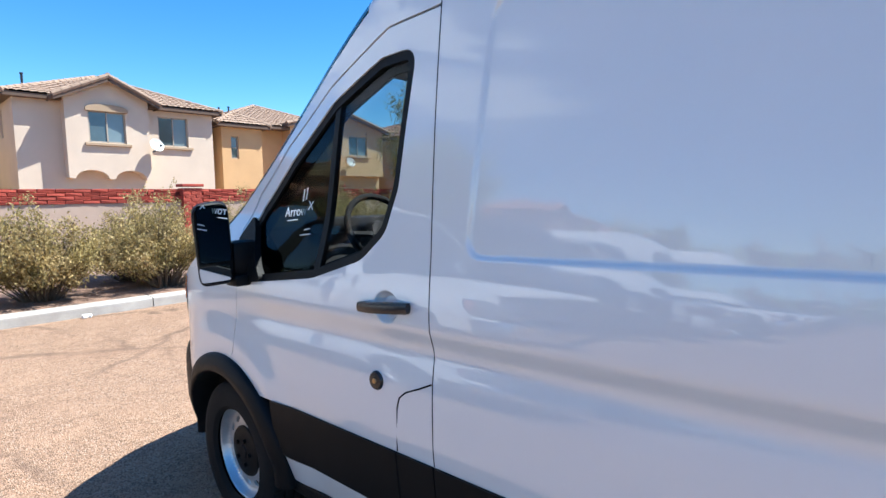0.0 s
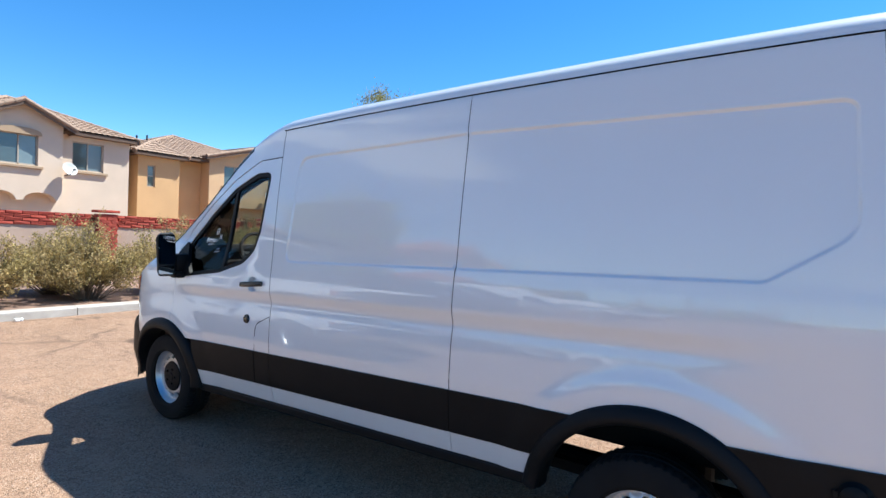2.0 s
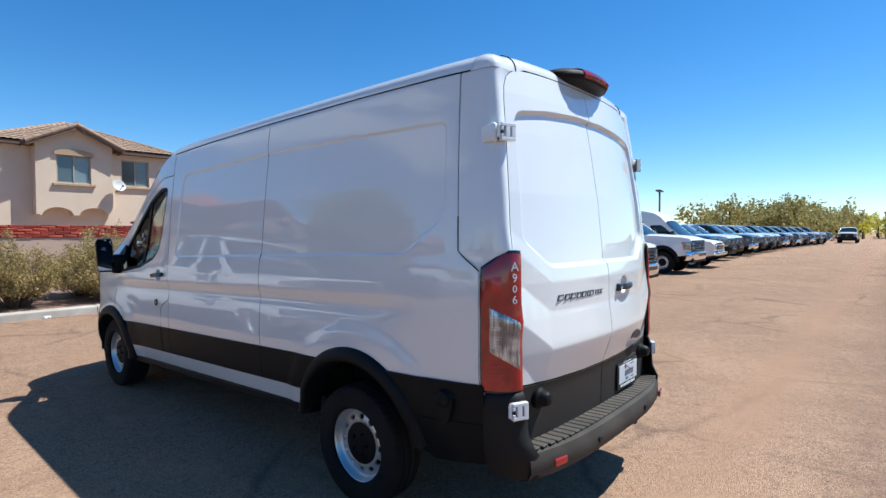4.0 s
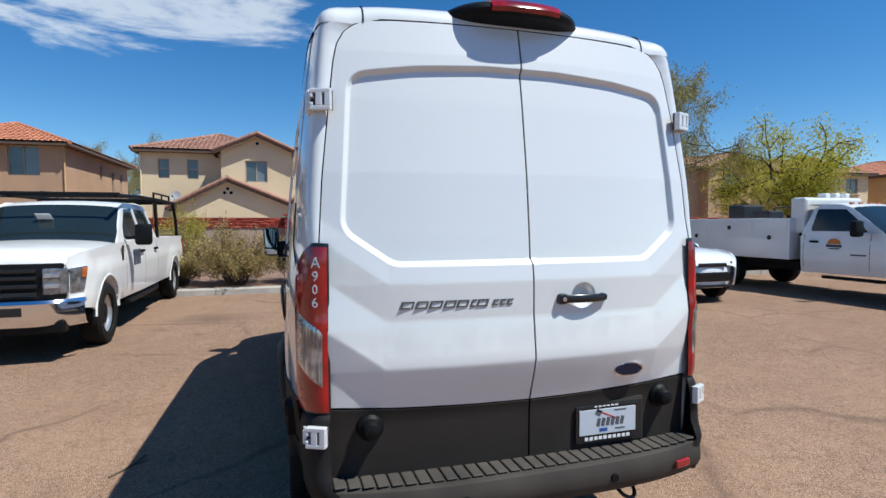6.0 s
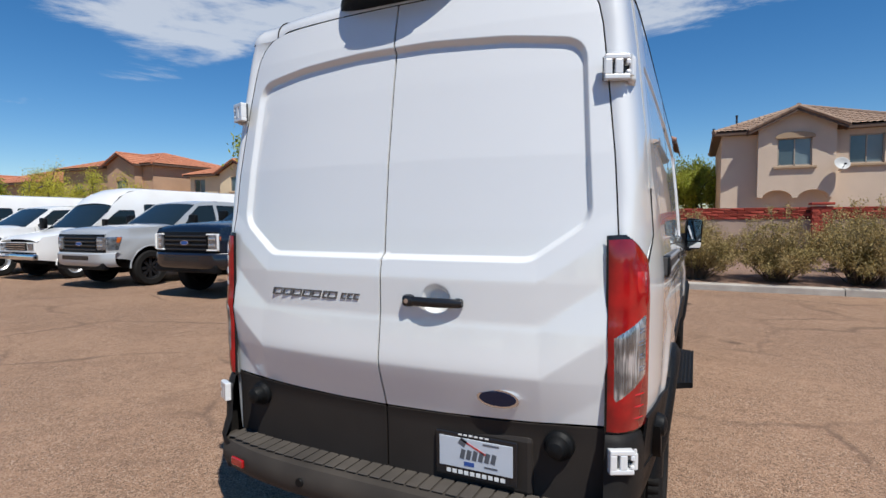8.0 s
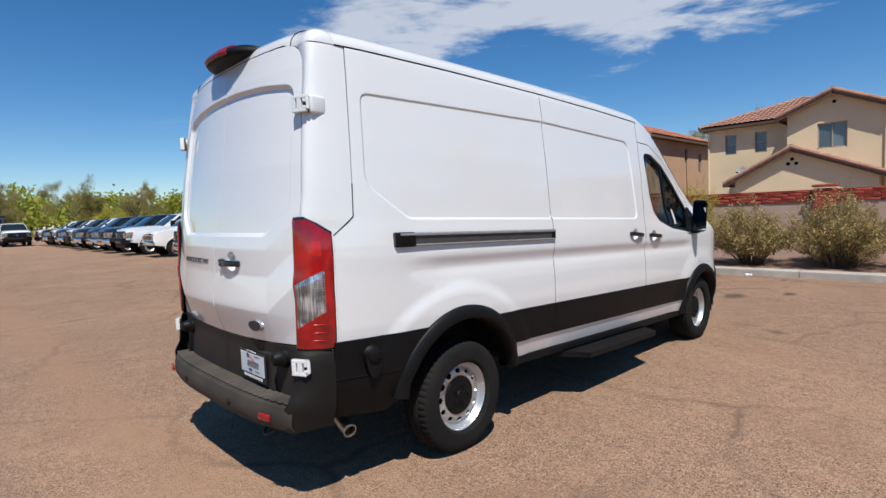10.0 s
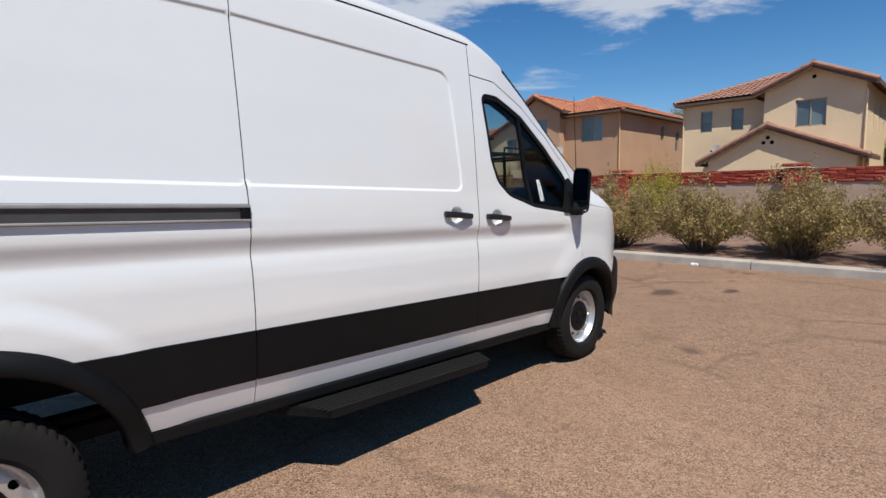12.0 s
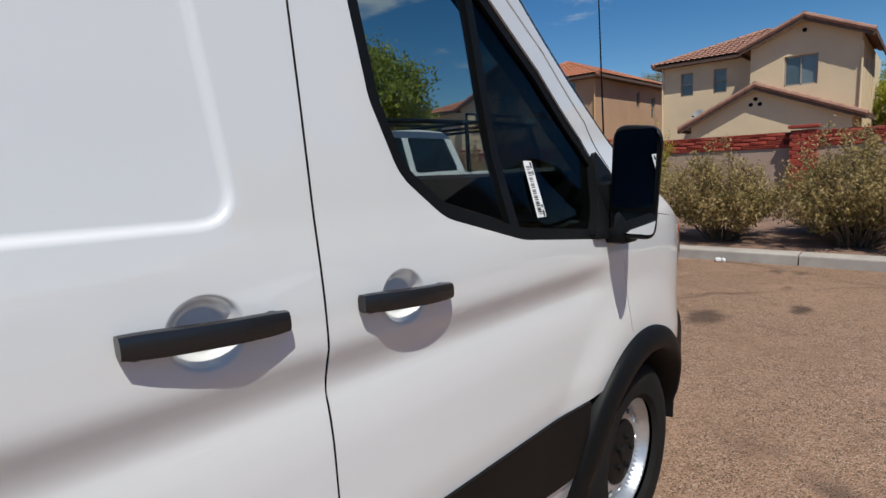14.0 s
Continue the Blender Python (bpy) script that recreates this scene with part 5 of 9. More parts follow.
mesh_object("roof_header", verts, faces, WHITE_PAINT, van, smooth=True, shear=True)

# Short seams where the roof skin meets the corner caps.
for sign in (1, -1):
    row = [verts[i * m + min(range(m), key=lambda j: abs(us[j] - sign * 0.80))] for i in range(n_row + 1)]
    bm = bmesh.new()
    pipe(bm, [(x, y - 0.0015, z + 0.0015) for x, y, z in row], 0.0028, 5)
    part("cap_seam", bm, SEAL, van, shear=True)

# High stop lamp and camera housing.
bm = bmesh.new()
hous = [(-0.86, 2.415), (-0.94, 2.440), (-1.005, 2.440), (-1.062, 2.414), (-1.075, 2.388), (-1.055, 2.366), (-0.98, 2.352), (-0.88, 2.356)]


def in_house(u, v, d):
    """The housing tapers smoothly towards both ends."""
    s = 0.10 + 0.90 * max(0.0, 1 - (abs(d) / 0.315) ** 3.0) ** 0.75
    return Vector((d, -0.89 + (u + 0.89) * s, 2.378 + (v - 2.378) * (0.35 + 0.65 * s)))


def loft(bm, outline, stations):
    """Joins copies of one outline along a run of stations and caps both ends."""
    rows = [[bm.verts.new(in_house(u, v, d)) for u, v in outline] for d in stations]
    n = len(outline)
    for a, b in zip(rows, rows[1:]):
        for k in range(n):
            bm.faces.new((a[k], a[(k + 1) % n], b[(k + 1) % n], b[k]))
    bm.faces.new(rows[0][::-1])
    bm.faces.new(rows[-1])


loft(bm, rounded(hous, 0.014, 4), [-0.315 + 0.63 * k / 36 for k in range(37)])
stop = part("stop_lamp", bm, BLACK_PLASTIC, van, "black high stop-lamp housing with red lens", smooth=True, shear=True)
bm = bmesh.new()
arch = [(k / 10, 1 - k / 10) for k in range(11)]
lens_out = [(-0.965 * b * b - 2 * 1.062 * a * b - 1.083 * a * a, 2.444 * b * b + 2 * 2.449 * a * b + 2.390 * a * a) for a, b in arch]
loft(bm, lens_out + [(u + 0.012, v - 0.016) for u, v in lens_out[::-1]], [-0.155 + 0.31 * k / 12 for k in range(13)])
part("stop_lens", bm, RED_LENS, stop, smooth=True, shear=True)

# Rear bumper with ribbed step.
bm = bmesh.new()
n = 40
prev = None
prof = [(-1.06, 0.495), (-1.195, 0.495), (-1.225, 0.483), (-1.240, 0.450), (-1.243, 0.40), (-1.222, 0.360), (-1.08, 0.350)]
for k in range(n + 1):
    u = -1 + 2 * k / n
    ring = [bm.verts.new((u * 0.86, y + (0.10 * abs(u) ** 3.5) * (1 if y < -1.1 else 0), z)) for y, z in prof]
    if prev:
        for j in range(len(prof) - 1):
            bm.faces.new((prev[j], prev[j + 1], ring[j + 1], ring[j]))
    prev = ring
part("rear_bumper", bm, BUMPER_PLASTIC, van, "weathered dark plastic step bumper", smooth=True, shear=True)
for k in range(31):
    u = -1 + 2 * k / 30
    x = u * 0.80
    bm = bmesh.new()
    box(bm, (x, -1.145 + 0.05 * abs(u) ** 3.5, 0.500), (0.045, 0.115 - 0.02 * abs(u) ** 3, 0.008), 0.003, segs=1)
    part("step_rib", bm, DUSTY_PLASTIC, van, shear=True)
for sign in (1, -1):
    bm = bmesh.new()
    box(bm, (sign * 0.70, -1.208, 0.425), (0.085, 0.014, 0.036), 0.005, Matrix.Rotation(radians(sign * 12), 4, "Z"))
    part("reflector", bm, RED_LENS, van, "red bumper reflector", shear=True)
    bm = bmesh.new()
    lathe(bm, [(0.0, 0.004), (0.016, 0.004), (0.018, 0.0), (0.018, -0.01)], Matrix.Translation((sign * 0.33, -1.243, 0.425)) @ Matrix.Rotation(-math.pi / 2, 4, "Z"), 16)
    part("parking_sensor", bm, BLACK_PLASTIC, van, smooth=True, shear=True)

# Tow eye below the bumper.
bm = bmesh.new()
pipe(bm, [(0.50 + 0.040 * math.cos(a), -1.07 - 0.05 * max(0.0, math.sin(a)), 0.355 - 0.028 * abs(math.sin(a))) for a in np.linspace(0, math.pi, 13)], 0.009, 8)
part("tow_eye", bm, DARK_METAL, van, "dark steel tow loop", smooth=True)

# Rear pull handle, lettering bars, oval badge, plate.
bm = bmesh.new()
prev = None
for k in range(17):
    u = -1 + k / 8
    x = 0.225 + 0.118 * u
    lift = 0.046 - 0.024 * u * u
    hh = 0.018 * (1 - 0.25 * abs(u) ** 4)
    ring = [bm.verts.new((x, -1.118 - lift - 0.011 * math.cos(a), 1.180 + hh * math.sin(a))) for a in np.linspace(0, math.tau, 10, endpoint=False)]
    if prev:
        for j in range(10):
            bm.faces.new((prev[j], prev[(j + 1) % 10], ring[(j + 1) % 10], ring[j]))
    else:
        bm.faces.new(ring)
    prev = ring
bm.faces.new(prev)
box(bm, (0.128, -1.142, 1.180), (0.046, 0.050, 0.046), 0.014)
box(bm, (0.325, -1.128, 1.180), (0.030, 0.050, 0.036), 0.010)
bh = part("rear_handle", bm, GLOSS_BLACK, van, "black rear door pull handle", smooth=True, shear=True)
bm = bmesh.new()
lathe(bm, [(0.0, 0.002), (0.009, 0.002), (0.010, -0.004)], Matrix.Translation((0.128, -1.168, 1.180)) @ Matrix.Rotation(-math.pi / 2, 4, "Z"), 16)
part("handle_lock", bm, CHROME, bh, shear=True)
SCRIPT = material("badge_grey", (0.16, 0.165, 0.175), 0.3, 0.6, vary=0.1)
bars = [(-0.548, 0.058), (-0.485, 0.054), (-0.424, 0.058), (-0.362, 0.052), (-0.306, 0.052), (-0.258, 0.024), (-0.216, 0.052), (-0.155, 0.028), (-0.122, 0.028), (-0.089, 0.028)]
for x, w in [(-0.335 + (x + 0.335) * 0.92, w * 0.90) for x, w in bars]:
    h = 0.030 if w > 0.03 or x < -0.2 else 0.024
    yb = float(rear_surface(np.array([[x, 1.180]]))[0][1])
    # A flat, forward-leaning ring: upper and lower bar joined at both ends.
    t = 0.0062
    bm = bmesh.new()
    slots = [(-w / 2, -h / 2, w / 2, -h / 2 + t), (-w / 2, h / 2 - t, w / 2, h / 2), (-w / 2, -h / 2 + t, -w / 2 + t * 1.3, h / 2 - t), (w / 2 - t * 1.3, -h / 2 + t, w / 2, h / 2 - t)]
    for u0, v0, u1, v1 in slots[: 4 if w > 0.03 else 3]:
        prism(bm, [(u0, v0), (u1, v0), (u1, v1), (u0, v1)], -0.0035, 0.006, lambda u, v, d: Vector((x + u + 0.35 * v, yb + d, 1.180 + v)))
    part("badge_bar", bm, SCRIPT, van, shear=True)
bm = bmesh.new()
yb = float(rear_y(np.array([[0.47, 0.85]]))[0])
prism(bm, [(0.470 + 0.078 * math.cos(a), 0.850 + 0.033 * math.sin(a)) for a in np.linspace(0, math.tau, 36, endpoint=False)], yb - 0.010, yb + 0.01, lambda u, v, d: Vector((u, d, v)))
badge = part("oval_badge", bm, CHROME, van, "oval badge with dark blue centre", shear=True)
bm = bmesh.new()
prism(bm, [(0.470 + 0.068 * math.cos(a), 0.850 + 0.026 * math.sin(a)) for a in np.linspace(0, math.tau, 36, endpoint=False)], yb - 0.013, yb - 0.008, lambda u, v, d: Vector((u, d, v)))
part("badge_centre", bm, material("badge_blue", (0.006, 0.010, 0.030), 0.15, vary=0.1), badge, shear=True)
bm = bmesh.new()
box(bm, (0.378, -1.066, 0.604), (0.42, 0.05, 0.22), 0.02)
part("plate_recess", bm, TRIM_PLASTIC, van, shear=True)
bm = bmesh.new()
box(bm, (0.378, -1.106, 0.612), (0.318, 0.010, 0.166), 0.004)
plate = part("number_plate", bm, GLOSS_BLACK, van, "paper dealer plate in a black frame", shear=True)
bm = bmesh.new()
box(bm, (0.378, -1.1125, 0.622), (0.286, 0.004, 0.112), 0.001)
part("plate_card", bm, material("plate_card", (0.52, 0.56, 0.62), 0.4, vary=0.05), plate, shear=True)
PLATE_DARK = material("plate_dark", (0.09, 0.10, 0.12), 0.5, vary=0.1)
PLATE_WHITE = material("plate_white", (0.75, 0.75, 0.74), 0.5, vary=0.05)
PLATE_RED = material("plate_red", (0.5, 0.05, 0.04), 0.5, vary=0.1)
PLATE_BLUE = material("plate_blue", (0.03, 0.08, 0.3), 0.5, vary=0.1)
plate_bars = [(0.272 + 0.0235 * k, 0.5485, 0.017, 0.015, PLATE_WHITE, 0) for k in range(10)] + [(0.318 + 0.021 * k, 0.690, 0.014, 0.006, PLATE_WHITE, 0) for k in range(6)]
plate_bars += [(0.330 + 0.024 * k, 0.620, 0.017, 0.036, PLATE_DARK, 12) for k in range(6)]
plate_bars += [(0.372, 0.652, 0.110, 0.006, PLATE_RED, 24), (0.330, 0.664, 0.028, 0.026, PLATE_DARK, 30), (0.440, 0.668, 0.060, 0.006, PLATE_DARK, 0), (0.355, 0.585, 0.040, 0.015, PLATE_BLUE, 0), (0.440, 0.585, 0.050, 0.006, PLATE_DARK, 0)]
for cx, cz, sx, sz, mt, tilt in plate_bars:
    bm = bmesh.new()
    box(bm, (cx, -1.1150 if 0.56 < cz < 0.68 else -1.1115, cz), (sx, 0.0012, sz), 0, Matrix.Rotation(radians(tilt), 4, "Y"))
    part("plate_bar", bm, mt, plate, shear=True)

# Chalk marks on the lamp and on the driver's glass.
CHALK = material("chalk_marker", (0.85, 0.85, 0.85), 0.7, vary=0.08)
for ch, z, size in (("A", 1.352, 0.060), ("9", 1.300, 0.054), ("0", 1.250, 0.048), ("6", 1.200, 0.054)):
    p, q = Vector(lamp_point(0.66, z, 0.0132)), Vector(lamp_point(0.78, z, 0.0132))
    along = (q - p).normalized()
    out = Vector((along.y, -along.x, 0))
    m = Matrix.Translation(rake_point((p + q) / 2)) @ Matrix((along, (0, 0, 1), out)).transposed().to_4x4()
    letters("chalk_mark", ch, CHALK, van, size, m, 0.0006, "white chalk-marker character")


def on_left_glass(y, z):
    x = np.interp(z, _zd, _wd) - 0.07 * step01(2.55, 3.5, np.array([y]))[0] * step01(1.30, 1.60, np.array([z]))[0] - 0.011
    return Vector((-x, y, z))


def glass_letters(text, y, z, size, tilt=0.0):
    m = Matrix.Translation(rake_point(on_left_glass(y, z))) @ Matrix.Rotation(radians(-90), 4, "Z") @ Matrix.Rotation(radians(78), 4, "X") @ Matrix.Rotation(radians(tilt), 4, "Z")
    letters("chalk_mark", text, CHALK, van, size, m, 0.0006, "white chalk-marker writing on the glass")


glass_letters("Arrow", 3.245, 1.560, 0.055, 4)
glass_letters("X", 3.125, 1.580, 0.050)
for y0, z0, y1, z1 in ((3.30, 1.525, 3.22, 1.530), (3.165, 1.605, 3.155, 1.650), (3.19, 1.60, 3.18, 1.645), (3.15, 1.49, 3.11, 1.495), (3.17, 1.47, 3.10, 1.475)):
    bm = bmesh.new()
    rod(bm, on_left_glass(y0, z0), on_left_glass(y1, z1), 0.0022, segs=5)
    part("chalk_stroke", bm, CHALK, van, shear=True)

# Delivery label with bars on the passenger's quarter light.
def label_point(u, v, d):
    y, z = 3.140 + u + 0.04 * v, 1.440 + v
    x = float(np.interp(z, _zd, _wd)) - 0.07 * float(step01(2.55, 3.5, np.array([y]))[0]) * float(step01(1.30, 1.60, np.array([z]))[0]) - 0.009
    return Vector((x - d, y, z))


bm = bmesh.new()
prism(bm, [(-0.022, -0.074), (0.022, -0.074), (0.022, 0.074), (-0.022, 0.074)], 0.0, 0.001, label_point)
ticket = part("window_label", bm, STICKER, van, "white paper label with printed bars", shear=True)
bm = bmesh.new()
for k in range(24):
    h = 0.0012 + 0.0012 * ((k * 7) % 3)
    v = -0.066 + k * 0.0053
    prism(bm, [(-0.014, v), (0.004, v), (0.004, v + h), (-0.014, v + h)], -0.0012, -0.0002, label_point)
for v, w in ((0.062, 0.008), (-0.064, 0.008), (-0.045, 0.004), (0.042, 0.006)):
    prism(bm, [(0.009, v - w), (0.016, v - w), (0.016, v + w), (0.009, v + w)], -0.0012, -0.0002, label_point)
part("label_print", bm, SEAL, ticket, shear=True)


# Wheels: tyre, pressed steel rim with round holes, black hub cover.
def build_wheel(seg=168, mesh_step=0.016, fine=True):
    hub = thing("wheel_proto", (0, 0, 0), "", "")
    prof = [(0.215, -0.095), (0.235, -0.112), (0.285, -0.118), (0.325, -0.112), (0.345, -0.100), (0.352, -0.085), (0.355, -0.055), (0.346, -0.052), (0.346, -0.044), (0.356, -0.041), (0.356, -0.006), (0.347, -0.003), (0.347, 0.003), (0.356, 0.006), (0.356, 0.041), (0.346, 0.044), (0.346, 0.052), (0.355, 0.055), (0.352, 0.085), (0.345, 0.100), (0.325, 0.112), (0.285, 0.118), (0.235, 0.112), (0.215, 0.095)]
    if not fine:
        prof = [p for k, p in enumerate(prof) if k in (0, 1, 3, 5, 6, 17, 18, 20, 22, 23)]
    bm = bmesh.new()
    lathe(bm, prof, None, seg, lambda i, k: 0.007 if (seg > 60 and i in (4, 5, 6, 17, 18, 19) and k % 3 == 0) else 0.0)
    tyre = part("tyre", bm, RUBBER, hub, smooth=True, edge=30)
    def dish(p):
        p = np.asarray(p, float)
        r = np.hypot(p[:, 0], p[:, 1])
        x = np.interp(r, [0, 0.08, 0.105, 0.125, 0.150, 0.172, 0.185, 0.198, 0.206, 0.214, 0.222], [0.030, 0.030, 0.045, 0.052, 0.052, 0.046, 0.035, 0.040, 0.060, 0.078, 0.082])
        return np.c_[x, p[:, 0], p[:, 1]]
    holes = []
    for k in range(12):
        a = k * math.tau / 12
        holes.append([(0.160 * math.cos(a) + 0.017 * math.cos(b) * math.cos(a) - 0.021 * math.sin(b) * math.sin(a), 0.160 * math.sin(a) + 0.017 * math.cos(b) * math.sin(a) + 0.021 * math.sin(b) * math.cos(a)) for b in np.linspace(0, math.tau, 12 if fine else 5, endpoint=False)])
    sheet("rim", circle((0, 0), 0.221, 64 if fine else 26), dish, STEEL, hub, holes=holes, lines=[(circle((0, 0), r, 64 if fine else 24), True) for r in ((0.105, 0.125, 0.185, 0.198, 0.206, 0.214) if fine else (0.125, 0.198))], step=mesh_step, flange=0.012, shear=False)
    bm = bmesh.new()
    lathe(bm, [(0.0, 0.074), (0.03, 0.074), (0.036, 0.068), (0.070, 0.067), (0.105, 0.064), (0.120, 0.060), (0.126, 0.050)], None, 36 if fine else 14)
    for k in range(5 if fine else 0):
        a = k * math.tau / 5
        rod(bm, (0.058, 0.062 * math.cos(a), 0.062 * math.sin(a)), (0.080, 0.062 * math.cos(a), 0.062 * math.sin(a)), 0.012, 0.010, 8)
    part("hub_cover", bm, BLACK_PLASTIC, hub, smooth=True)
    bm = bmesh.new()
    lathe(bm, [(0.0, 0.005), (0.20, 0.005), (0.216, 0.02), (0.216, -0.10), (0.19, -0.11)], None, 36)
    part("brake_disc", bm, UNDERBODY, hub, smooth=True)
    return hub


wheel_proto = build_wheel()
light_proto = build_wheel(26, 0.12, False)


def fit_wheel(parent, at, sign, scale=1.0, source=None):
    """One wheel of a vehicle, as parts of it."""
    for k, o in enumerate((source or wheel_proto).children):
        c = o.copy()
        scene.collection.objects.link(c)
        m = Matrix.Translation(at) @ Matrix.Rotation(0 if sign > 0 else math.pi, 4, "Z") @ Matrix.Scale(scale, 4)
        if k == 0:
            root = c
            c.name = "wheel"
            c.parent = parent
            c.matrix_parent_inverse = Matrix.Identity(4)
            c.matrix_basis = m
        else:
            c.parent = root
            c.matrix_parent_inverse = Matrix.Identity(4)
            c.matrix_basis = Matrix.Identity(4)


for y in (-0.030, 3.72):
    for sign in (1, -1):
        fit_wheel(van, (sign * 0.862, y, 0.346), sign, 0.975)

# Chassis, axle, tank, exhaust.
bm = bmesh.new()
box(bm, (0, 1.9, 0.52), (1.66, 2.7, 0.10))
box(bm, (0, -0.75, 0.60), (1.50, 0.50, 0.16))
box(bm, (0, 0.0, 0.82), (1.40, 1.3, 0.10))
box(bm, (0, 3.9, 0.80), (1.40, 1.2, 0.3))
box(bm, (0.45, 1.9, 0.40), (0.08, 5.0, 0.12))
box(bm, (-0.45, 1.9, 0.40), (0.08, 5.0, 0.12))
rod(bm, (-0.80, 0, 0.352), (0.80, 0, 0.352), 0.06, segs=12)
rod(bm, (-0.80, 3.75, 0.33), (0.80, 3.75, 0.33), 0.05, segs=12)
box(bm, (0, 0, 0.34), (0.3, 0.34, 0.3), 0.08)
for s in (1, -1):
    box(bm, (s * 0.60, 0, 0.44), (0.07, 1.2, 0.04))
part("chassis", bm, UNDERBODY, van)
# Rear wheelhouses: an arched liner closed by a panel on the inside.
for s in (1, -1):
    verts, faces = [], []
    for k in range(15):
        a = radians(18 + (165 - 18) * k / 14)
        y, z = 0.535 * math.cos(a) - 0.018, 0.345 + 0.535 * math.sin(a)
        verts += [(s * 0.925, y, z), (s * 0.57, y, z), (s * 0.57, y, min(z - 0.02, 0.585))]
    for k in range(14):
        for j in (0, 1):
            faces.append((k * 3 + j, k * 3 + j + 1, k * 3 + j + 4, k * 3 + j + 3))
    mesh_object("wheelhouse", verts, faces, UNDERBODY, van, smooth=False, shear=False)
bm = bmesh.new()
tube(bm, [(0.45, -0.2, 0.40), (0.55, -0.68, 0.395), (0.74, -0.79, 0.372)], 0.034, 14)
lathe(bm, [(0.036, 0.0), (0.038, 0.12), (0.032, 0.12), (0.032, 0.02), (0.0, 0.02)], Matrix.Translation((0.735, -0.79, 0.373)) @ Matrix.Rotation(radians(-6), 4, "Z") @ Matrix.Rotation(radians(17), 4, "Y"), 20)
part("exhaust_pipe", bm, material("exhaust_metal", (0.45, 0.42, 0.38), 0.35, 0.9, vary=0.3, scale=12), van, "steel tail pipe", smooth=True)
# Side step under the sliding door.
bm = bmesh.new()
prism(bm, [(0.83, 1.06), (1.09, 1.25), (1.09, 2.36), (0.83, 2.55)], 0.345, 0.385, lambda u, v, d: Vector((u, v, d)))
step_ob = part("side_step", bm, BLACK_PLASTIC, van, "ribbed black side step", shear=True)
for k in range(9):
    x = 0.885 + 0.025 * k
    inset = 0.70 * max(0.0, x - 0.83)
    bm = bmesh.new()
    box(bm, (x, 1.805, 0.3875), (0.011, 1.38 - 2 * inset * 0.60, 0.006), 0.002, segs=1)
    part("tread_rib", bm, GREY_PLASTIC, step_ob, shear=True)
bm = bmesh.new()
for y in (1.15, 2.40):
    box(bm, (0.86, y, 0.40), (0.10, 0.10, 0.05), 0.01)
part("step_bracket", bm, BLACK_PLASTIC, step_ob, shear=True)

# Cab interior.
bm = bmesh.new()
box(bm, (0, 2.42, 1.45), (1.70, 0.03, 1.70))
part("bulkhead", bm, INTERIOR, van, shear=True)
bm = bmesh.new()
prism(bm, [(3.38, 0.75), (3.36, 1.20), (3.42, 1.38), (3.52, 1.475), (3.74, 1.490), (3.96, 1.34), (3.96, 0.75)], -0.86, 0.86, lambda u, v, d: Vector((d, u, v)))
box(bm, (-0.44, 3.50, 1.49), (0.42, 0.18, 0.08), 0.03)
part("dashboard", bm, INTERIOR, van, smooth=True, shear=True)
bm = bmesh.new()
box(bm, (0, 2.9, 0.60), (1.70, 1.2, 0.06))
part("cab_floor", bm, INTERIOR, van, shear=True)
bm = bmesh.new()
box(bm, (0, 2.62, 2.165), (1.66, 0.44, 0.03), 0.01)
box(bm, (0, 2.90, 2.13), (1.50, 0.22, 0.03), 0.01, Matrix.Rotation(radians(-25), 4, "X"))
part("headliner", bm, material("headliner", (0.10, 0.097, 0.093), 0.8, vary=0.1), van, shear=True)
m = Matrix.Translation((-0.44, 3.24, 1.455)) @ Matrix.Rotation(radians(-30), 4, "X")
bm = bmesh.new()
ringp = [m @ Vector((0.19 * math.cos(a), 0, 0.19 * math.sin(a))) for a in np.linspace(0, math.tau, 29)]
for a, b in zip(ringp, ringp[1:]):
    rod(bm, a, b, 0.015, segs=8, caps=False)
for a in (0.0, math.pi, -math.pi / 2):
    rod(bm, m @ Vector((0, 0.03, 0)), m @ Vector((0.18 * math.cos(a), 0, 0.18 * math.sin(a))), 0.02, 0.015, 6)
rod(bm, m @ Vector((0, 0, 0)), m @ Vector((0, 0.12, 0)), 0.06, 0.05, 12)
part("steering_wheel", bm, INTERIOR, van, smooth=True, shear=True)
for sx in (-0.45, 0.45):
    bm = bmesh.new()
    box(bm, (sx, 2.62, 0.98), (0.52, 0.46, 0.14), 0.05)
    box(bm, (sx, 2.50, 1.28), (0.50, 0.12, 0.55), 0.05, Matrix.Rotation(radians(10), 4, "X"))
    box(bm, (sx, 2.47, 1.62), (0.27, 0.10, 0.18), 0.04)
    part("cab_seat", bm, INTERIOR, van, "dark cloth cab seat", smooth=True, shear=True)
bm = bmesh.new()
rod(bm, (0.78, 3.90, 1.36), (0.80, 3.80, 2.20), 0.004, 0.002, 6)
part("aerial", bm, SEAL, van, shear=True)


# ---- houses behind the wall ----
def stucco(name, c):
    return material(name, c, 0.95, second=tuple(v * 0.88 for v in c), scale=0.8, grain=0.05, grain_scale=40, bump=0.006, bump_scale=60)


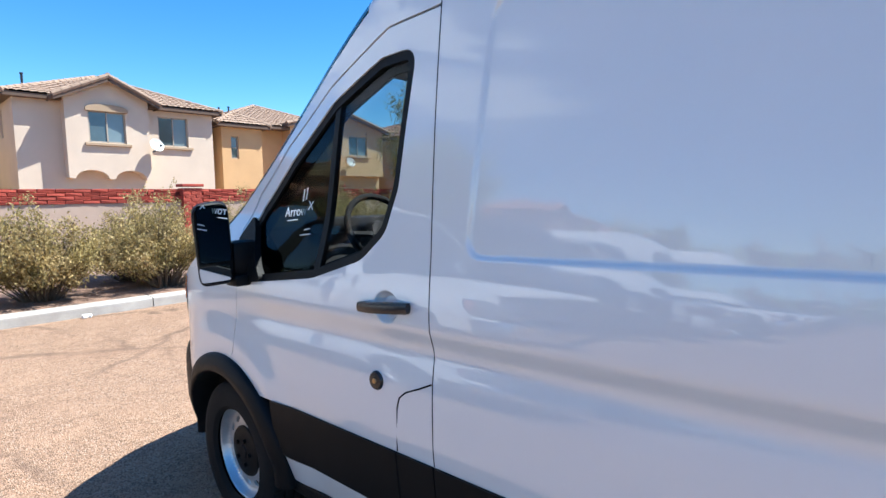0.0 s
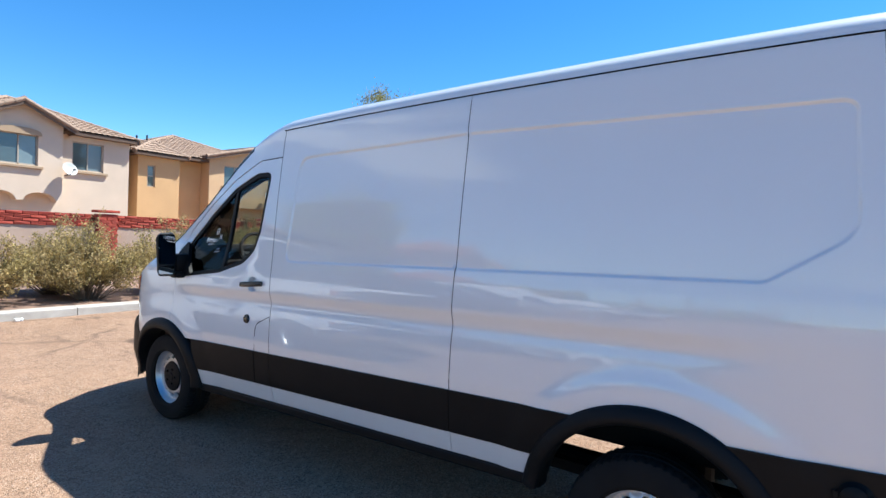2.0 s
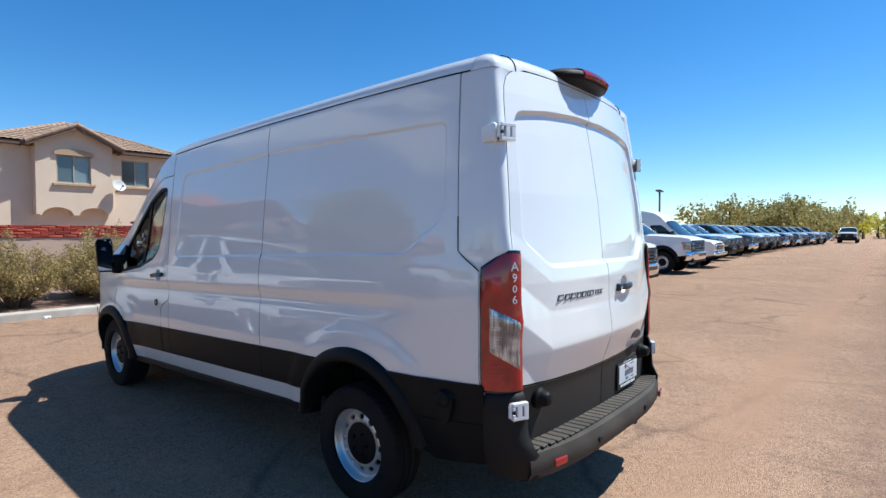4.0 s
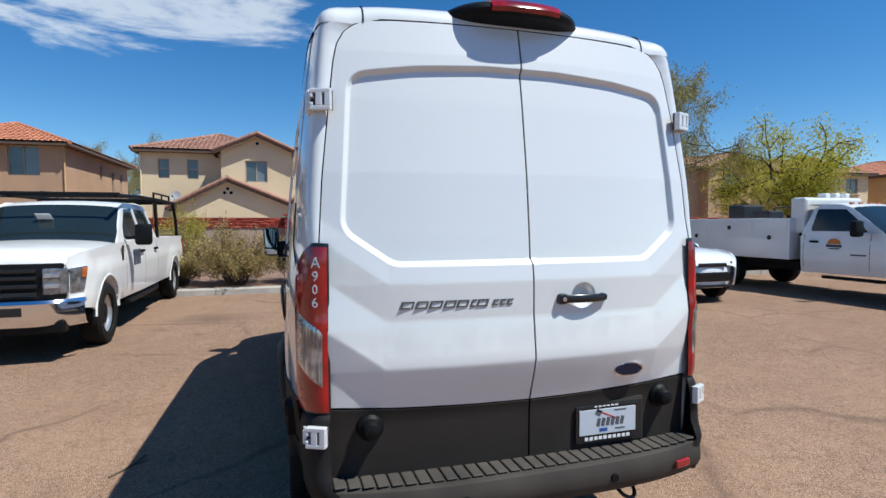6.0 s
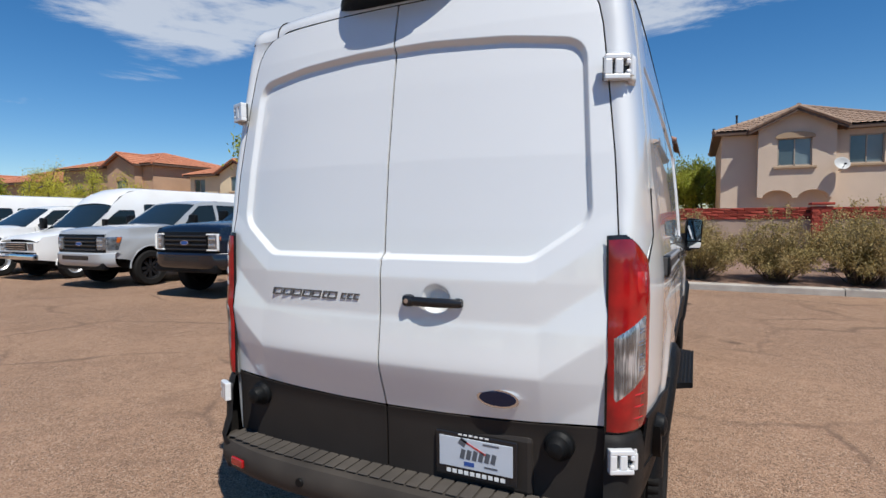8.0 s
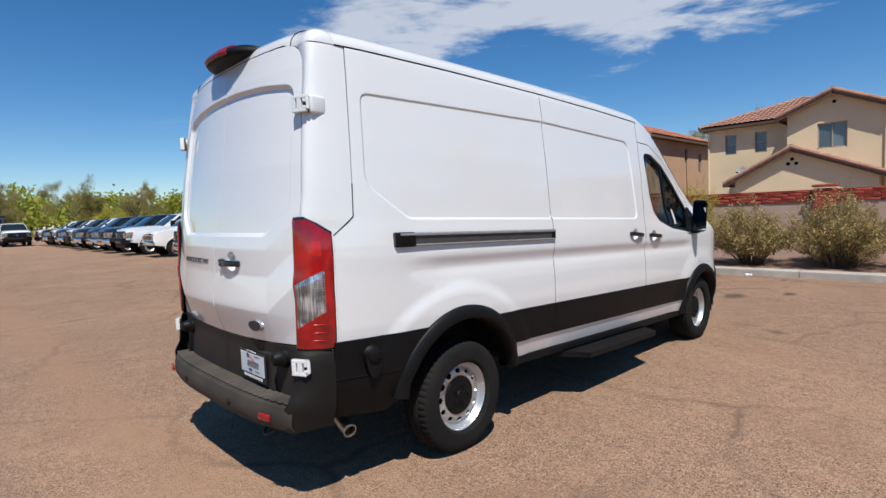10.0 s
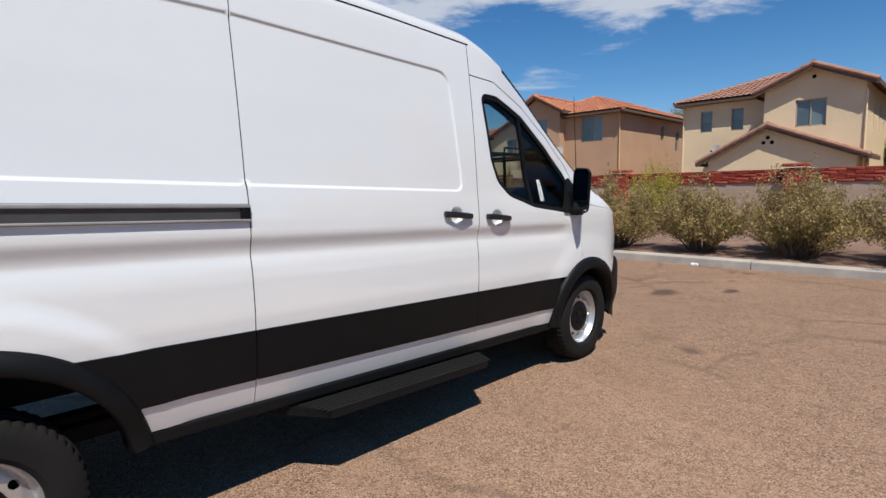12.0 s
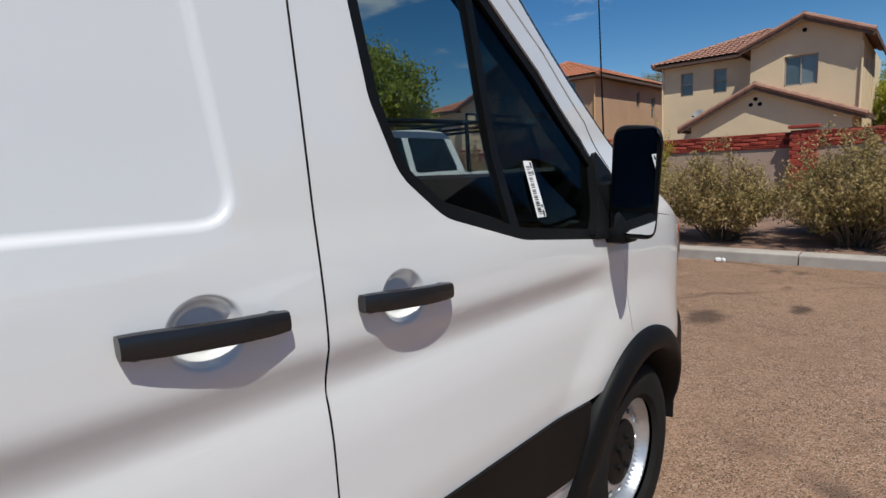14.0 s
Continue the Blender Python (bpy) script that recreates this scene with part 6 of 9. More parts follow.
STUCCO_PINK = stucco("stucco_pink", (0.6463, 0.5125, 0.397))
STUCCO_ORANGE = stucco("stucco_orange", (0.6185, 0.3785, 0.1847))
STUCCO_CREAM = stucco("stucco_cream", (0.768, 0.6093, 0.3993))
STUCCO_SAND = stucco("stucco_sand", (0.615, 0.405, 0.230))
STUCCO_TAN = stucco("stucco_tan", (0.4893, 0.3093, 0.1939))
TRIM = material("stucco_trim", (0.4004, 0.2849, 0.1848), 0.9, vary=0.1, scale=2)
FASCIA = material("fascia_board", (0.1232, 0.077, 0.0539), 0.8, vary=0.2, scale=3)
TILE_TAN = material("tile_tan", (0.3357, 0.2309, 0.1637), 0.85, second=(0.2518, 0.1679, 0.1175), scale=2.5, grain=0.12, grain_scale=9)
TILE_BROWN = material("tile_brown", (0.376, 0.2022, 0.141), 0.85, second=(0.2726, 0.141, 0.09871), scale=2.5, grain=0.15, grain_scale=9)
TILE_RED = material("tile_terracotta", (0.4888, 0.2022, 0.1081), 0.85, second=(0.376, 0.141, 0.0752), scale=2.5, grain=0.15, grain_scale=9)
FRAME_TAN = material("window_frame", (0.385, 0.3234, 0.2618), 0.6, vary=0.1)
BLIND = material("window_blind", (0.18, 0.225, 0.24), 0.12, second=(0.13, 0.175, 0.19), scale=0.8, spec=0.8)
DISH_GREY = material("dish_grey", (0.4235, 0.4235, 0.4158), 0.5, vary=0.1)


TILE_STEPS = [5, 0.26, 0.36]


def tiles(name, origin, u_dir, v_dir, poly, mat, parent, wave=0.045):
    """A tiled slope: rounded ridges run up the slope, each course steps over the one below. poly is (u, v), eaves at v = 0."""
    origin, u_dir, v_dir = Vector(origin), Vector(u_dir).normalized(), Vector(v_dir).normalized()
    n_dir = u_dir.cross(v_dir)
    if n_dir.z < 0:
        n_dir = -n_dir
    us = [p[0] for p in poly]
    u0, u1 = min(us), max(us)
    def span(u):
        vs = []
        for (a, b), (c, d) in zip(poly, poly[1:] + poly[:1]):
            if abs(c - a) > 1e-9 and min(a, c) - 1e-9 <= u <= max(a, c) + 1e-9:
                vs.append(b + (d - b) * (u - a) / (c - a))
        return (min(vs), max(vs)) if vs else (0, 0)
    steps, pitch, course = TILE_STEPS
    cols = max(2, int((u1 - u0) / pitch)) * steps
    verts, faces = [], []
    v_top = max(p[1] for p in poly)
    rows = int(math.ceil(v_top / course))
    line = []
    for i in range(cols + 1):
        u = u0 + (u1 - u0) * i / cols
        lo, hi = span(min(max(u, u0 + 1e-6), u1 - 1e-6))
        h = wave * abs(math.sin(math.pi * (u - u0) / pitch)) ** 0.8
        col = []
        for k in range(rows):
            for v, lift in ((k * course, 0.035), ((k + 1) * course, 0.0)):
                vv = min(max(v, lo), hi)
                p = origin + u_dir * u + v_dir * vv + n_dir * (h + lift)
                col.append(len(verts))
                verts.append(tuple(p))
        line.append(col)
    for a, b in zip(line, line[1:]):
        for k in range(len(a) - 1):
            if (Vector(verts[a[k]]) - Vector(verts[a[k + 1]])).length > 1e-4 or (Vector(verts[b[k]]) - Vector(verts[b[k + 1]])).length > 1e-4:
                faces.append((a[k], b[k], b[k + 1], a[k + 1]))
    return mesh_object(name, verts, faces, mat, parent)


def ridge_caps(parent, a, b, mat, r=0.11):
    a, b = Vector(a), Vector(b)
    n = max(1, int((b - a).length / 0.38))
    bm = bmesh.new()
    for k in range(n):
        p, q = a + (b - a) * k / n, a + (b - a) * (k + 1.12) / n
        rod(bm, p, q, r * 1.08, r * 0.88, 8)
    part("ridge_tiles", bm, mat, parent)


def wall_panel(parent, mat, outline, frame_of, openings=(), thick=0.25):
    """A wall with openings: outline and openings in (u, z); frame_of gives origin, u axis and outward normal."""
    o, u, n = (Vector(v) for v in frame_of)
    def surf(p):
        p = np.asarray(p, float)
        return np.array(o)[None] + p[:, :1] * np.array(u)[None] + np.c_[np.zeros(len(p)), np.zeros(len(p)), p[:, 1]]
    flip = u.cross(Vector((0, 0, 1))).dot(n) < 0
    return sheet("wall", outline, surf, mat, parent, holes=[[(a, c), (b, c), (b, d), (a, d)] for a, b, c, d in openings], step=3.0, shear=False, flip=flip, thick=thick)


def window(parent, frame_of, a, b, c, d, panes=2, sill=True, inset=0.10, vertical=True):
    o, u, n = (Vector(v) for v in frame_of)
    def at(uu, z, out):
        return o + u * uu + Vector((0, 0, z)) + n * out
    bm = bmesh.new()
    bars = [(a + 0.03, (c + d) / 2, 0.06, d - c), (b - 0.03, (c + d) / 2, 0.06, d - c), ((a + b) / 2, c + 0.03, b - a, 0.06), ((a + b) / 2, d - 0.03, b - a, 0.06)]
    if panes == 2:
        bars.append(((a + b) / 2, (c + d) / 2, 0.05, d - c) if vertical else ((a + b) / 2, (c + d) / 2, b - a, 0.05))
    t = Matrix((u, n, Vector((0, 0, 1)))).transposed().to_4x4()
    for cu, cz, su, sz in bars:
        box(bm, at(cu, cz, -inset), (su, 0.06, sz), 0, t)
    w = part("window", bm, FRAME_TAN, parent)
    halves = [(a, (a + b) / 2, c, d), ((a + b) / 2, b, c, d)] if panes == 2 and vertical else ([(a, b, c, (c + d) / 2), (a, b, (c + d) / 2, d)] if panes == 2 else [(a, b, c, d)])
    for k, (p, q, r, s) in enumerate(halves):
        bm = bmesh.new()
        box(bm, at((p + q) / 2, (r + s) / 2, -inset - 0.02 - 0.01 * k), (q - p, 0.012, s - r), 0, t)
        part("pane", bm, HOUSE_GLASS if k == 0 else BLIND, w)
    if sill:
        bm = bmesh.new()
        box(bm, at((a + b) / 2, c - 0.08, 0.04), (b - a + 0.36, 0.14, 0.13), 0.02, t)
        part("sill", bm, TRIM, w)
    return w


def gable_roof(parent, mat, x0, x1, peak_x, y0, y1, z_l, z_r, z_peak, over=0.35):
    """Ridge runs away from the street at peak_x; eaves at x0 and x1."""
    for x, z in ((x0, z_l), (x1, z_r)):
        v = Vector((peak_x - x, 0, z_peak - z))
        length = v.length
        tiles("roof", (x, y0 - over, z), (0, 1, 0), v, [(0, 0), (y1 - y0 + over, 0), (y1 - y0 + over, length), (0, length)], mat, parent)
        ridge_caps(parent, (x, y0 - over, z + 0.03), (peak_x, y0 - over, z_peak + 0.03), mat)
        bm = bmesh.new()
        a, b = Vector((x, y0 - over - 0.02, z - 0.10)), Vector((peak_x, y0 - over - 0.02, z_peak - 0.10))
        mid = (a + b) / 2
        ang = math.atan2(b.z - a.z, b.x - a.x)
        box(bm, mid, ((b - a).length, 0.05, 0.18), 0, Matrix.Rotation(-ang, 4, "Y"))
        part("barge_board", bm, FASCIA, parent)
        bm = bmesh.new()
        box(bm, (x, (y0 + y1) / 2 - over / 2, z - 0.06), (0.06, y1 - y0 + over, 0.16))
        part("fascia", bm, FASCIA, parent)
    ridge_caps(parent, (peak_x, y0 - over, z_peak + 0.05), (peak_x, y1, z_peak + 0.05), mat)


def hip_roof(parent, mat, x0, x1, y0, y1, z, rise, over=0.4):
    """Four slopes over a rectangle, ridge along the longer side."""
    x0, x1, y0, y1 = x0 - over, x1 + over, y0 - over, y1 + over
    w, d = x1 - x0, y1 - y0
    h = min(w, d) / 2
    top = z + rise
    s = math.hypot(h, rise)
    if w >= d:
        r0, r1 = (x0 + h, y0 + h, top), (x1 - h, y0 + h, top)
        front = [(0, 0), (w, 0), (w - h, s), (h, s)]
        side = [(0, 0), (d, 0), (d / 2, s)]
    else:
        r0, r1 = (x0 + h, y0 + h, top), (x0 + h, y1 - h, top)
        front = [(0, 0), (w, 0), (w / 2, s)]
        side = [(0, 0), (d, 0), (d - h, s), (h, s)]
    tiles("roof", (x0, y0, z), (1, 0, 0), (0, h, rise), front, mat, parent)
    tiles("roof", (x0, y1, z), (1, 0, 0), (0, -h, rise), front, mat, parent)
    tiles("roof", (x0, y0, z), (0, 1, 0), (h, 0, rise), side, mat, parent)
    tiles("roof", (x1, y0, z), (0, 1, 0), (-h, 0, rise), side, mat, parent)
    ridge_caps(parent, r0, r1, mat)
    for a in ((x0, y0, z), (x1, y0, z), (x0, y1, z), (x1, y1, z)):
        b = min((r0, r1), key=lambda r: (Vector(r) - Vector(a)).length)
        ridge_caps(parent, a, b, mat)
    bm = bmesh.new()
    box(bm, ((x0 + x1) / 2, (y0 + y1) / 2, z - 0.09), (w - 0.04, d - 0.04, 0.16))
    part("fascia", bm, FASCIA, parent)


def block(parent, mat, x0, x1, y0, y1, z0, z1, front=(), left=(), right=(), sill=True, gable=None, vertical=True):
    """Four walls with windows in the front (u = x) and the side walls (u = y)."""
    for tag, frame_of, lo, hi, wins in (
        ("f", ((0, y0, 0), (1, 0, 0), (0, -1, 0)), x0, x1, front),
        ("l", ((x0, 0, 0), (0, 1, 0), (-1, 0, 0)), y0 + 0.252, y1 - 0.252, left),
        ("r", ((x1, 0, 0), (0, 1, 0), (1, 0, 0)), y0 + 0.252, y1 - 0.252, right),
        ("b", ((0, y1, 0), (1, 0, 0), (0, 1, 0)), x0, x1, ()),
    ):
        outline = [(lo, z0), (hi, z0), (hi, z1), (lo, z1)]
        if tag == "f" and gable:
            outline = [(lo, z0), (hi, z0), (hi, gable[2]), (gable[0], gable[3]), (lo, gable[1])]
        wall_panel(parent, mat, outline, frame_of, [w[:4] for w in wins])
        for w in wins:
            window(parent, frame_of, *w[:4], sill=sill and tag == "f", vertical=vertical if tag == "f" else False)


def dish(at, facing=200):
    ob = thing("satellite_dish", at, "grey satellite dish on an arm fixed to a house wall", "satellite dish", "satellite dishes", facing)
    bm = bmesh.new()
    m = Matrix.Translation((0, 0.28, 0.1)) @ Matrix.Rotation(radians(90), 4, "Z") @ Matrix.Rotation(radians(-25), 4, "Y")
    lathe(bm, [(0.0, 0.0), (0.15, 0.012), (0.30, 0.05), (0.40, 0.085), (0.41, 0.085), (0.30, 0.035), (0.0, -0.02)], m, 24)
    part("bowl", bm, DISH_GREY, ob, smooth=True)
    bm = bmesh.new()
    tube(bm, [(0, -0.15, -0.25), (0, 0.10, -0.25), (0, 0.28, 0.08)], 0.03)
    part("mount", bm, DARK_METAL, ob)
    bm = bmesh.new()
    rod(bm, (0, 0.3, -0.25), (0, 0.75, 0.05), 0.02)
    box(bm, (0, 0.77, 0.07), (0.10, 0.14, 0.10), 0.02)
    part("feed_arm", bm, DARK_METAL, ob)
    ob.scale = (0.78, 0.78, 0.78)


def vent_pipes(parent, spots):
    for x, y, z in spots:
        bm = bmesh.new()
        rod(bm, (x, y, z - 0.3), (x, y, z + 0.10), 0.05)
        rod(bm, (x, y, z + 0.10), (x, y, z + 0.15), 0.07)
        part("vent_pipe", bm, DARK_METAL, parent)


# Pink house with a gabled bay over two arches.
h = thing("house", (0, 0, 0), "two-storey pinkish stucco house with tan tiled roof behind the wall", "house")
block(h, STUCCO_PINK, 2.20, 10.17, 28.6, 38.5, 0, 5.75, front=[(7.60, 8.97, 4.0, 5.37)], left=[(31, 31.6, 4.2, 5.4), (33, 33.4, 3.6, 5.0), (34.2, 34.6, 3.6, 5.0), (36, 36.5, 3.0, 4.4)])
frame_of = ((0, 28.0, 0), (1, 0, 0), (0, -1, 0))
arch_poly = [(3.80, 2.45)]
for cx in (4.65, 6.15):
    arch_poly += [(cx + 0.62 * math.cos(a), 2.40 + 0.38 * math.sin(a)) for a in np.linspace(math.pi, 0, 14)]
arch_poly += [(7.0, 2.45), (7.0, 5.90), (5.40, 6.62), (3.80, 5.90)]
wall_panel(h, STUCCO_PINK, arch_poly, frame_of, [(4.62, 6.05, 3.95, 5.30)], thick=0.6)
window(h, frame_of, 4.62, 6.05, 3.95, 5.30)
bm = bmesh.new()
arch_top = [(4.62 - 0.10, 5.28), (4.62 - 0.10, 5.38)] + [(5.335 + 0.82 * math.cos(a), 5.38 + 0.20 * math.sin(a)) for a in np.linspace(math.pi, 0, 10)] + [(6.15, 5.28)]
prism(bm, arch_top, 27.90, 28.02, lambda u, v, d: Vector((u, d, v)))
part("window_arch", bm, TRIM, h)
gable_roof(h, TILE_TAN, 3.35, 7.45, 5.40, 28.0, 32.0, 5.72, 5.72, 6.72)
hip_roof(h, TILE_TAN, 2.20, 10.17, 28.6, 38.5, 5.80, 1.75)
vent_pipes(h, [(3.0, 31, 6.9), (1.9, 32, 6.4)])
dish((7.12, 27.9, 3.85), 190)

# Orange house with stepped front.
h = thing("house", (0, 0, 0), "two-storey orange stucco house with brown barrel-tile roof", "house")
block(h, STUCCO_ORANGE, 11.05, 13.35, 29.5, 40, 0, 5.45, front=[(11.55, 11.98, 3.62, 4.80)], sill=False, vertical=False)
block(h, STUCCO_ORANGE, 13.36, 15.3, 30.6, 40, 0, 5.6)
block(h, STUCCO_SAND, 15.31, 22.4, 30.15, 40, 0, 2.83)
block(h, STUCCO_SAND, 15.31, 22.4, 29.7, 40, 2.83, 5.65, front=[(16.30, 17.85, 4.15, 5.40), (19.55, 21.05, 4.15, 5.40)], gable=(18.9, 5.9, 5.9, 6.7))
bm = bmesh.new()
box(bm, (18.85, 29.93, 2.83), (7.08, 0.44, 0.06))
part("soffit", bm, STUCCO_SAND, h)
hip_roof(h, TILE_TAN, 11.05, 20.6, 30.2, 40, 5.6, 1.9, 0.5)
hip_roof(h, TILE_TAN, 11.05, 13.35, 29.5, 33, 5.45, 0.75, 0.4)
gable_roof(h, TILE_TAN, 14.9, 22.8, 18.9, 29.7, 34, 5.75, 5.75, 6.85)
vent_pipes(h, [(12.6, 33, 6.7), (13.2, 33, 6.8)])
dish((19.4, 29.6, 3.6), 180)

# Cream house: gable, low gabled wing, side wing with two small windows.
h = thing("house", (0, 0, 0), "two-storey cream stucco house with brown barrel-tile roof and low gabled wing", "house")
block(h, STUCCO_CREAM, -4.22, -0.40, 29.0, 40, 0, 5.70, front=[(-2.96, -1.77, 3.93, 5.14)], right=[(31.5, 31.8, 3.8, 5.0), (33.5, 33.8, 3.8, 5.0), (35.0, 35.4, 3.2, 4.4)], gable=(-2.29, 5.72, 5.72, 6.50), sill=False)
block(h, STUCCO_CREAM, -8.62, -4.23, 31.0, 40, 0, 5.85, front=[(-7.77, -7.18, 4.22, 5.33), (-6.24, -5.65, 4.20, 5.33)], sill=False, vertical=False)
block(h, STUCCO_CREAM, -6.4, -0.5, 28.3, 31.0, 0, 2.55, gable=(-3.83, 2.55, 2.55, 3.90))
gable_roof(h, TILE_BROWN, -4.65, 0.02, -2.29, 29.0, 36, 5.60, 5.60, 6.62)
gable_roof(h, TILE_BROWN, -6.9, -0.02, -3.83, 28.3, 31.0, 2.45, 2.50, 4.05, 0.25)
hip_roof(h, TILE_BROWN, -8.62, -1.0, 31.0, 40, 5.85, 1.55, 0.45)
bm = bmesh.new()
for vx, vz in ((-3.83, 3.50), (-4.00, 3.28), (-3.66, 3.28), (-2.29, 6.10)):
    rod(bm, (vx, 28.28 if vz < 5 else 28.98, vz), (vx, 28.35 if vz < 5 else 29.05, vz), 0.085, segs=12)
part("gable_vents", bm, SEAL, h)
bm = bmesh.new()
rod(bm, (-0.36, 28.95, 0), (-0.36, 28.95, 5.3), 0.045)
part("downpipe", bm, STUCCO_CREAM, h)
bm = bmesh.new()
rod(bm, (-8.66, 30.95, 0), (-8.66, 30.95, 5.7), 0.045)
part("downpipe", bm, STUCCO_CREAM, h)
dish((-6.75, 30.9, 3.1), 160)

# Tan house with a gabled bay and a long side wall.
h = thing("house", (0, 0, 0), "two-storey brown stucco house with bright terracotta tile roof", "house")
block(h, STUCCO_TAN, -16.0, -12.26, 30.5, 43, 0, 5.85, front=[(-14.8, -13.35, 4.2, 5.75)], right=[(36.5, 37.0, 4.4, 5.4), (39, 39.6, 3.8, 5.2), (41, 41.5, 3.8, 5.2)], sill=False)
block(h, STUCCO_TAN, -19.4, -16.01, 29.9, 43, 2.6, 6.2, front=[(-18.35, -16.95, 4.3, 5.85)], gable=(-17.75, 6.25, 6.25, 7.2), sill=False)
block(h, STUCCO_TAN, -19.3, -16.05, 30.6, 42, 0, 2.7)
gable_roof(h, TILE_RED, -20.0, -15.5, -17.75, 29.9, 36, 6.15, 6.15, 7.35)
hip_roof(h, TILE_RED, -19.0, -12.26, 30.5, 43, 5.95, 1.5, 0.5)
bm = bmesh.new()
rod(bm, (-12.2, 30.45, 0), (-12.2, 30.45, 5.7), 0.045)
part("downpipe", bm, STUCCO_ORANGE, h)
dish((-15.9, 29.8, 3.55), 190)


# Houses further along the row.
def row_house(x, y, w, d, stucco_mat, tile_mat, mirror=1, eave=5.7, turn=0.0):
    h = thing("house", (x, y, 0), "two-storey stucco house with tiled roofs further along the row", "house", "houses along the row", turn)
    g = mirror * w * 0.25
    block(h, stucco_mat, -w / 2, w / 2, 0, d, 0, eave, front=[(-g - 0.9 - (0.8 if mirror > 0 else -0.8), -g + 0.5 - (0.8 if mirror > 0 else -0.8), 4.0, 5.3)])
    block(h, stucco_mat, g - 2.0, g + 2.0, -0.8, 1.0, 0, eave, front=[(g - 0.7, g + 0.7, 4.0, 5.3)], gable=(g, eave, eave, eave + 0.9))
    gable_roof(h, tile_mat, g - 2.4, g + 2.4, g, -0.8, 4.0, eave - 0.1, eave - 0.1, eave + 1.05)
    hip_roof(h, tile_mat, -w / 2, w / 2, 0, d, eave, 1.7, 0.5)
    return h


# Their tiles are too far off to need the full count of faces.
TILE_STEPS[:] = [3, 0.34, 0.55]
row_house(29.0, 30.0, 9.0, 10, STUCCO_TAN, TILE_BROWN, 1)
row_house(43.0, 31.0, 10.0, 10, STUCCO_CREAM, TILE_BROWN, -1)
row_house(55.0, 30.0, 9.0, 10, STUCCO_ORANGE, TILE_RED, 1)
row_house(68.0, 30.0, 10.0, 10, STUCCO_TAN, TILE_BROWN, -1)
row_house(-26.0, 36.0, 9.0, 10, STUCCO_CREAM, TILE_RED, 1)
row_house(-38.0, 33.0, 9.0, 10, STUCCO_CREAM, TILE_RED, 1)
row_house(-52.0, 31.0, 14.0, 10, STUCCO_TAN, TILE_RED, 1, eave=6.8)
row_house(-70.0, 31.0, 12.0, 10, STUCCO_TAN, TILE_RED, -1)


# ---- plants ----
def foliage_material(name, a, b, rough=0.7):
    """Leaves that let a part of the light through."""
    m = material(name, a, rough, second=b, scale=2.2, random_tone=0.30)
    nt = m.node_tree
    bs = nt.nodes["Principled BSDF"]
    tr = nt.nodes.new("ShaderNodeBsdfTranslucent")
    mx = nt.nodes.new("ShaderNodeMixShader")
    mx.inputs["Fac"].default_value = 0.38
    nt.links.new(bs.inputs["Base Color"].links[0].from_socket, tr.inputs["Color"])
    nt.links.new(bs.outputs["BSDF"], mx.inputs[1])
    nt.links.new(tr.outputs["BSDF"], mx.inputs[2])
    nt.links.new(mx.outputs["Shader"], nt.nodes["Material Output"].inputs["Surface"])
    return m


SHRUB_LEAF = foliage_material("shrub_leaf", (0.305, 0.246, 0.082), (0.43, 0.31, 0.14))
SHRUB_YELLOW = foliage_material("sapling_leaf", (0.42, 0.39, 0.045), (0.48, 0.41, 0.07))
TWIG = material("dry_twig", (0.154, 0.1116, 0.07315), 0.9, second=(0.0924, 0.06545, 0.0462), scale=6)
BARK = material("bark", (0.0924, 0.07315, 0.05775), 0.95, second=(0.0539, 0.04235, 0.03465), scale=5, bump=0.01, bump_scale=30)
LEAF_OLIVE = foliage_material("leaf_olive", (0.255, 0.235, 0.072), (0.34, 0.28, 0.10))
LEAF_LIME = foliage_material("leaf_lime", (0.47, 0.45, 0.038), (0.52, 0.45, 0.06))
LEAF_GREEN = foliage_material("leaf_green", (0.235, 0.285, 0.030), (0.34, 0.345, 0.046))


def leaf_mesh(name, centres, length, width, rng, mat, parent, droop=0.0):
    """Many single small leaves, each a creased blade of two faces, as one mesh."""
    n = len(centres)
    c = np.asarray(centres)
    d = rng.normal(size=(n, 3))
    d[:, 2] += droop
    d /= np.linalg.norm(d, axis=1, keepdims=True)
    side = np.cross(d, rng.normal(size=(n, 3)))
    side /= np.linalg.norm(side, axis=1, keepdims=True)
    up = np.cross(side, d)
    ln = length * rng.uniform(0.6, 1.3, (n, 1))
    wd = width * rng.uniform(0.7, 1.3, (n, 1))
    v = np.stack([c - d * ln / 2, c + side * wd / 2 + up * wd * 0.15, c + d * ln / 2, c - side * wd / 2 + up * wd * 0.15], 1).reshape(-1, 3)
    k = np.arange(n)[:, None] * 4
    f = np.concatenate([k + [0, 1, 2], k + [0, 2, 3]], 0)
    return mesh_object(name, v.tolist(), f.tolist(), mat, parent)


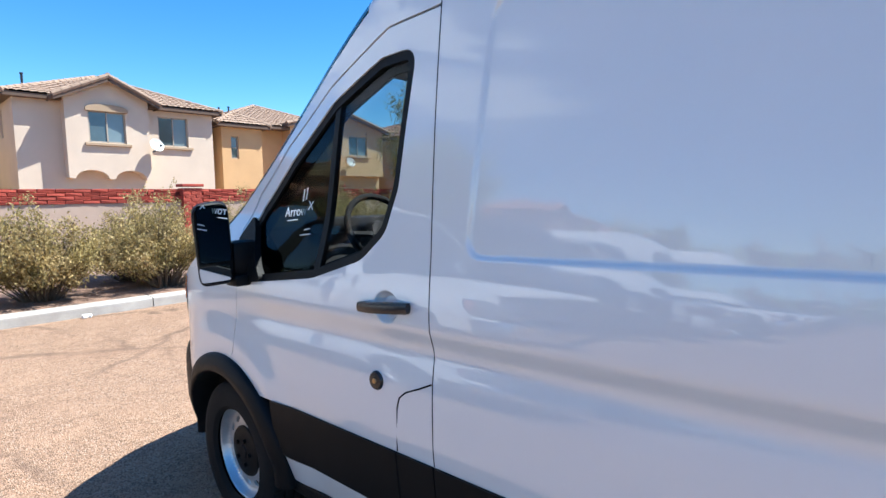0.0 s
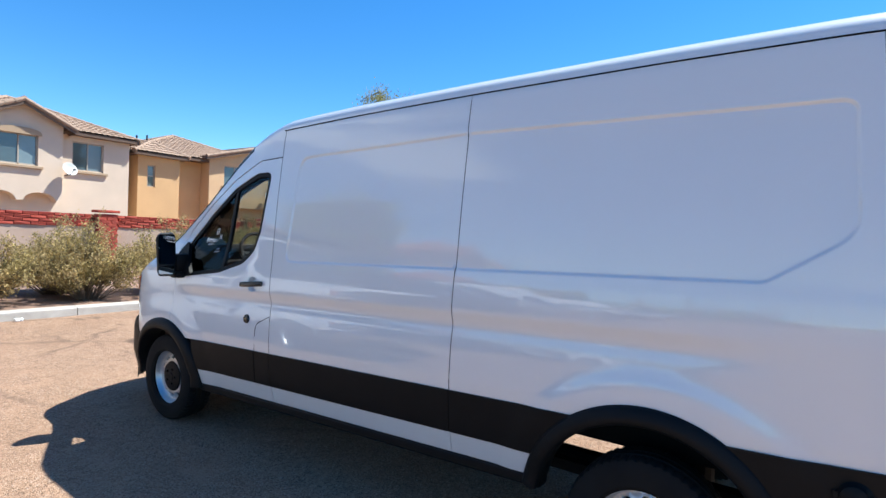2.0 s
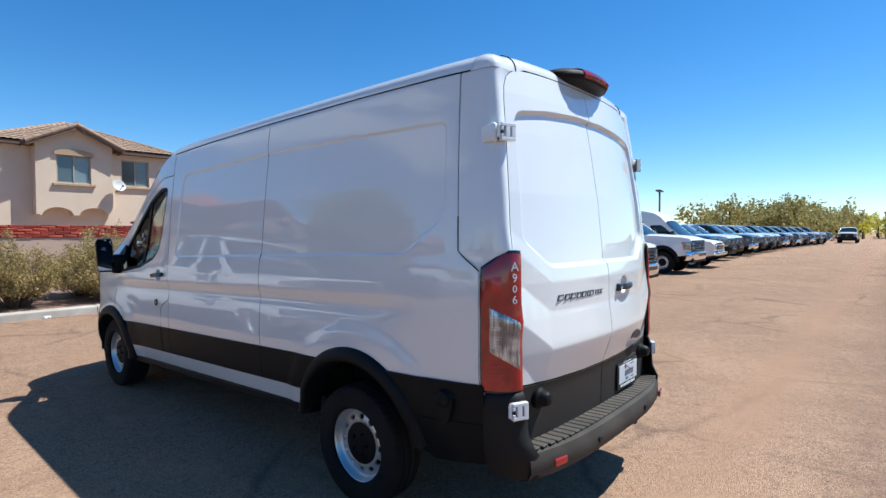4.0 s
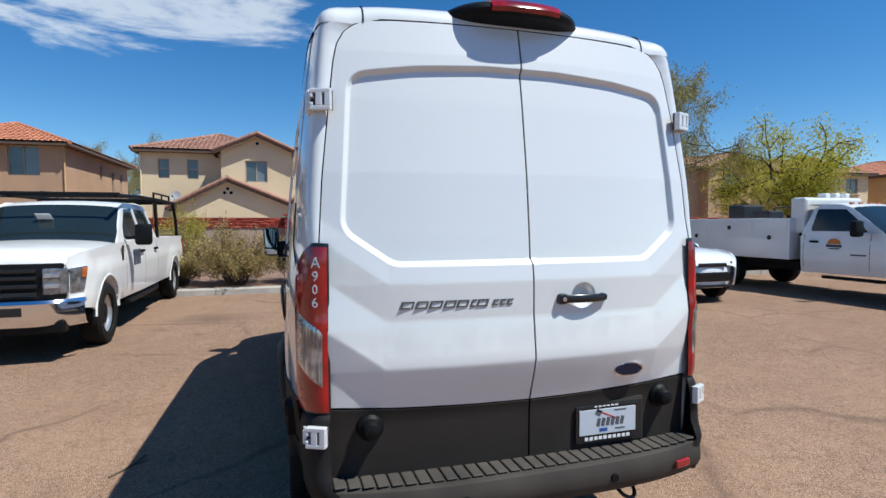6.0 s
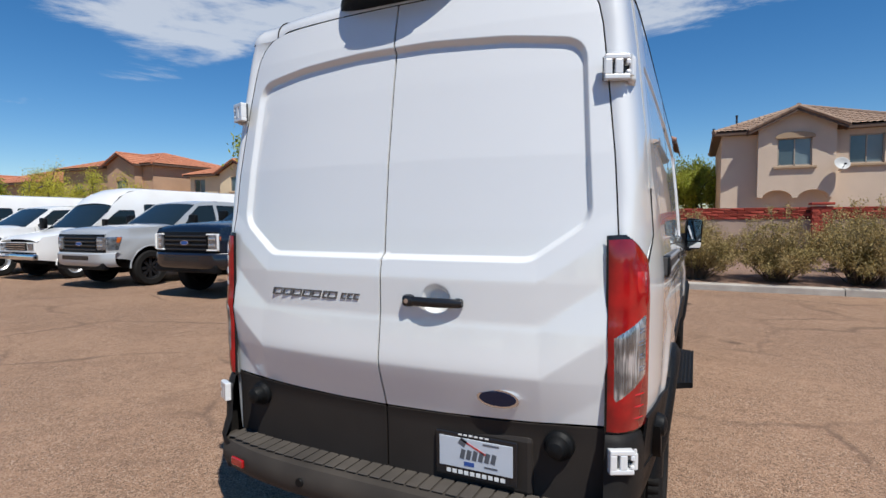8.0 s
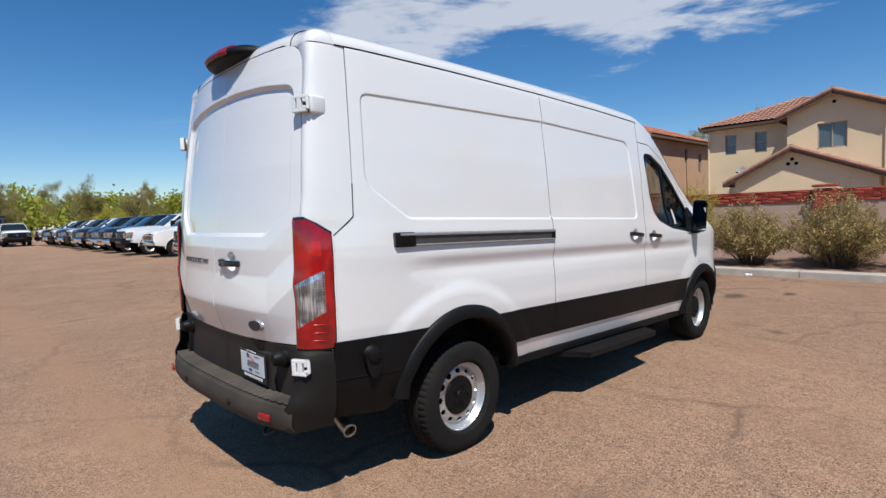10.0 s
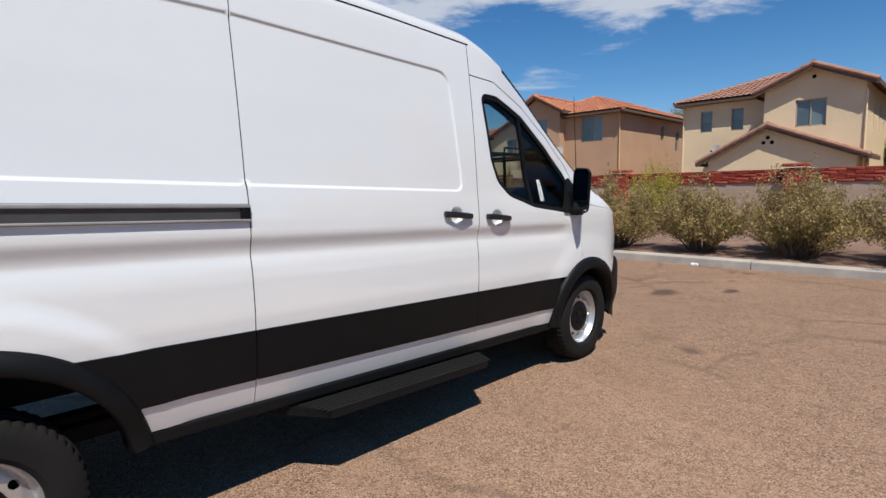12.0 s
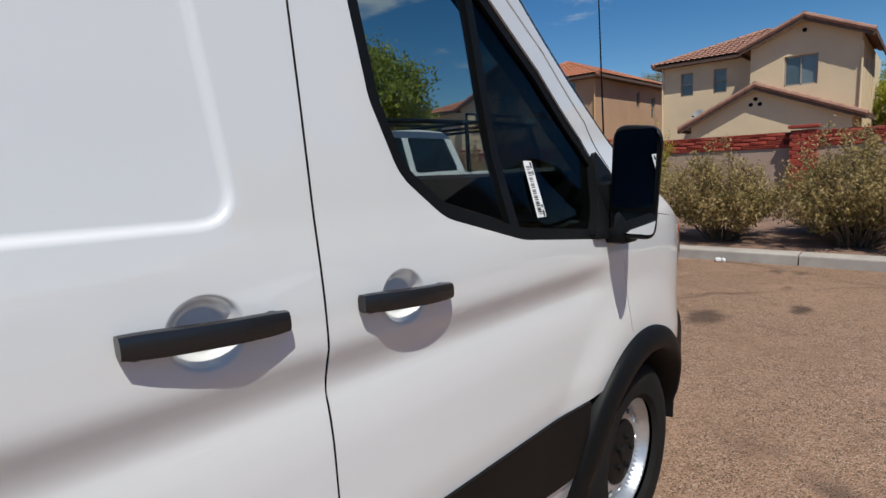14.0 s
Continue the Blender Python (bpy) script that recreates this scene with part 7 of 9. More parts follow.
def bush(at, seed, w, hgt, leaf, label, leaves=18500):
    rng = np.random.default_rng(seed)
    ob = thing("shrub", at, label, "shrub", "shrubs along the kerb")
    bm = bmesh.new()
    spots, dirs = [], []
    for k in range(95):
        ang, out = rng.uniform(0, math.tau), math.sqrt(rng.uniform(0.02, 1))
        base = Vector((0.16 * math.cos(ang) * out + rng.normal(0, 0.03), 0.16 * math.sin(ang) * out + rng.normal(0, 0.03), 0))
        tip = Vector((w / 2 * out * math.cos(ang), w / 2 * out * math.sin(ang), hgt * (1.0 - 0.50 * out * out) * rng.uniform(0.42, 1.03)))
        mid = Vector((base.x + (tip.x - base.x) * 0.42 + rng.normal(0, 0.05), base.y + (tip.y - base.y) * 0.42 + rng.normal(0, 0.05), tip.z * 0.50 + 0.03))
        low = base.lerp(mid, 0.5) + Vector((rng.normal(0, 0.025), rng.normal(0, 0.025), 0.03))
        rod(bm, base, low, 0.011, 0.008, 5, False)
        rod(bm, low, mid, 0.008, 0.005, 4, False)
        rod(bm, mid, tip, 0.005, 0.0015, 4, False)
        for j in range(9):
            s = rng.uniform(0.22, 1.0)
            p = mid.lerp(tip, (s - 0.4) / 0.6) if s > 0.4 else low.lerp(mid, s / 0.4)
            spread = 0.13 - 0.05 * s
            q = p + Vector((rng.normal(0, spread), rng.normal(0, spread), rng.uniform(0.02, 0.26)))
            rod(bm, p, q, 0.003, 0.001, 3, False)
            spots.append((np.array(p), np.array(q)))
    part("twig_frame", bm, TWIG, ob)
    pts = []
    for k in range(leaves):
        p, q = spots[rng.integers(len(spots))]
        s = rng.uniform(0.0, 1.1)
        pts.append(p + (q - p) * s + rng.normal(0, 0.042, 3))
    leaf_mesh("foliage", pts, 0.052, 0.024, rng, leaf, ob, droop=0.9)
    return ob


SHRUB_LABEL = "dry olive-brown desert shrub with fine leaves and bare lower twigs"
shrubs = [bush((-0.48, 10.48, 0.10), 11, 1.95, 1.46, SHRUB_LEAF, SHRUB_LABEL), bush((1.12, 10.40, 0.10), 12, 2.10, 1.56, SHRUB_LEAF, SHRUB_LABEL), bush((2.65, 10.45, 0.10), 13, 2.0, 1.56, SHRUB_LEAF, SHRUB_LABEL)]
rng0 = random.Random(3)
for k, x in enumerate((-11.6, -10.1, -8.6, -7.2, -5.9, -4.7, -3.4, -2.1, 4.15, 5.4, 6.7, 8.1, 9.6, 11.3, 13.0, 15.0, 17.2, 19.6, 22.0)):
    copy_thing(shrubs[k % 3], Matrix.Translation((x, 10.45 + rng0.uniform(-0.15, 0.5), 0.10)) @ Matrix.Rotation(rng0.uniform(0, 6.28), 4, "Z") @ Matrix.Scale(rng0.uniform(0.90, 1.10), 4))
copy_thing(shrubs[2], Matrix.Translation((0.98, 11.4, 0.12)) @ Matrix.Rotation(2.0, 4, "Z") @ Matrix.Scale(0.92, 4))
for k, x in enumerate((4.6, 6.0, 7.6)):
    copy_thing(shrubs[(k + 1) % 3], Matrix.Translation((x, 12.2 + rng0.uniform(-0.3, 0.6), 0.12)) @ Matrix.Rotation(rng0.uniform(0, 6.28), 4, "Z") @ Matrix.Scale(rng0.uniform(0.95, 1.1), 4))
sap = bush((-4.25, 17.2, 0.10), 21, 1.9, 2.45, SHRUB_YELLOW, "young yellow-green tree rising among the dry shrubs", 11000)
tagged(sap, category="sapling")


def tree(at, seed, height, spread, trunk, leaf, label, leaves=9000, crown_base=0.4, leaf_len=0.11, leaf_w=0.035, droop=0.0, clump=0.32, lean=(0, 0)):
    rng = np.random.default_rng(seed)
    ob = thing("tree", at, label, "tree", "trees round the lot")
    bm = bmesh.new()
    ends = []
    def grow(p, d, length, r, depth):
        q = p + d * length
        mid = p.lerp(q, 0.5) + Vector(rng.normal(0, 0.04 * length, 3))
        rod(bm, p, mid, r, r * 0.85, 8 if depth < 2 else 5, False)
        rod(bm, mid, q, r * 0.85, r * 0.66, 8 if depth < 2 else 5, False)
        if depth >= 4 or length < 0.34:
            ends.append((np.array(p), np.array(q)))
            return
        if depth >= 2:
            ends.append((np.array(mid), np.array(q)))
        for k in range(3 if depth < 3 else 2):
            nd = d + Vector(rng.normal(0, 0.62, 3)) * (spread / height) * 1.6
            nd.z = nd.z * 0.8 + 0.16 - droop * 0.12 * depth
            grow(q, nd.normalized(), length * rng.uniform(0.62, 0.86), r * 0.60, depth + 1)
    first = height * crown_base
    for k in range(2):
        d0 = Vector((lean[0] + rng.normal(0, 0.16), lean[1] + rng.normal(0, 0.16), 1)).normalized()
        grow(Vector((0.1 * k, 0, 0)), d0, first, trunk, 0)
    top = max(q[2] for _, q in ends)
    part("trunk", bm, BARK, ob)
    pts = []
    for k in range(leaves):
        p, q = ends[rng.integers(len(ends))]
        pts.append(p + (q - p) * rng.uniform(0, 1.15) + rng.normal(0, clump, 3) * (0.6, 0.6, 0.5) - np.array([0, 0, droop * rng.uniform(0, 0.8)]))
    leaf_mesh("crown", pts, leaf_len, leaf_w, rng, leaf, ob, droop=-droop * 2)
    scale = height / top
    ob.scale = (scale, scale, scale)
    return ob


willow = tree((13.75, 15.5, 0.1), 4, 8.2, 7.0, 0.11, LEAF_OLIVE, "tall airy olive-leaved tree with drooping twigs and a forked trunk", 40000, 0.36, 0.15, 0.036, 0.5, 0.36)
willow.scale = (willow.scale.x * 0.70, willow.scale.y * 0.70, willow.scale.z)
willow.rotation_euler = (0, 0, 1.7)
lime = tree((19.7, 14.0, 0.1), 8, 5.8, 5.0, 0.12, LEAF_LIME, "yellow-green desert tree with an open rounded crown", 20000, 0.24, 0.090, 0.032, 0.1, 0.34)
lime.scale = (lime.scale.x * 0.84, lime.scale.y * 0.84, lime.scale.z)
green = tree((-16.2, 17.0, 0.1), 6, 6.6, 5.9, 0.13, LEAF_GREEN, "dense green tree behind the parked trucks", 18000, 0.22, 0.15, 0.065, 0.1, 0.36)
green.scale = (green.scale.x * 0.80, green.scale.y * 0.80, green.scale.z)
for x, y, s, a, src in ((27.2, 14.1, 0.62, 1.0, lime), (-62, 8, 0.80, 2.0, willow), (-67, 3, 0.85, 0.5, willow), (-60, 14, 0.75, 4.0, willow), (-55, 10, 0.55, 3.0, lime), (-56, 21, 1.0, 1.5, green), (-24.4, 13.3, 0.66, 2.4, lime), (-33.5, 15.0, 0.80, 4.0, lime),
                        (-16.5, 56, 1.25, 1.0, willow), (0.9, 47, 0.95, 2.0, green), (1.3, 38, 0.75, 4.0, green)):
    copy_thing(src, Matrix.Translation((x, y, 0.1 if y < 20 else 0.03)) @ Matrix.Rotation(a, 4, "Z") @ Matrix.Scale(s, 4))


def far_trees(name, x0, x1, y0, y1, seed, label, n_tree, size=(5, 9), leaf=None):
    """A distant belt of trees, made of many leaf clumps."""
    rng = np.random.default_rng(seed)
    pts, tr = [], bmesh.new()
    for k in range(n_tree):
        cx, cy = rng.uniform(x0, x1), rng.uniform(y0, y1)
        hgt, rad = rng.uniform(*size), rng.uniform(2.0, 4.2)
        rod(tr, (cx, cy, 0), (cx, cy, hgt * 0.6), 0.16, 0.08, 5, False)
        for j in range(12):
            o = rng.normal(size=3)
            o /= np.linalg.norm(o)
            c = np.array([cx, cy, hgt * 0.6]) + o * (rad * 0.7, rad * 0.7, hgt * 0.30)
            pts.append(c + rng.normal(0, 0.55, (27, 3)))
    ob = leaf_mesh(name, np.concatenate(pts), 0.66, 0.36, rng, leaf or LEAF_OLIVE, None)
    tagged(ob, label, "tree belt", kind="stuff")
    ob2 = part("tree_stems", tr, BARK, None)
    tagged(ob2, "thin grey trunks of the distant tree belt", "tree belt", kind="stuff")


far_trees("tree_belt", 90, 175, 4, 30, 2, "distant belt of olive desert trees at the end of the lane", 60, (4, 8))
far_trees("tree_belt", 120, 180, -40, 6, 5, "distant belt of olive desert trees at the end of the lane", 40, (3, 6), LEAF_LIME)
far_trees("tree_belt", -150, -85, 2, 34, 3, "distant belt of mixed green trees beyond the parked trucks", 60, (4, 8), LEAF_GREEN)
far_trees("tree_belt", -170, -100, -60, 2, 9, "distant belt of olive desert trees beyond the lot", 50, (3, 7), LEAF_LIME)
far_trees("tree_belt", -100, 110, -130, -90, 10, "distant belt of olive desert trees beyond the lot", 90, (4, 8), LEAF_OLIVE)


# ---- parked vehicles ----
def paint(name, c, rough=0.3):
    return material(name, c, rough, coat=1.0 if c[0] > 0.2 else 0.45, second=tuple(v * 0.93 for v in c), scale=1.2)


NAVY = paint("navy_paint", (0.005, 0.0065, 0.012), 0.25)
SILVER = paint("silver_paint", (0.38, 0.39, 0.40), 0.32)
BLACK_PAINT = paint("black_paint", (0.012, 0.012, 0.014), 0.25)
GREY_PAINT = paint("grey_paint", (0.05, 0.052, 0.056), 0.3)
BLUE_PAINT = paint("blue_paint", (0.015, 0.026, 0.055), 0.3)
LAMP_GLASS = material("lamp_glass", (0.34, 0.36, 0.38), 0.12, 0.6, coat=1.0, second=(0.10, 0.105, 0.115), scale=14)
ALLOY = material("alloy", (0.48, 0.47, 0.45), 0.4, 0.8, vary=0.2, scale=10)
DECAL_DARK = material("decal_dark", (0.05, 0.06, 0.09), 0.5, vary=0.1)
DECAL_BLUE = material("decal_blue", (0.02, 0.08, 0.30), 0.5, vary=0.1)
DECAL_ORANGE = material("decal_orange", (0.65, 0.20, 0.03), 0.5, vary=0.1)


def loft(name, stations, mat, parent, crown=0.04, n=12, label=""):
    """A curved top sheet: stations are (y, z, half width)."""
    verts, faces = [], []
    us = np.linspace(-1, 1, n + 1)
    for y, z, w in stations:
        for u in us:
            verts.append((u * w, y, z + crown * (1 - u * u) - 0.02 * abs(u) ** 8))
    m = n + 1
    for i in range(len(stations) - 1):
        for k in range(n):
            faces.append((i * m + k, i * m + k + 1, (i + 1) * m + k + 1, (i + 1) * m + k))
    return mesh_object(name, verts, faces, mat, parent, label, smooth=True)


def vehicle_wheels(parent, axles, x, r, spokes=0, spoke_mat=None):
    for y in axles:
        for s in (1, -1):
            fit_wheel(parent, (s * x, y, r), s, r / 0.356, light_proto)
    if spokes:
        rim, cap = spoked_rim(spokes, spoke_mat)
        for o in parent.children_recursive:
            if o.name.startswith("rim"):
                o.data = rim
            elif o.name.startswith("hub_cover"):
                o.data = cap


SPOKED = {}


def spoked_rim(n, mat):
    """Cast rim with n split spokes and a small cap, as mesh data shared by the wheels of a car."""
    if (n, mat.name) not in SPOKED:
        bm = bmesh.new()
        lathe(bm, [(0.190, 0.020), (0.198, 0.060), (0.206, 0.078), (0.222, 0.084), (0.226, 0.074)], None, 30)
        for k in range(n):
            for side in (-1, 1):
                a = (k + side * 0.13) * math.tau / n
                ca, sa = math.cos(a), math.sin(a)
                arm = [(0.045, -0.016), (0.203, -0.014), (0.203, 0.014), (0.045, 0.016)]
                prism(bm, arm, 0.046, 0.070, lambda u, v, d, ca=ca, sa=sa: Vector((d - 0.05 * max(0, 0.12 - u), u * ca - v * sa, u * sa + v * ca)))
        lathe(bm, [(0.0, 0.062), (0.058, 0.062), (0.066, 0.050), (0.066, 0.02)], None, 18)
        body = bpy.data.meshes.new("rim")
        bm.to_mesh(body)
        bm.free()
        bm = bmesh.new()
        lathe(bm, [(0.0, 0.070), (0.028, 0.069), (0.034, 0.060)], None, 14)
        cap = bpy.data.meshes.new("hub_cover")
        bm.to_mesh(cap)
        bm.free()
        body.materials.append(mat)
        cap.materials.append(GLOSS_BLACK)
        SPOKED[(n, mat.name)] = (body, cap)
    return SPOKED[(n, mat.name)]


def body_sides(parent, outline, wheels, r_arch, width, mat, windows=(), trim=None, glass_in=0.012, name="body_side"):
    """Both flanks of a vehicle; wheel openings are cut from the lower edge."""
    for s in (1, -1):
        def surf(p, s=s):
            p = np.asarray(p, float)
            return np.c_[s * width(p[:, 0], p[:, 1]), p[:, 0], p[:, 1]]
        flank = sheet(name, outline, surf, mat, parent, holes=windows, step=0.13, shear=False, flip=s < 0, thick=0.03)
        for poly in windows:
            def inner(p, s=s):
                p = np.asarray(p, float)
                return np.c_[s * (width(p[:, 0], p[:, 1]) - glass_in), p[:, 0], p[:, 1]]
            c = np.mean(poly, 0)
            grown = [tuple(c + (np.array(q) - c) * 1.02) for q in poly]
            sheet("side_glass", grown, inner, VEHICLE_GLASS, flank, step=0.3, shear=False, flip=s < 0, thick=0.006)
        for hub in wheels:
            verts, faces = [], []
            band = 0.030 if trim is None else 0.125
            prof = [(r_arch, -0.20), (r_arch, 0.006), (r_arch + 0.012, 0.005 if trim is None else 0.026), (r_arch + band, 0.003 if trim is None else 0.014), (r_arch + band + 0.005, -0.01)]
            for k in range(25):
                a = math.pi * k / 24
                for r, d in prof:
                    y, z = hub[0] + r * math.cos(a), hub[1] + r * math.sin(a)
                    verts.append((s * (float(width(np.array([y]), np.array([max(z, 0.6)]))[0]) + d), y, z))
            m = len(prof)
            for k in range(24):
                for j in range(m - 1):
                    f = (k * m + j, k * m + j + 1, (k + 1) * m + j + 1, (k + 1) * m + j)
                    faces.append(f if s > 0 else f[::-1])
            mesh_object("arch_lip", verts, faces, trim or mat, flank, smooth=True)
            # Dark wheel housing behind the opening.
            verts, faces = [], []
            for k in range(17):
                a = math.pi * k / 16
                y, z = hub[0] + (r_arch + 0.03) * math.cos(a), hub[1] + (r_arch + 0.03) * math.sin(a)
                verts += [(s * (float(width(np.array([y]), np.array([max(z, 0.6)]))[0]) - 0.03), y, z), (s * 0.58, y, z), (s * 0.58, y, hub[1] - 0.12)]
            for k in range(16):
                for j in (0, 1):
                    faces.append((k * 3 + j, k * 3 + j + 1, k * 3 + j + 4, k * 3 + j + 3))
            mesh_object("wheel_housing", verts, faces, UNDERBODY, flank)


def arch_cut(hub, r, z):
    """Outline points of a wheel opening, from front to rear, in a lower edge at height z."""
    a = math.asin(max(-1, min(1, (z - hub[1]) / r)))
    return [(hub[0] + r * math.cos(t), hub[1] + r * math.sin(t)) for t in np.linspace(a, math.pi - a, 16)]


def pickup(at, turn, mat, label, wb=4.47, rear=1.15, front=1.0, bumper_mat=None, grille_mat=None, trim=None, cab_back=-1.05, r=0.40, bed=True, dark_rims=False, arch_trim=None, group="parked pickup trucks", lift=0.0, wrap=True):
    v = thing("pickup_truck", at, label, "pickup truck", group, turn)
    bumper_mat, grille_mat = bumper_mat or CHROME, grille_mat or BLACK_PLASTIC
    fa, ra = 2.05, 2.05 - wb
    yf, yr = fa + front, ra - rear
    L = lift
    def width(y, z):
        w = 0.985 - 0.06 * np.clip((0.85 + L - z) / 0.4, 0, 1) ** 2 - 0.03 * np.clip((z - 1.0 - L) / 0.4, 0, 1) ** 2 - 0.13 * np.clip((y - (yf - 0.55)) / 0.55, 0, 1) ** 2.2
        # Swollen wings over the wheels and a shoulder crease along the flank.
        for hub in (fa, ra):
            rr = np.hypot((y - hub) * 0.85, z - r - 0.03)
            w = w + 0.022 * (1 - step01(r + 0.12, r + 0.34, rr))
        return w + 0.010 * step01(1.16 + L, 1.10 + L, z)
    def cab_width(y, z):
        return 0.965 - 0.30 * np.clip(z - 1.36 - L, 0, 1) - 0.02 * np.clip((y - 0.6) / 0.7, 0, 1)
    low = 0.55 + L
    hf, hr = (fa, r + 0.03), (ra, r + 0.03)
    back_top = [(yr, 1.36 + L), (cab_back, 1.38 + L)] if bed else [(cab_back, 1.38 + L)]
    outline = back_top + [(1.35, 1.37 + L), (1.55, 1.36 + L), (yf - 0.35, 1.30 + L), (yf - 0.08, 1.255 + L), (yf - 0.02, 1.16 + L), (yf - 0.02, low + 0.12)]
    outline += [(hf[0] + r + 0.12, low + 0.05)] + arch_cut(hf, r + 0.065, low) + [(cab_back if not bed else 0.0, low - 0.02)]
    outline += (arch_cut(hr, r + 0.065, low) + [(yr, low + 0.12)]) if bed else [(cab_back, low)]
    body_sides(v, outline, [hf, hr] if bed else [hf], r + 0.065, width, mat, trim=arch_trim)
    cab = [(cab_back, 1.375 + L), (1.36, 1.365 + L), (0.95, 1.66 + L), (0.62, 1.89 + L), (0.40, 1.96 + L), (-0.30, 1.985 + L), (cab_back + 0.30, 1.96 + L), (cab_back + 0.14, 1.88 + L)]
    door_split = -0.05 if cab_back < -0.6 else 9
    w1 = rounded([(0.05 if door_split < 5 else cab_back + 0.18, 1.41 + L), (1.02, 1.41 + L), (0.86, 1.60 + L), (0.52, 1.86 + L), (0.05 if door_split < 5 else cab_back + 0.22, 1.88 + L)], 0.04, 4)
    wins = [w1]
    if door_split < 5:
        wins.append(rounded([(cab_back + 0.14, 1.41 + L), (-0.05, 1.41 + L), (-0.05, 1.88 + L), (cab_back + 0.26, 1.86 + L)], 0.05, 4))
    body_sides(v, cab, [], 0, cab_width, mat, windows=wins, name="cab_side")
    loft("roof", [(0.62, 1.89 + L, 0.80), (0.50, 1.93 + L, 0.79), (0.2, 1.965 + L, 0.785), (-0.30, 1.98 + L, 0.78), (cab_back + 0.30, 1.955 + L, 0.785), (cab_back + 0.14, 1.88 + L, 0.81)], mat, v, 0.035)
    loft("windscreen", [(1.40, 1.37 + L, 0.92), (1.0, 1.63 + L, 0.87), (0.60, 1.90 + L, 0.80)], VEHICLE_GLASS, v, 0.03)
    loft("rear_window", [(cab_back + 0.14, 1.88 + L, 0.80), (cab_back, 1.37 + L, 0.95)], VEHICLE_GLASS, v, 0.0)
    loft("bonnet", [(1.38, 1.365 + L, 0.955), (1.7, 1.365 + L, 0.95), (yf - 0.35, 1.305 + L, 0.905), (yf - 0.12, 1.265 + L, 0.865), (yf - 0.02, 1.20 + L, 0.85), (yf - 0.01, 1.13 + L, 0.845)], mat, v, 0.05)
    # Front: dark grille with bars, headlamps, chrome bumper.
    bm = bmesh.new()
    box(bm, (0, yf - 0.06, 0.98 + L), (1.70, 0.12, 0.42), 0.03)
    part("grille_surround", bm, grille_mat, v, smooth=True)
    for z in (0.84, 0.93, 1.02, 1.10):
        bm = bmesh.new()
        box(bm, (0, yf + 0.008, z + L), (1.16, 0.05, 0.045), 0.012)
        part("grille_bar", bm, GLOSS_BLACK if grille_mat is not CHROME else CHROME, v)
    bm = bmesh.new()
    prism(bm, [(0.115 * math.cos(a), 0.97 + L + 0.047 * math.sin(a)) for a in np.linspace(0, math.tau, 28, endpoint=False)], yf + 0.02, yf + 0.05, lambda u, w, d: Vector((u, d, w)))
    badge = part("oval_badge", bm, CHROME, v)
    bm = bmesh.new()
    prism(bm, [(0.100 * math.cos(a), 0.97 + L + 0.037 * math.sin(a)) for a in np.linspace(0, math.tau, 28, endpoint=False)], yf + 0.045, yf + 0.054, lambda u, w, d: Vector((u, d, w)))
    part("badge_centre", bm, DECAL_BLUE, badge)
    for s in (1, -1):
        bm = bmesh.new()
        box(bm, (s * 0.745, yf - 0.055, 0.98 + L), (0.25, 0.16, 0.30), 0.025, Matrix.Rotation(radians(-s * 14), 4, "Z"))
        lamp = part("headlamp", bm, LAMP_GLASS, v)
        for z in (1.05, 0.93):
            bm = bmesh.new()
            box(bm, (s * 0.73, yf + 0.030, z + L), (0.15, 0.02, 0.055), 0.008, Matrix.Rotation(radians(-s * 14), 4, "Z"))
            part("lamp_unit", bm, CLEAR_LENS, lamp)
        # The lamp runs on round the corner of the wing, with an amber corner piece.
        if wrap:
            def on_wing(p, s=s):
                p = np.asarray(p, float)
                return np.c_[s * (width(p[:, 0], p[:, 1]) + 0.007), p[:, 0], p[:, 1]]
            side_lens = rounded([(yf - 0.33, 1.13 + L), (yf - 0.035, 1.12 + L), (yf - 0.03, 0.84 + L), (yf - 0.24, 0.84 + L)], 0.02, 3)
            sheet("side_lens", side_lens, on_wing, LAMP_GLASS, lamp, step=0.07, shear=False, flip=s < 0, thick=0.015)
            amber = rounded([(yf - 0.31, 1.115 + L), (yf - 0.22, 1.115 + L), (yf - 0.20, 1.00 + L), (yf - 0.275, 1.00 + L)], 0.012, 3)
            sheet("indicator", amber, lambda p: on_wing(p) + (s * 0.005, 0, 0), AMBER_LENS, lamp, step=0.07, shear=False, flip=s < 0, thick=0.008)
        else:
            bm = bmesh.new()
            box(bm, (s * 0.858, yf - 0.08, 1.06 + L), (0.03, 0.12, 0.07), 0.008, Matrix.Rotation(radians(-s * 20), 4, "Z"))
            part("indicator", bm, AMBER_LENS, lamp)
        # Dark running board below the doors.
        bm = bmesh.new()
        box(bm, (s * 0.93, (fa + ra) / 2 + (0.25 if bed else 0.9), 0.46 + L), (0.15, 1.9 if bed else 1.2, 0.06), 0.02)
        part("running_board", bm, BLACK_PLASTIC, v)
        # Door mirror.
        bm = bmesh.new()
        box(bm, (s * 1.06, 1.02, 1.42 + L), (0.20, 0.05, 0.05), 0.01)
        box(bm, (s * 1.21, 1.02, 1.47 + L), (0.23, 0.14, 0.32), 0.045)
        part("door_mirror", bm, BLACK_PLASTIC, v, smooth=True)
        for y in ((-0.78, 0.18) if door_split < 5 else (cab_back + 0.3,)):
            bm = bmesh.new()
            box(bm, (s * 1.005, y, 1.19 + L), (0.04, 0.19, 0.045), 0.012)
            part("door_handle", bm, trim or BLACK_PLASTIC, v)
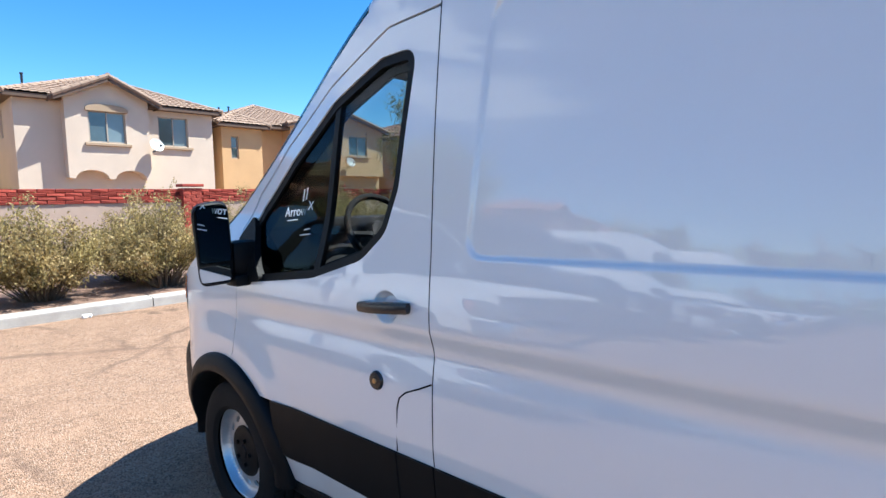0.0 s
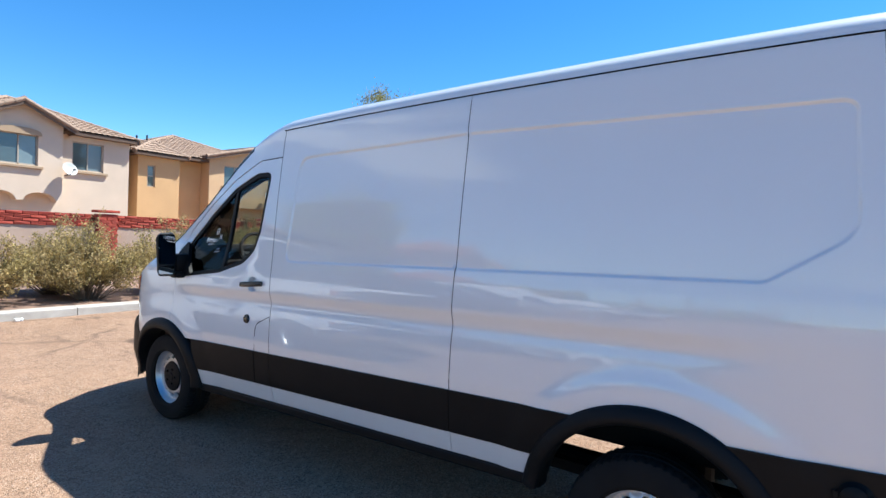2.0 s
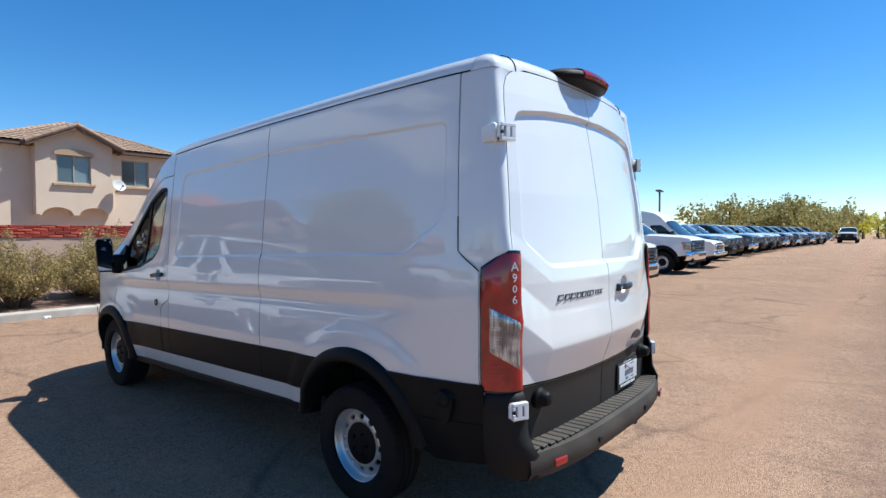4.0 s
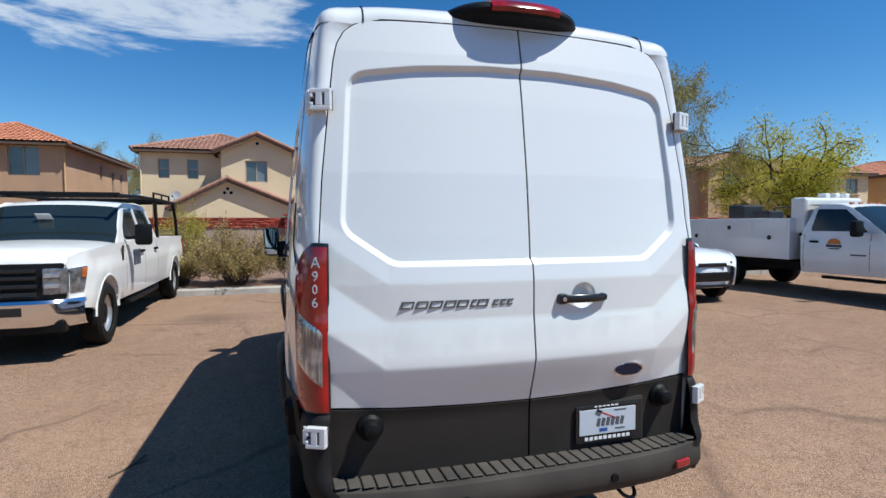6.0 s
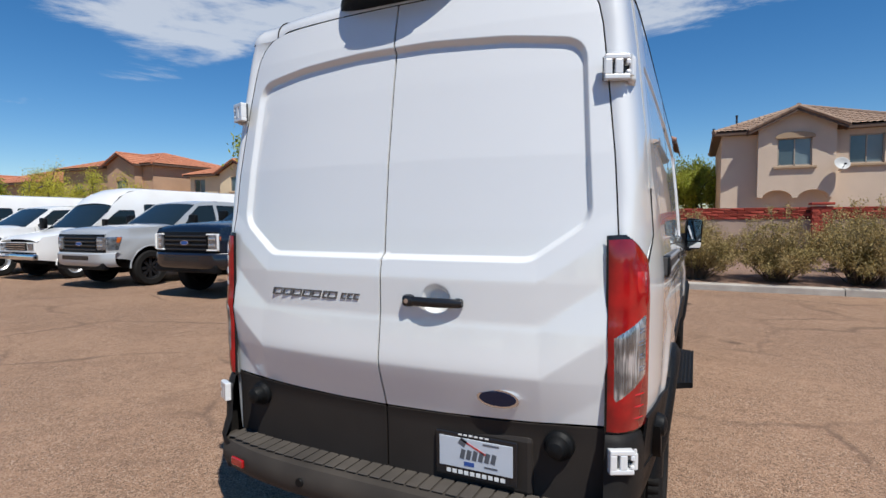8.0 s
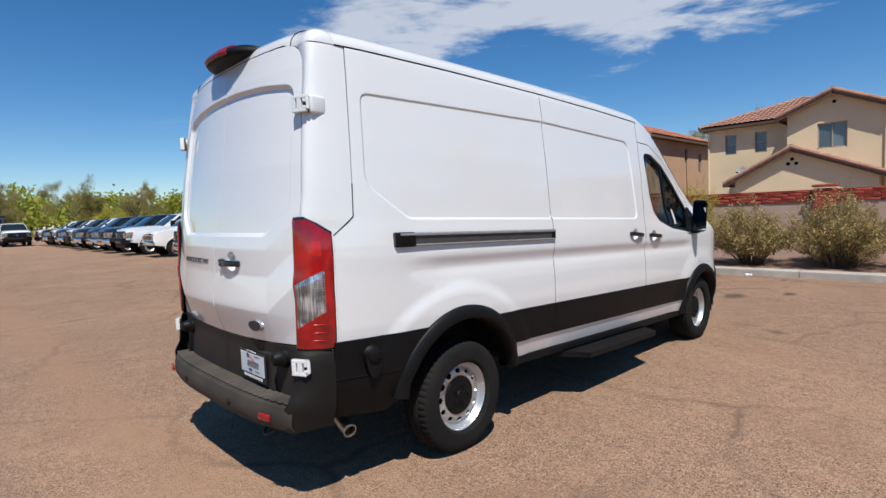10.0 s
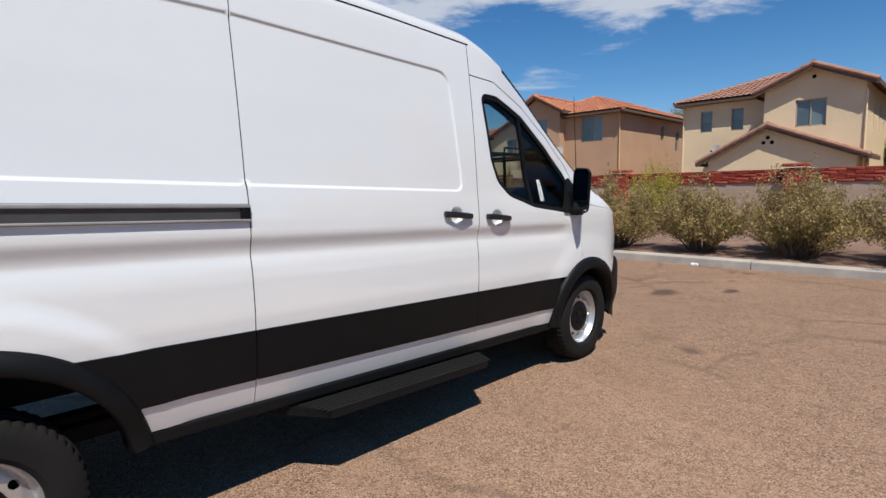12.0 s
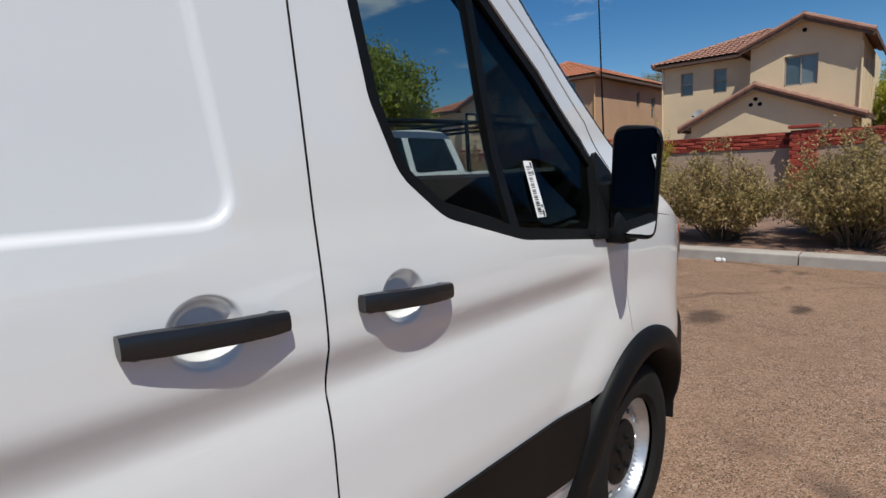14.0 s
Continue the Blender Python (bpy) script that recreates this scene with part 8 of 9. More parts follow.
        for y in ([-0.03] if door_split < 5 else []) + [1.12, cab_back + 0.06]:
            zs = np.linspace(0.64 + L, 1.35 + L, 10)
            xs = width(np.full(10, y), zs) + 0.0015
            strip = [(s * float(xx), y + d, float(z)) for xx, z in zip(xs, zs) for d in (-0.005, 0.005)]
            mesh_object("door_seam", strip, [(2 * k, 2 * k + 1, 2 * k + 3, 2 * k + 2) for k in range(9)], SEAL, v)
        if bed:
            bm = bmesh.new()
            box(bm, (s * 0.945, yr + 0.03, 1.08 + L), (0.11, 0.10, 0.42), 0.02)
            part("tail_lamp", bm, RED_LENS, v)
    bm = bmesh.new()
    n = 16
    prev = None
    for k in range(n + 1):
        u = -1 + 2 * k / n
        y = yf + 0.12 - 0.28 * abs(u) ** 6
        ring = [bm.verts.new((u * 0.995, y + dy, z + L)) for dy, z in ((-0.12, 0.78), (-0.01, 0.775), (0.02, 0.74), (0.02, 0.58), (-0.01, 0.50), (-0.06, 0.46), (-0.14, 0.45))]
        if prev:
            for j in range(6):
                bm.faces.new((prev[j], prev[j + 1], ring[j + 1], ring[j]))
        prev = ring
    part("front_bumper", bm, bumper_mat, v, smooth=True)
    bm = bmesh.new()
    box(bm, (0, yf + 0.125, 0.66 + L), (0.95, 0.04, 0.10), 0.01)
    part("bumper_slot", bm, GLOSS_BLACK, v)
    bm = bmesh.new()
    box(bm, (0, yf - 0.02, 0.47 + L), (1.70, 0.16, 0.16), 0.03)
    part("air_dam", bm, BLACK_PLASTIC, v)
    if bed:
        bm = bmesh.new()
        box(bm, (0, yr + 0.04, 1.04 + L), (1.80, 0.07, 0.62), 0.02)
        part("tailgate", bm, mat, v)
        bm = bmesh.new()
        box(bm, (0, (yr + cab_back) / 2, 0.86 + L), (1.85, cab_back - yr - 0.05, 0.06))
        box(bm, (0, cab_back - 0.03, 1.1 + L), (1.85, 0.05, 0.5))
        part("bed_floor", bm, BLACK_PLASTIC, v)
        bm = bmesh.new()
        box(bm, (0, yr - 0.08, 0.62 + L), (1.80, 0.18, 0.18), 0.03)
        part("rear_bumper", bm, bumper_mat, v)
    bm = bmesh.new()
    box(bm, (0, (yf + (yr if bed else ra - 0.9)) / 2 - 0.1, 0.62 + L), (1.5, yf - (yr if bed else ra - 0.9) - 0.5, 0.18))
    rod(bm, (-0.8, ra, r), (0.8, ra, r), 0.08)
    rod(bm, (-0.8, fa, r), (0.8, fa, r), 0.07)
    box(bm, (0, 1.9, 0.9 + L), (1.5, 1.6, 0.4))
    box(bm, (0, 0.2, 1.35 + L), (1.5, 1.6, 0.10))
    part("chassis", bm, UNDERBODY, v)
    vehicle_wheels(v, (fa, ra), 0.88, r, 8 if dark_rims else 0, GLOSS_BLACK)
    return v


# White crew-cab pickup with a pipe rack, parked beside the van, nose towards the lane.
sdl = pickup((-4.22, 6.93, 0), 180, WHITE_DUSTY, "white crew-cab pickup with black pipe rack and chrome bumper", wb=4.55, rear=1.05, r=0.40, lift=-0.05)
rack = None
runs = []
for s in (1, -1):
    runs += [([(s * 0.86, 1.05, 2.06), (s * 0.88, -0.2, 2.10), (s * 0.92, -1.9, 2.10), (s * 0.94, -3.0, 2.08)], 0.032),
             ([(s * 0.94, -2.75, 2.09), (s * 0.95, -3.02, 1.70), (s * 0.95, -3.08, 1.38)], 0.032), ([(s * 0.93, -1.15, 2.10), (s * 0.95, -1.15, 1.38)], 0.032),
             ([(s * 0.90, -1.2, 2.10), (s * 0.90, -1.2, 2.22), (s * 0.90, -2.6, 2.22), (s * 0.90, -2.6, 2.10)], 0.018), ([(s * 0.90, -1.9, 2.10), (s * 0.90, -1.9, 2.22)], 0.016)]
for y in (1.0, 0.2, -1.15, -2.1, -2.95):
    runs.append(([(-0.90, y, 2.085), (0.90, y, 2.085)], 0.026))
for pts, r in runs:
    bm = bmesh.new()
    tube(bm, [(x, y, z - 0.06) for x, y, z in pts], r)
    if rack is None:
        rack = part("pipe_rack", bm, BLACK_PLASTIC, sdl, "black steel pipe rack")
    else:
        part("rack_bar", bm, BLACK_PLASTIC, rack)
bm = bmesh.new()
box(bm, (0.42, -1.35, 1.62), (0.9, 0.42, 0.42), 0.03)
part("tool_box", bm, ALLOY, sdl)
bm = bmesh.new()
rod(bm, (-0.6, -2.6, 1.1), (-0.62, -2.55, 2.25), 0.022)
part("orange_pole", bm, DECAL_ORANGE, sdl)
for y, w in ((0.66, 0.11), (0.51, 0.13), (0.36, 0.11)):
    bm = bmesh.new()
    box(bm, (-0.996, y, 1.06), (0.004, w, 0.24))
    part("door_decal", bm, DECAL_DARK, sdl)
bm = bmesh.new()
box(bm, (-0.996, 1.30, 1.16), (0.012, 0.06, 0.22), 0.004)
part("wing_vent", bm, BLACK_PLASTIC, sdl)
bm = bmesh.new()
box(bm, (0.08, 0.99, 1.685), (0.19, 0.006, 0.15), 0, Matrix.Rotation(radians(-55), 4, "X"))
part("screen_card", bm, STICKER, sdl)

dark = pickup((-7.92, 7.45, 0), 180, NAVY, "dark navy lifted pickup with black wheels and white lamp surrounds", wb=3.9, rear=1.1, r=0.44, bumper_mat=NAVY, dark_rims=True, lift=0.13, wrap=False)
for s in (1, -1):
    bm = bmesh.new()
    for cx, cz, sx, sz in ((0.735, 1.265, 0.27, 0.03), (0.735, 0.965, 0.27, 0.03), (0.862, 1.115, 0.03, 0.30)):
        box(bm, (s * cx, 3.055, cz), (sx, 0.05, sz), 0.008, Matrix.Rotation(radians(-s * 14), 4, "Z"))
    part("lamp_surround", bm, STICKER, dark)
bm = bmesh.new()
box(bm, (0, -2.3, 1.80), (1.80, 2.0, 0.50), 0.12)
part("bed_cap", bm, GLOSS_BLACK, dark, smooth=True)
silver = pickup((-11.55, 7.6, 0), 180, SILVER, "silver pickup with black wheels and dark grille", wb=3.68, rear=1.0, r=0.42, bumper_mat=SILVER, dark_rims=True, lift=0.05, group="parked pickup trucks")
pickup((-17.45, 7.3, 0), 180, WHITE_DUSTY, "white work pickup with black wheel-arch flares", wb=4.2, rear=1.1, r=0.43, arch_trim=BLACK_PLASTIC, cab_back=-0.35)


def shuttle(at, turn, label, raised=True, length=7.2):
    """A cutaway shuttle bus: van nose and cab with a tall white passenger body behind."""
    v = thing("shuttle_bus", at, label, "minibus", "parked minibuses", turn)
    yf, yr = 3.0, 3.0 - length
    def width(y, z):
        return 0.98 - 0.05 * np.clip((0.8 - z) / 0.4, 0, 1) ** 2 - 0.12 * np.clip((y - 2.4) / 0.6, 0, 1) ** 2
    hf, hr = (2.1, 0.39), (2.1 - 3.6, 0.39)
    out = [(yr, 0.5), (yr, 1.38), (1.75, 1.30), (2.1, 1.22), (2.85, 1.12), (2.98, 0.95), (2.98, 0.55)] + arch_cut(hf, 0.45, 0.48) + arch_cut(hr, 0.45, 0.48)
    body_sides(v, out, [hf, hr], 0.45, width, WHITE_DUSTY)
    def upper(y, z):
        return 0.975 - 0.16 * np.clip((z - 1.38) / 0.9, 0, 1.3) ** 2
    top = 2.55 if raised else 2.30
    side = [(yr, 1.385), (1.70, 1.315), (1.15, 1.78), (0.95, 2.02), (0.55, top - 0.22), (0.0, top - 0.08), (yr + 0.1, top - 0.10), (yr, top - 0.3)]
    wins = [rounded([(0.35, 1.40), (1.38, 1.40), (1.0, 1.72), (0.82, 1.84), (0.35, 1.84)], 0.05, 4)]
    y = 0.05
    while y - 0.85 > yr:
        wins.append(rounded([(y - 0.80, 1.62), (y, 1.62), (y, 2.02), (y - 0.80, 2.02)], 0.10, 4))
        y -= 0.95
    body_sides(v, side, [], 0, upper, WHITE_DUSTY, windows=wins, name="upper_side")
    w_t = float(upper(0, top - 0.1))
    loft("roof", [(1.0, 1.98, 0.86), (0.75, top - 0.32, 0.83), (0.4, top - 0.14, w_t), (0.0, top - 0.08, w_t), (yr + 0.1, top - 0.10, w_t), (yr, top - 0.3, w_t)], WHITE_DUSTY, v, 0.06)
    loft("windscreen", [(1.78, 1.30, 0.94), (1.35, 1.62, 0.91), (0.98, 1.98, 0.85)], VEHICLE_GLASS, v, 0.04)
    loft("bonnet", [(1.78, 1.30, 0.95), (2.2, 1.20, 0.93), (2.8, 1.11, 0.87), (2.96, 1.02, 0.84)], WHITE_DUSTY, v, 0.05)
    bm = bmesh.new()
    box(bm, (0, 2.94, 0.86), (1.66, 0.10, 0.26), 0.02)
    part("front_panel", bm, WHITE_DUSTY, v)
    bm = bmesh.new()
    box(bm, (0, 2.995, 0.88), (0.95, 0.05, 0.20), 0.02)
    part("grille", bm, GREY_PLASTIC, v)
    for z in (0.82, 0.88, 0.94):
        bm = bmesh.new()
        box(bm, (0, 3.022, z), (0.90, 0.015, 0.018))
        part("grille_bar", bm, CHROME, v)
    for s in (1, -1):
        bm = bmesh.new()
        box(bm, (s * 0.64, 2.98, 0.88), (0.24, 0.06, 0.18), 0.02)
        part("headlamp", bm, LAMP_GLASS, v)
        bm = bmesh.new()
        box(bm, (s * 1.10, 1.35, 1.45), (0.18, 0.10, 0.26), 0.03)
        rod(bm, (s * 0.93, 1.35, 1.40), (s * 1.05, 1.35, 1.42), 0.02)
        part("door_mirror", bm, BLACK_PLASTIC, v)
    bm = bmesh.new()
    box(bm, (0, 3.03, 0.62), (1.84, 0.14, 0.16), 0.04)
    part("front_bumper", bm, CHROME, v, smooth=True)
    bm = bmesh.new()
    box(bm, (0, yr + 0.02, 1.4), (1.90, 0.05, 1.7), 0.02)
    part("rear_panel", bm, WHITE_DUSTY, v)
    bm = bmesh.new()
    box(bm, (0, (yf + yr) / 2, 0.52), (1.6, length - 0.6, 0.2))
    box(bm, (0, 2.0, 0.85), (1.5, 1.5, 0.4))
    part("chassis", bm, UNDERBODY, v)
    vehicle_wheels(v, (2.1, -1.5), 0.86, 0.38)
    return v


bus = shuttle((-14.9, 7.9, 0), 180, "white shuttle minibus with raised roof and dark side windows")
copy_thing(bus, pose(-23.0, 7.6, 0, 0, 0, 180))
copy_thing(bus, pose(22.2, 6.3, 0, 0, 0, 180))


# White compact SUV.
def suv(at, turn):
    v = thing("compact_suv", at, "white compact suv with dark glass and blue side lettering bars", "car", turn=turn)
    fa, ra, r = 1.40, -1.29, 0.345
    def width(y, z):
        return 0.92 - 0.06 * np.clip((0.7 - z) / 0.4, 0, 1) ** 2 - 0.03 * np.clip((z - 0.85) / 0.3, 0, 1) ** 2 - 0.30 * np.clip((y - 1.45) / 0.75, 0, 1) ** 2.2 - 0.08 * np.clip((-1.7 - y) / 0.5, 0, 1) ** 2
    def upper(y, z):
        return 0.885 - 0.34 * np.clip(z - 1.05, 0, 1) - 0.03 * np.clip((-1.4 - y) / 0.6, 0, 1)
    hf, hr = (fa, r + 0.02), (ra, r + 0.02)
    out = [(-2.18, 0.42), (-2.24, 0.75), (-2.18, 1.10), (-1.2, 1.06), (0.95, 1.05), (1.35, 1.06), (1.85, 1.00), (2.08, 0.915), (2.19, 0.78), (2.20, 0.58), (2.16, 0.36)] + arch_cut(hf, r + 0.06, 0.30) + arch_cut(hr, r + 0.06, 0.32)
    body_sides(v, out, [hf, hr], r + 0.06, width, WHITE_PAINT)
    side = [(-2.16, 1.105), (-1.2, 1.065), (0.95, 1.055), (0.45, 1.40), (0.10, 1.59), (-0.4, 1.66), (-1.2, 1.66), (-1.75, 1.60), (-2.0, 1.42)]
    wins = [rounded([(-1.97, 1.20), (-1.2, 1.13), (0.66, 1.09), (0.40, 1.31), (0.05, 1.50), (-0.42, 1.55), (-1.25, 1.55), (-1.70, 1.50)], 0.05, 4)]
    body_sides(v, side, [], 0, upper, WHITE_PAINT, windows=wins, name="upper_side")
    loft("roof", [(0.10, 1.59, 0.705), (-0.4, 1.66, 0.68), (-1.2, 1.66, 0.68), (-1.75, 1.60, 0.69), (-2.02, 1.50, 0.70)], WHITE_PAINT, v, 0.04)
    loft("windscreen", [(1.0, 1.05, 0.86), (0.5, 1.37, 0.77), (0.08, 1.595, 0.70)], VEHICLE_GLASS, v, 0.05)
    loft("rear_window", [(-2.0, 1.46, 0.70), (-2.2, 1.08, 0.80)], VEHICLE_GLASS, v, 0.0)
    loft("bonnet", [(0.98, 1.05, 0.88), (1.4, 1.055, 0.88), (1.85, 1.0, 0.80), (2.03, 0.935, 0.72), (2.15, 0.85, 0.65), (2.205, 0.74, 0.61)], WHITE_PAINT, v, 0.06)
    bm = bmesh.new()
    prev = None
    for k in range(17):
        u = -1 + k / 8
        y = 2.235 - 0.34 * abs(u) ** 2.6
        ring = [bm.verts.new((u * 0.80, y + dy, z)) for dy, z in ((-0.10, 0.775), (-0.03, 0.765), (0.0, 0.72), (0.005, 0.50), (-0.02, 0.36), (-0.10, 0.31))]
        if prev:
            for j in range(5):
                bm.faces.new((prev[j], prev[j + 1], ring[j + 1], ring[j]))
        prev = ring
    part("front_bumper", bm, WHITE_PAINT, v, smooth=True)
    for cz, sx, sz in ((0.785, 0.66, 0.075), (0.545, 0.80, 0.19), (0.36, 0.95, 0.05)):
        bm = bmesh.new()
        box(bm, (0, 2.205, cz), (sx, 0.09, sz), 0.012)
        part("grille", bm, GLOSS_BLACK, v)
    for k in range(5):
        bm = bmesh.new()
        box(bm, (0, 2.253, 0.485 + 0.03 * k), (0.76, 0.01, 0.010))
        part("grille_bar", bm, GREY_PLASTIC, v)
    for s in (1, -1):
        bm = bmesh.new()
        box(bm, (s * 0.575, 2.07, 0.815), (0.26, 0.14, 0.090), 0.025, Matrix.Rotation(radians(-s * 30), 4, "Z") @ Matrix.Rotation(radians(-14), 4, "X"))
        lamp = part("headlamp", bm, LAMP_GLASS, v)
        swept = rounded([(1.50, 0.955), (1.88, 0.925), (2.10, 0.83), (2.12, 0.755), (1.95, 0.775)], 0.012, 3)
        sheet("swept_lens", swept, lambda p, s=s: np.c_[s * (width(np.asarray(p)[:, 0], np.asarray(p)[:, 1]) + 0.008), np.asarray(p)[:, 0], np.asarray(p)[:, 1]], CLEAR_LENS, lamp, step=0.06, shear=False, flip=s < 0, thick=0.02)
        bm = bmesh.new()
        box(bm, (s * 0.60, 2.065, 0.53), (0.22, 0.16, 0.15), 0.03, Matrix.Rotation(radians(-s * 36), 4, "Z"))
        part("fog_lamp", bm, GLOSS_BLACK, v)
        bm = bmesh.new()
        box(bm, (s * 0.98, 0.62, 1.08), (0.20, 0.10, 0.14), 0.04)
        part("door_mirror", bm, WHITE_PAINT, v, smooth=True)
        for y in (-0.42, -1.25):
            bm = bmesh.new()
            box(bm, (s * 0.905, y + 0.05, 0.93), (0.03, 0.16, 0.03), 0.008)
            part("door_handle", bm, WHITE_PAINT, v)
        for k in range(11):
            bm = bmesh.new()
            box(bm, (s * 0.918, 0.56 - 0.140 * k, 0.79), (0.008, 0.092, 0.20), 0, Matrix.Rotation(radians(-13), 4, "X"))
            part("letter_bar", bm, DECAL_BLUE, v)
        bm = bmesh.new()
        box(bm, (s * 0.845, 0.05, 0.34), (0.09, 1.9, 0.10), 0.02)
        part("sill", bm, BLACK_PLASTIC, v)
    bm = bmesh.new()
    box(bm, (0, 0, 0.36), (1.4, 3.9, 0.2))
    part("chassis", bm, UNDERBODY, v)
    vehicle_wheels(v, (fa, ra), 0.80, r, 5, ALLOY)
    return v


suv((6.92, 7.30, 0), 180).scale = (0.955, 0.955, 0.955)

# White service truck: regular cab with a steel utility body.
util = pickup((10.75, 5.40, 0), 180, WHITE_DUSTY, "white service truck with steel utility body and black arches", wb=4.35, cab_back=-0.30, bed=False, front=0.92, r=0.41, arch_trim=GREY_PLASTIC, lift=-0.03, group="work trucks")
tagged(util, category="service truck")
bm = bmesh.new()
for s in (1, -1):
    box(bm, (s * 0.86, -2.15, 1.20), (0.34, 3.2, 0.92), 0.012)
part("utility_body", bm, WHITE_DUSTY, util)
bm = bmesh.new()
box(bm, (0, -2.15, 0.95), (1.5, 3.2, 0.10))
box(bm, (0, -0.52, 1.72), (1.7, 0.36, 0.78), 0.06)
part("headboard", bm, WHITE_DUSTY, util)
for s in (1, -1):
    for y, w, z, hh in ((-1.05, 0.86, 1.20, 0.84), (-2.20, 1.35, 1.42, 0.42), (-3.30, 0.78, 1.20, 0.84)):
        bm = bmesh.new()
        box(bm, (s * 1.035, y, z), (0.012, w, hh), 0.006)
        dr = part("locker_door", bm, WHITE_DUSTY, util)
        bm = bmesh.new()
        rod(bm, (s * 1.035, y, z + 0.02), (s * 1.050, y, z + 0.02), 0.055, segs=16)
        part("latch", bm, GLOSS_BLACK, dr)
bm = bmesh.new()
lathe(bm, [(0.0, -0.1), (0.16, -0.1), (0.18, 0.0), (0.16, 0.12), (0.10, 0.13), (0.10, 0.05)], Matrix.Translation((-0.80, -3.3, 1.86)), 20)
box(bm, (-0.3, -3.0, 1.85), (0.7, 0.5, 0.36), 0.05)
box(bm, (-0.2, -2.2, 1.76), (0.5, 0.5, 0.2), 0.04)
tube(bm, [(-0.85, -2.6, 1.68), (-0.85, -2.6, 1.95), (-0.85, -1.4, 1.95), (-0.85, -1.4, 1.68)], 0.02)
part("load", bm, DARK_METAL, util, "dark compressor and tools in the bed")
for k in range(3):
    bm = bmesh.new()
    box(bm, (-0.5 + 0.3 * k, -0.52, 2.16), (0.13, 0.2, 0.10), 0.02)
    part("roof_light", bm, STICKER, util)
for k in range(5):
    bm = bmesh.new()
    box(bm, (-0.5 + 0.25 * k, 0.40, 1.955), (0.09, 0.06, 0.04), 0.01)
    part("marker_lamp", bm, AMBER_LENS, util)
# Door decals: an orange half disc over dark lettering bars.
half = [(0.42 + 0.135 * math.cos(a), 1.12 + 0.115 * math.sin(a)) for a in np.linspace(0, math.pi, 18)]
for poly, mt in ((half, DECAL_ORANGE), ([(0.26, 1.055), (0.58, 1.055), (0.58, 1.108), (0.26, 1.108)], DECAL_DARK), ([(0.32, 1.015), (0.54, 1.015), (0.54, 1.038), (0.32, 1.038)], DECAL_DARK), ([(0.76, 0.90), (1.06, 0.90), (1.06, 0.93), (0.76, 0.93)], DECAL_DARK)):
    bm = bmesh.new()
    prism(bm, poly, 0.975, 0.999, lambda u, v, d: Vector((d, u, v)))
    part("door_decal", bm, mt, util)
bm = bmesh.new()
rod(bm, (-0.8, -2.3, 0.43), (0.8, -2.3, 0.43), 0.1)
part("rear_axle", bm, UNDERBODY, util)

white3 = pickup((18.3, 6.2, 0), 180, WHITE_DUSTY, "white work pickup with amber beacon and headache rack", wb=4.2, cab_back=-0.35, r=0.42, arch_trim=BLACK_PLASTIC, lift=0.05, group="work trucks")
bm = bmesh.new()
rod(bm, (0, -0.2, 2.03), (0, -0.2, 2.16), 0.07, 0.06, 12)
part("beacon", bm, DECAL_ORANGE, white3)
bm = bmesh.new()
for k in range(7):
    box(bm, (-0.75 + 0.25 * k, -0.55, 1.75), (0.03, 0.04, 0.65))
box(bm, (0, -0.55, 2.08), (1.7, 0.05, 0.05))
box(bm, (0, -0.55, 1.42), (1.7, 0.05, 0.05))
part("headache_rack", bm, WHITE_DUSTY, white3)

# Rows of parked trucks along the lane.
stock = {"black": pickup((25.6, -5.9, 0), 0, BLACK_PAINT, "black pickup truck with chrome bumper in the row along the lane", wb=4.0, r=0.40),
         "grey": pickup((29.2, -5.9, 0), 0, GREY_PAINT, "dark grey pickup truck in the row along the lane", wb=4.0, r=0.40),
         "blue": pickup((32.6, -6.0, 0), 0, BLUE_PAINT, "dark blue pickup truck in the row along the lane", wb=4.0, r=0.40),
         "white": pickup((14.6, -6.3, 0), 0, WHITE_PAINT, "white pickup truck in the row along the lane", wb=4.0, r=0.40, bumper_mat=BLACK_PLASTIC)}
for k, (kind, x, y, turn) in enumerate([("black", 17.9, -6.2, 0), ("grey", 21.6, -6.35, 0), ("blue", 36, -5.9, 0), ("grey", 39.4, -6.1, 0), ("black", 43, -6.0, 0), ("white", 47, -6.5, 0), ("blue", 51, -6.6, 0),
                                       ("black", 25.8, 7.4, 180), ("white", 28.5, 7.2, 180), ("white", 31.8, 7.5, 180), ("grey", 35.1, 7.3, 180), ("white", 38.4, 7.4, 180), ("white", 41.7, 7.3, 180), ("white", 45, 7.4, 180), ("black", 48.3, 7.3, 180), ("white", 52, 7.4, 180), ("grey", 56, 7.3, 180), ("white", 59.3, 7.1, 180), ("blue", 62.6, 6.9, 180), ("white", 66, 6.7, 180), ("white", 69.5, 6.4, 180), ("grey", 73, 6.1, 180),
                                       ("white", -26.5, 7.4, 180), ("black", -30, 7.3, 180), ("blue", -33.4, 7.4, 180), ("black", -36.8, 7.2, 180), ("white", -40.2, 7.4, 180), ("blue", -43.6, 7.3, 180), ("white", -47, 7.4, 180), ("black", -50.5, 7.3, 180), ("white", -54, 7.3, 180),
                                       ("white", -56.8, 2.9, -90), ("white", 82, 2.0, 90), ("white", 84, -3.0, 90)]):
    copy_thing(stock[kind], pose(x, y, 0, 0, 0, turn))

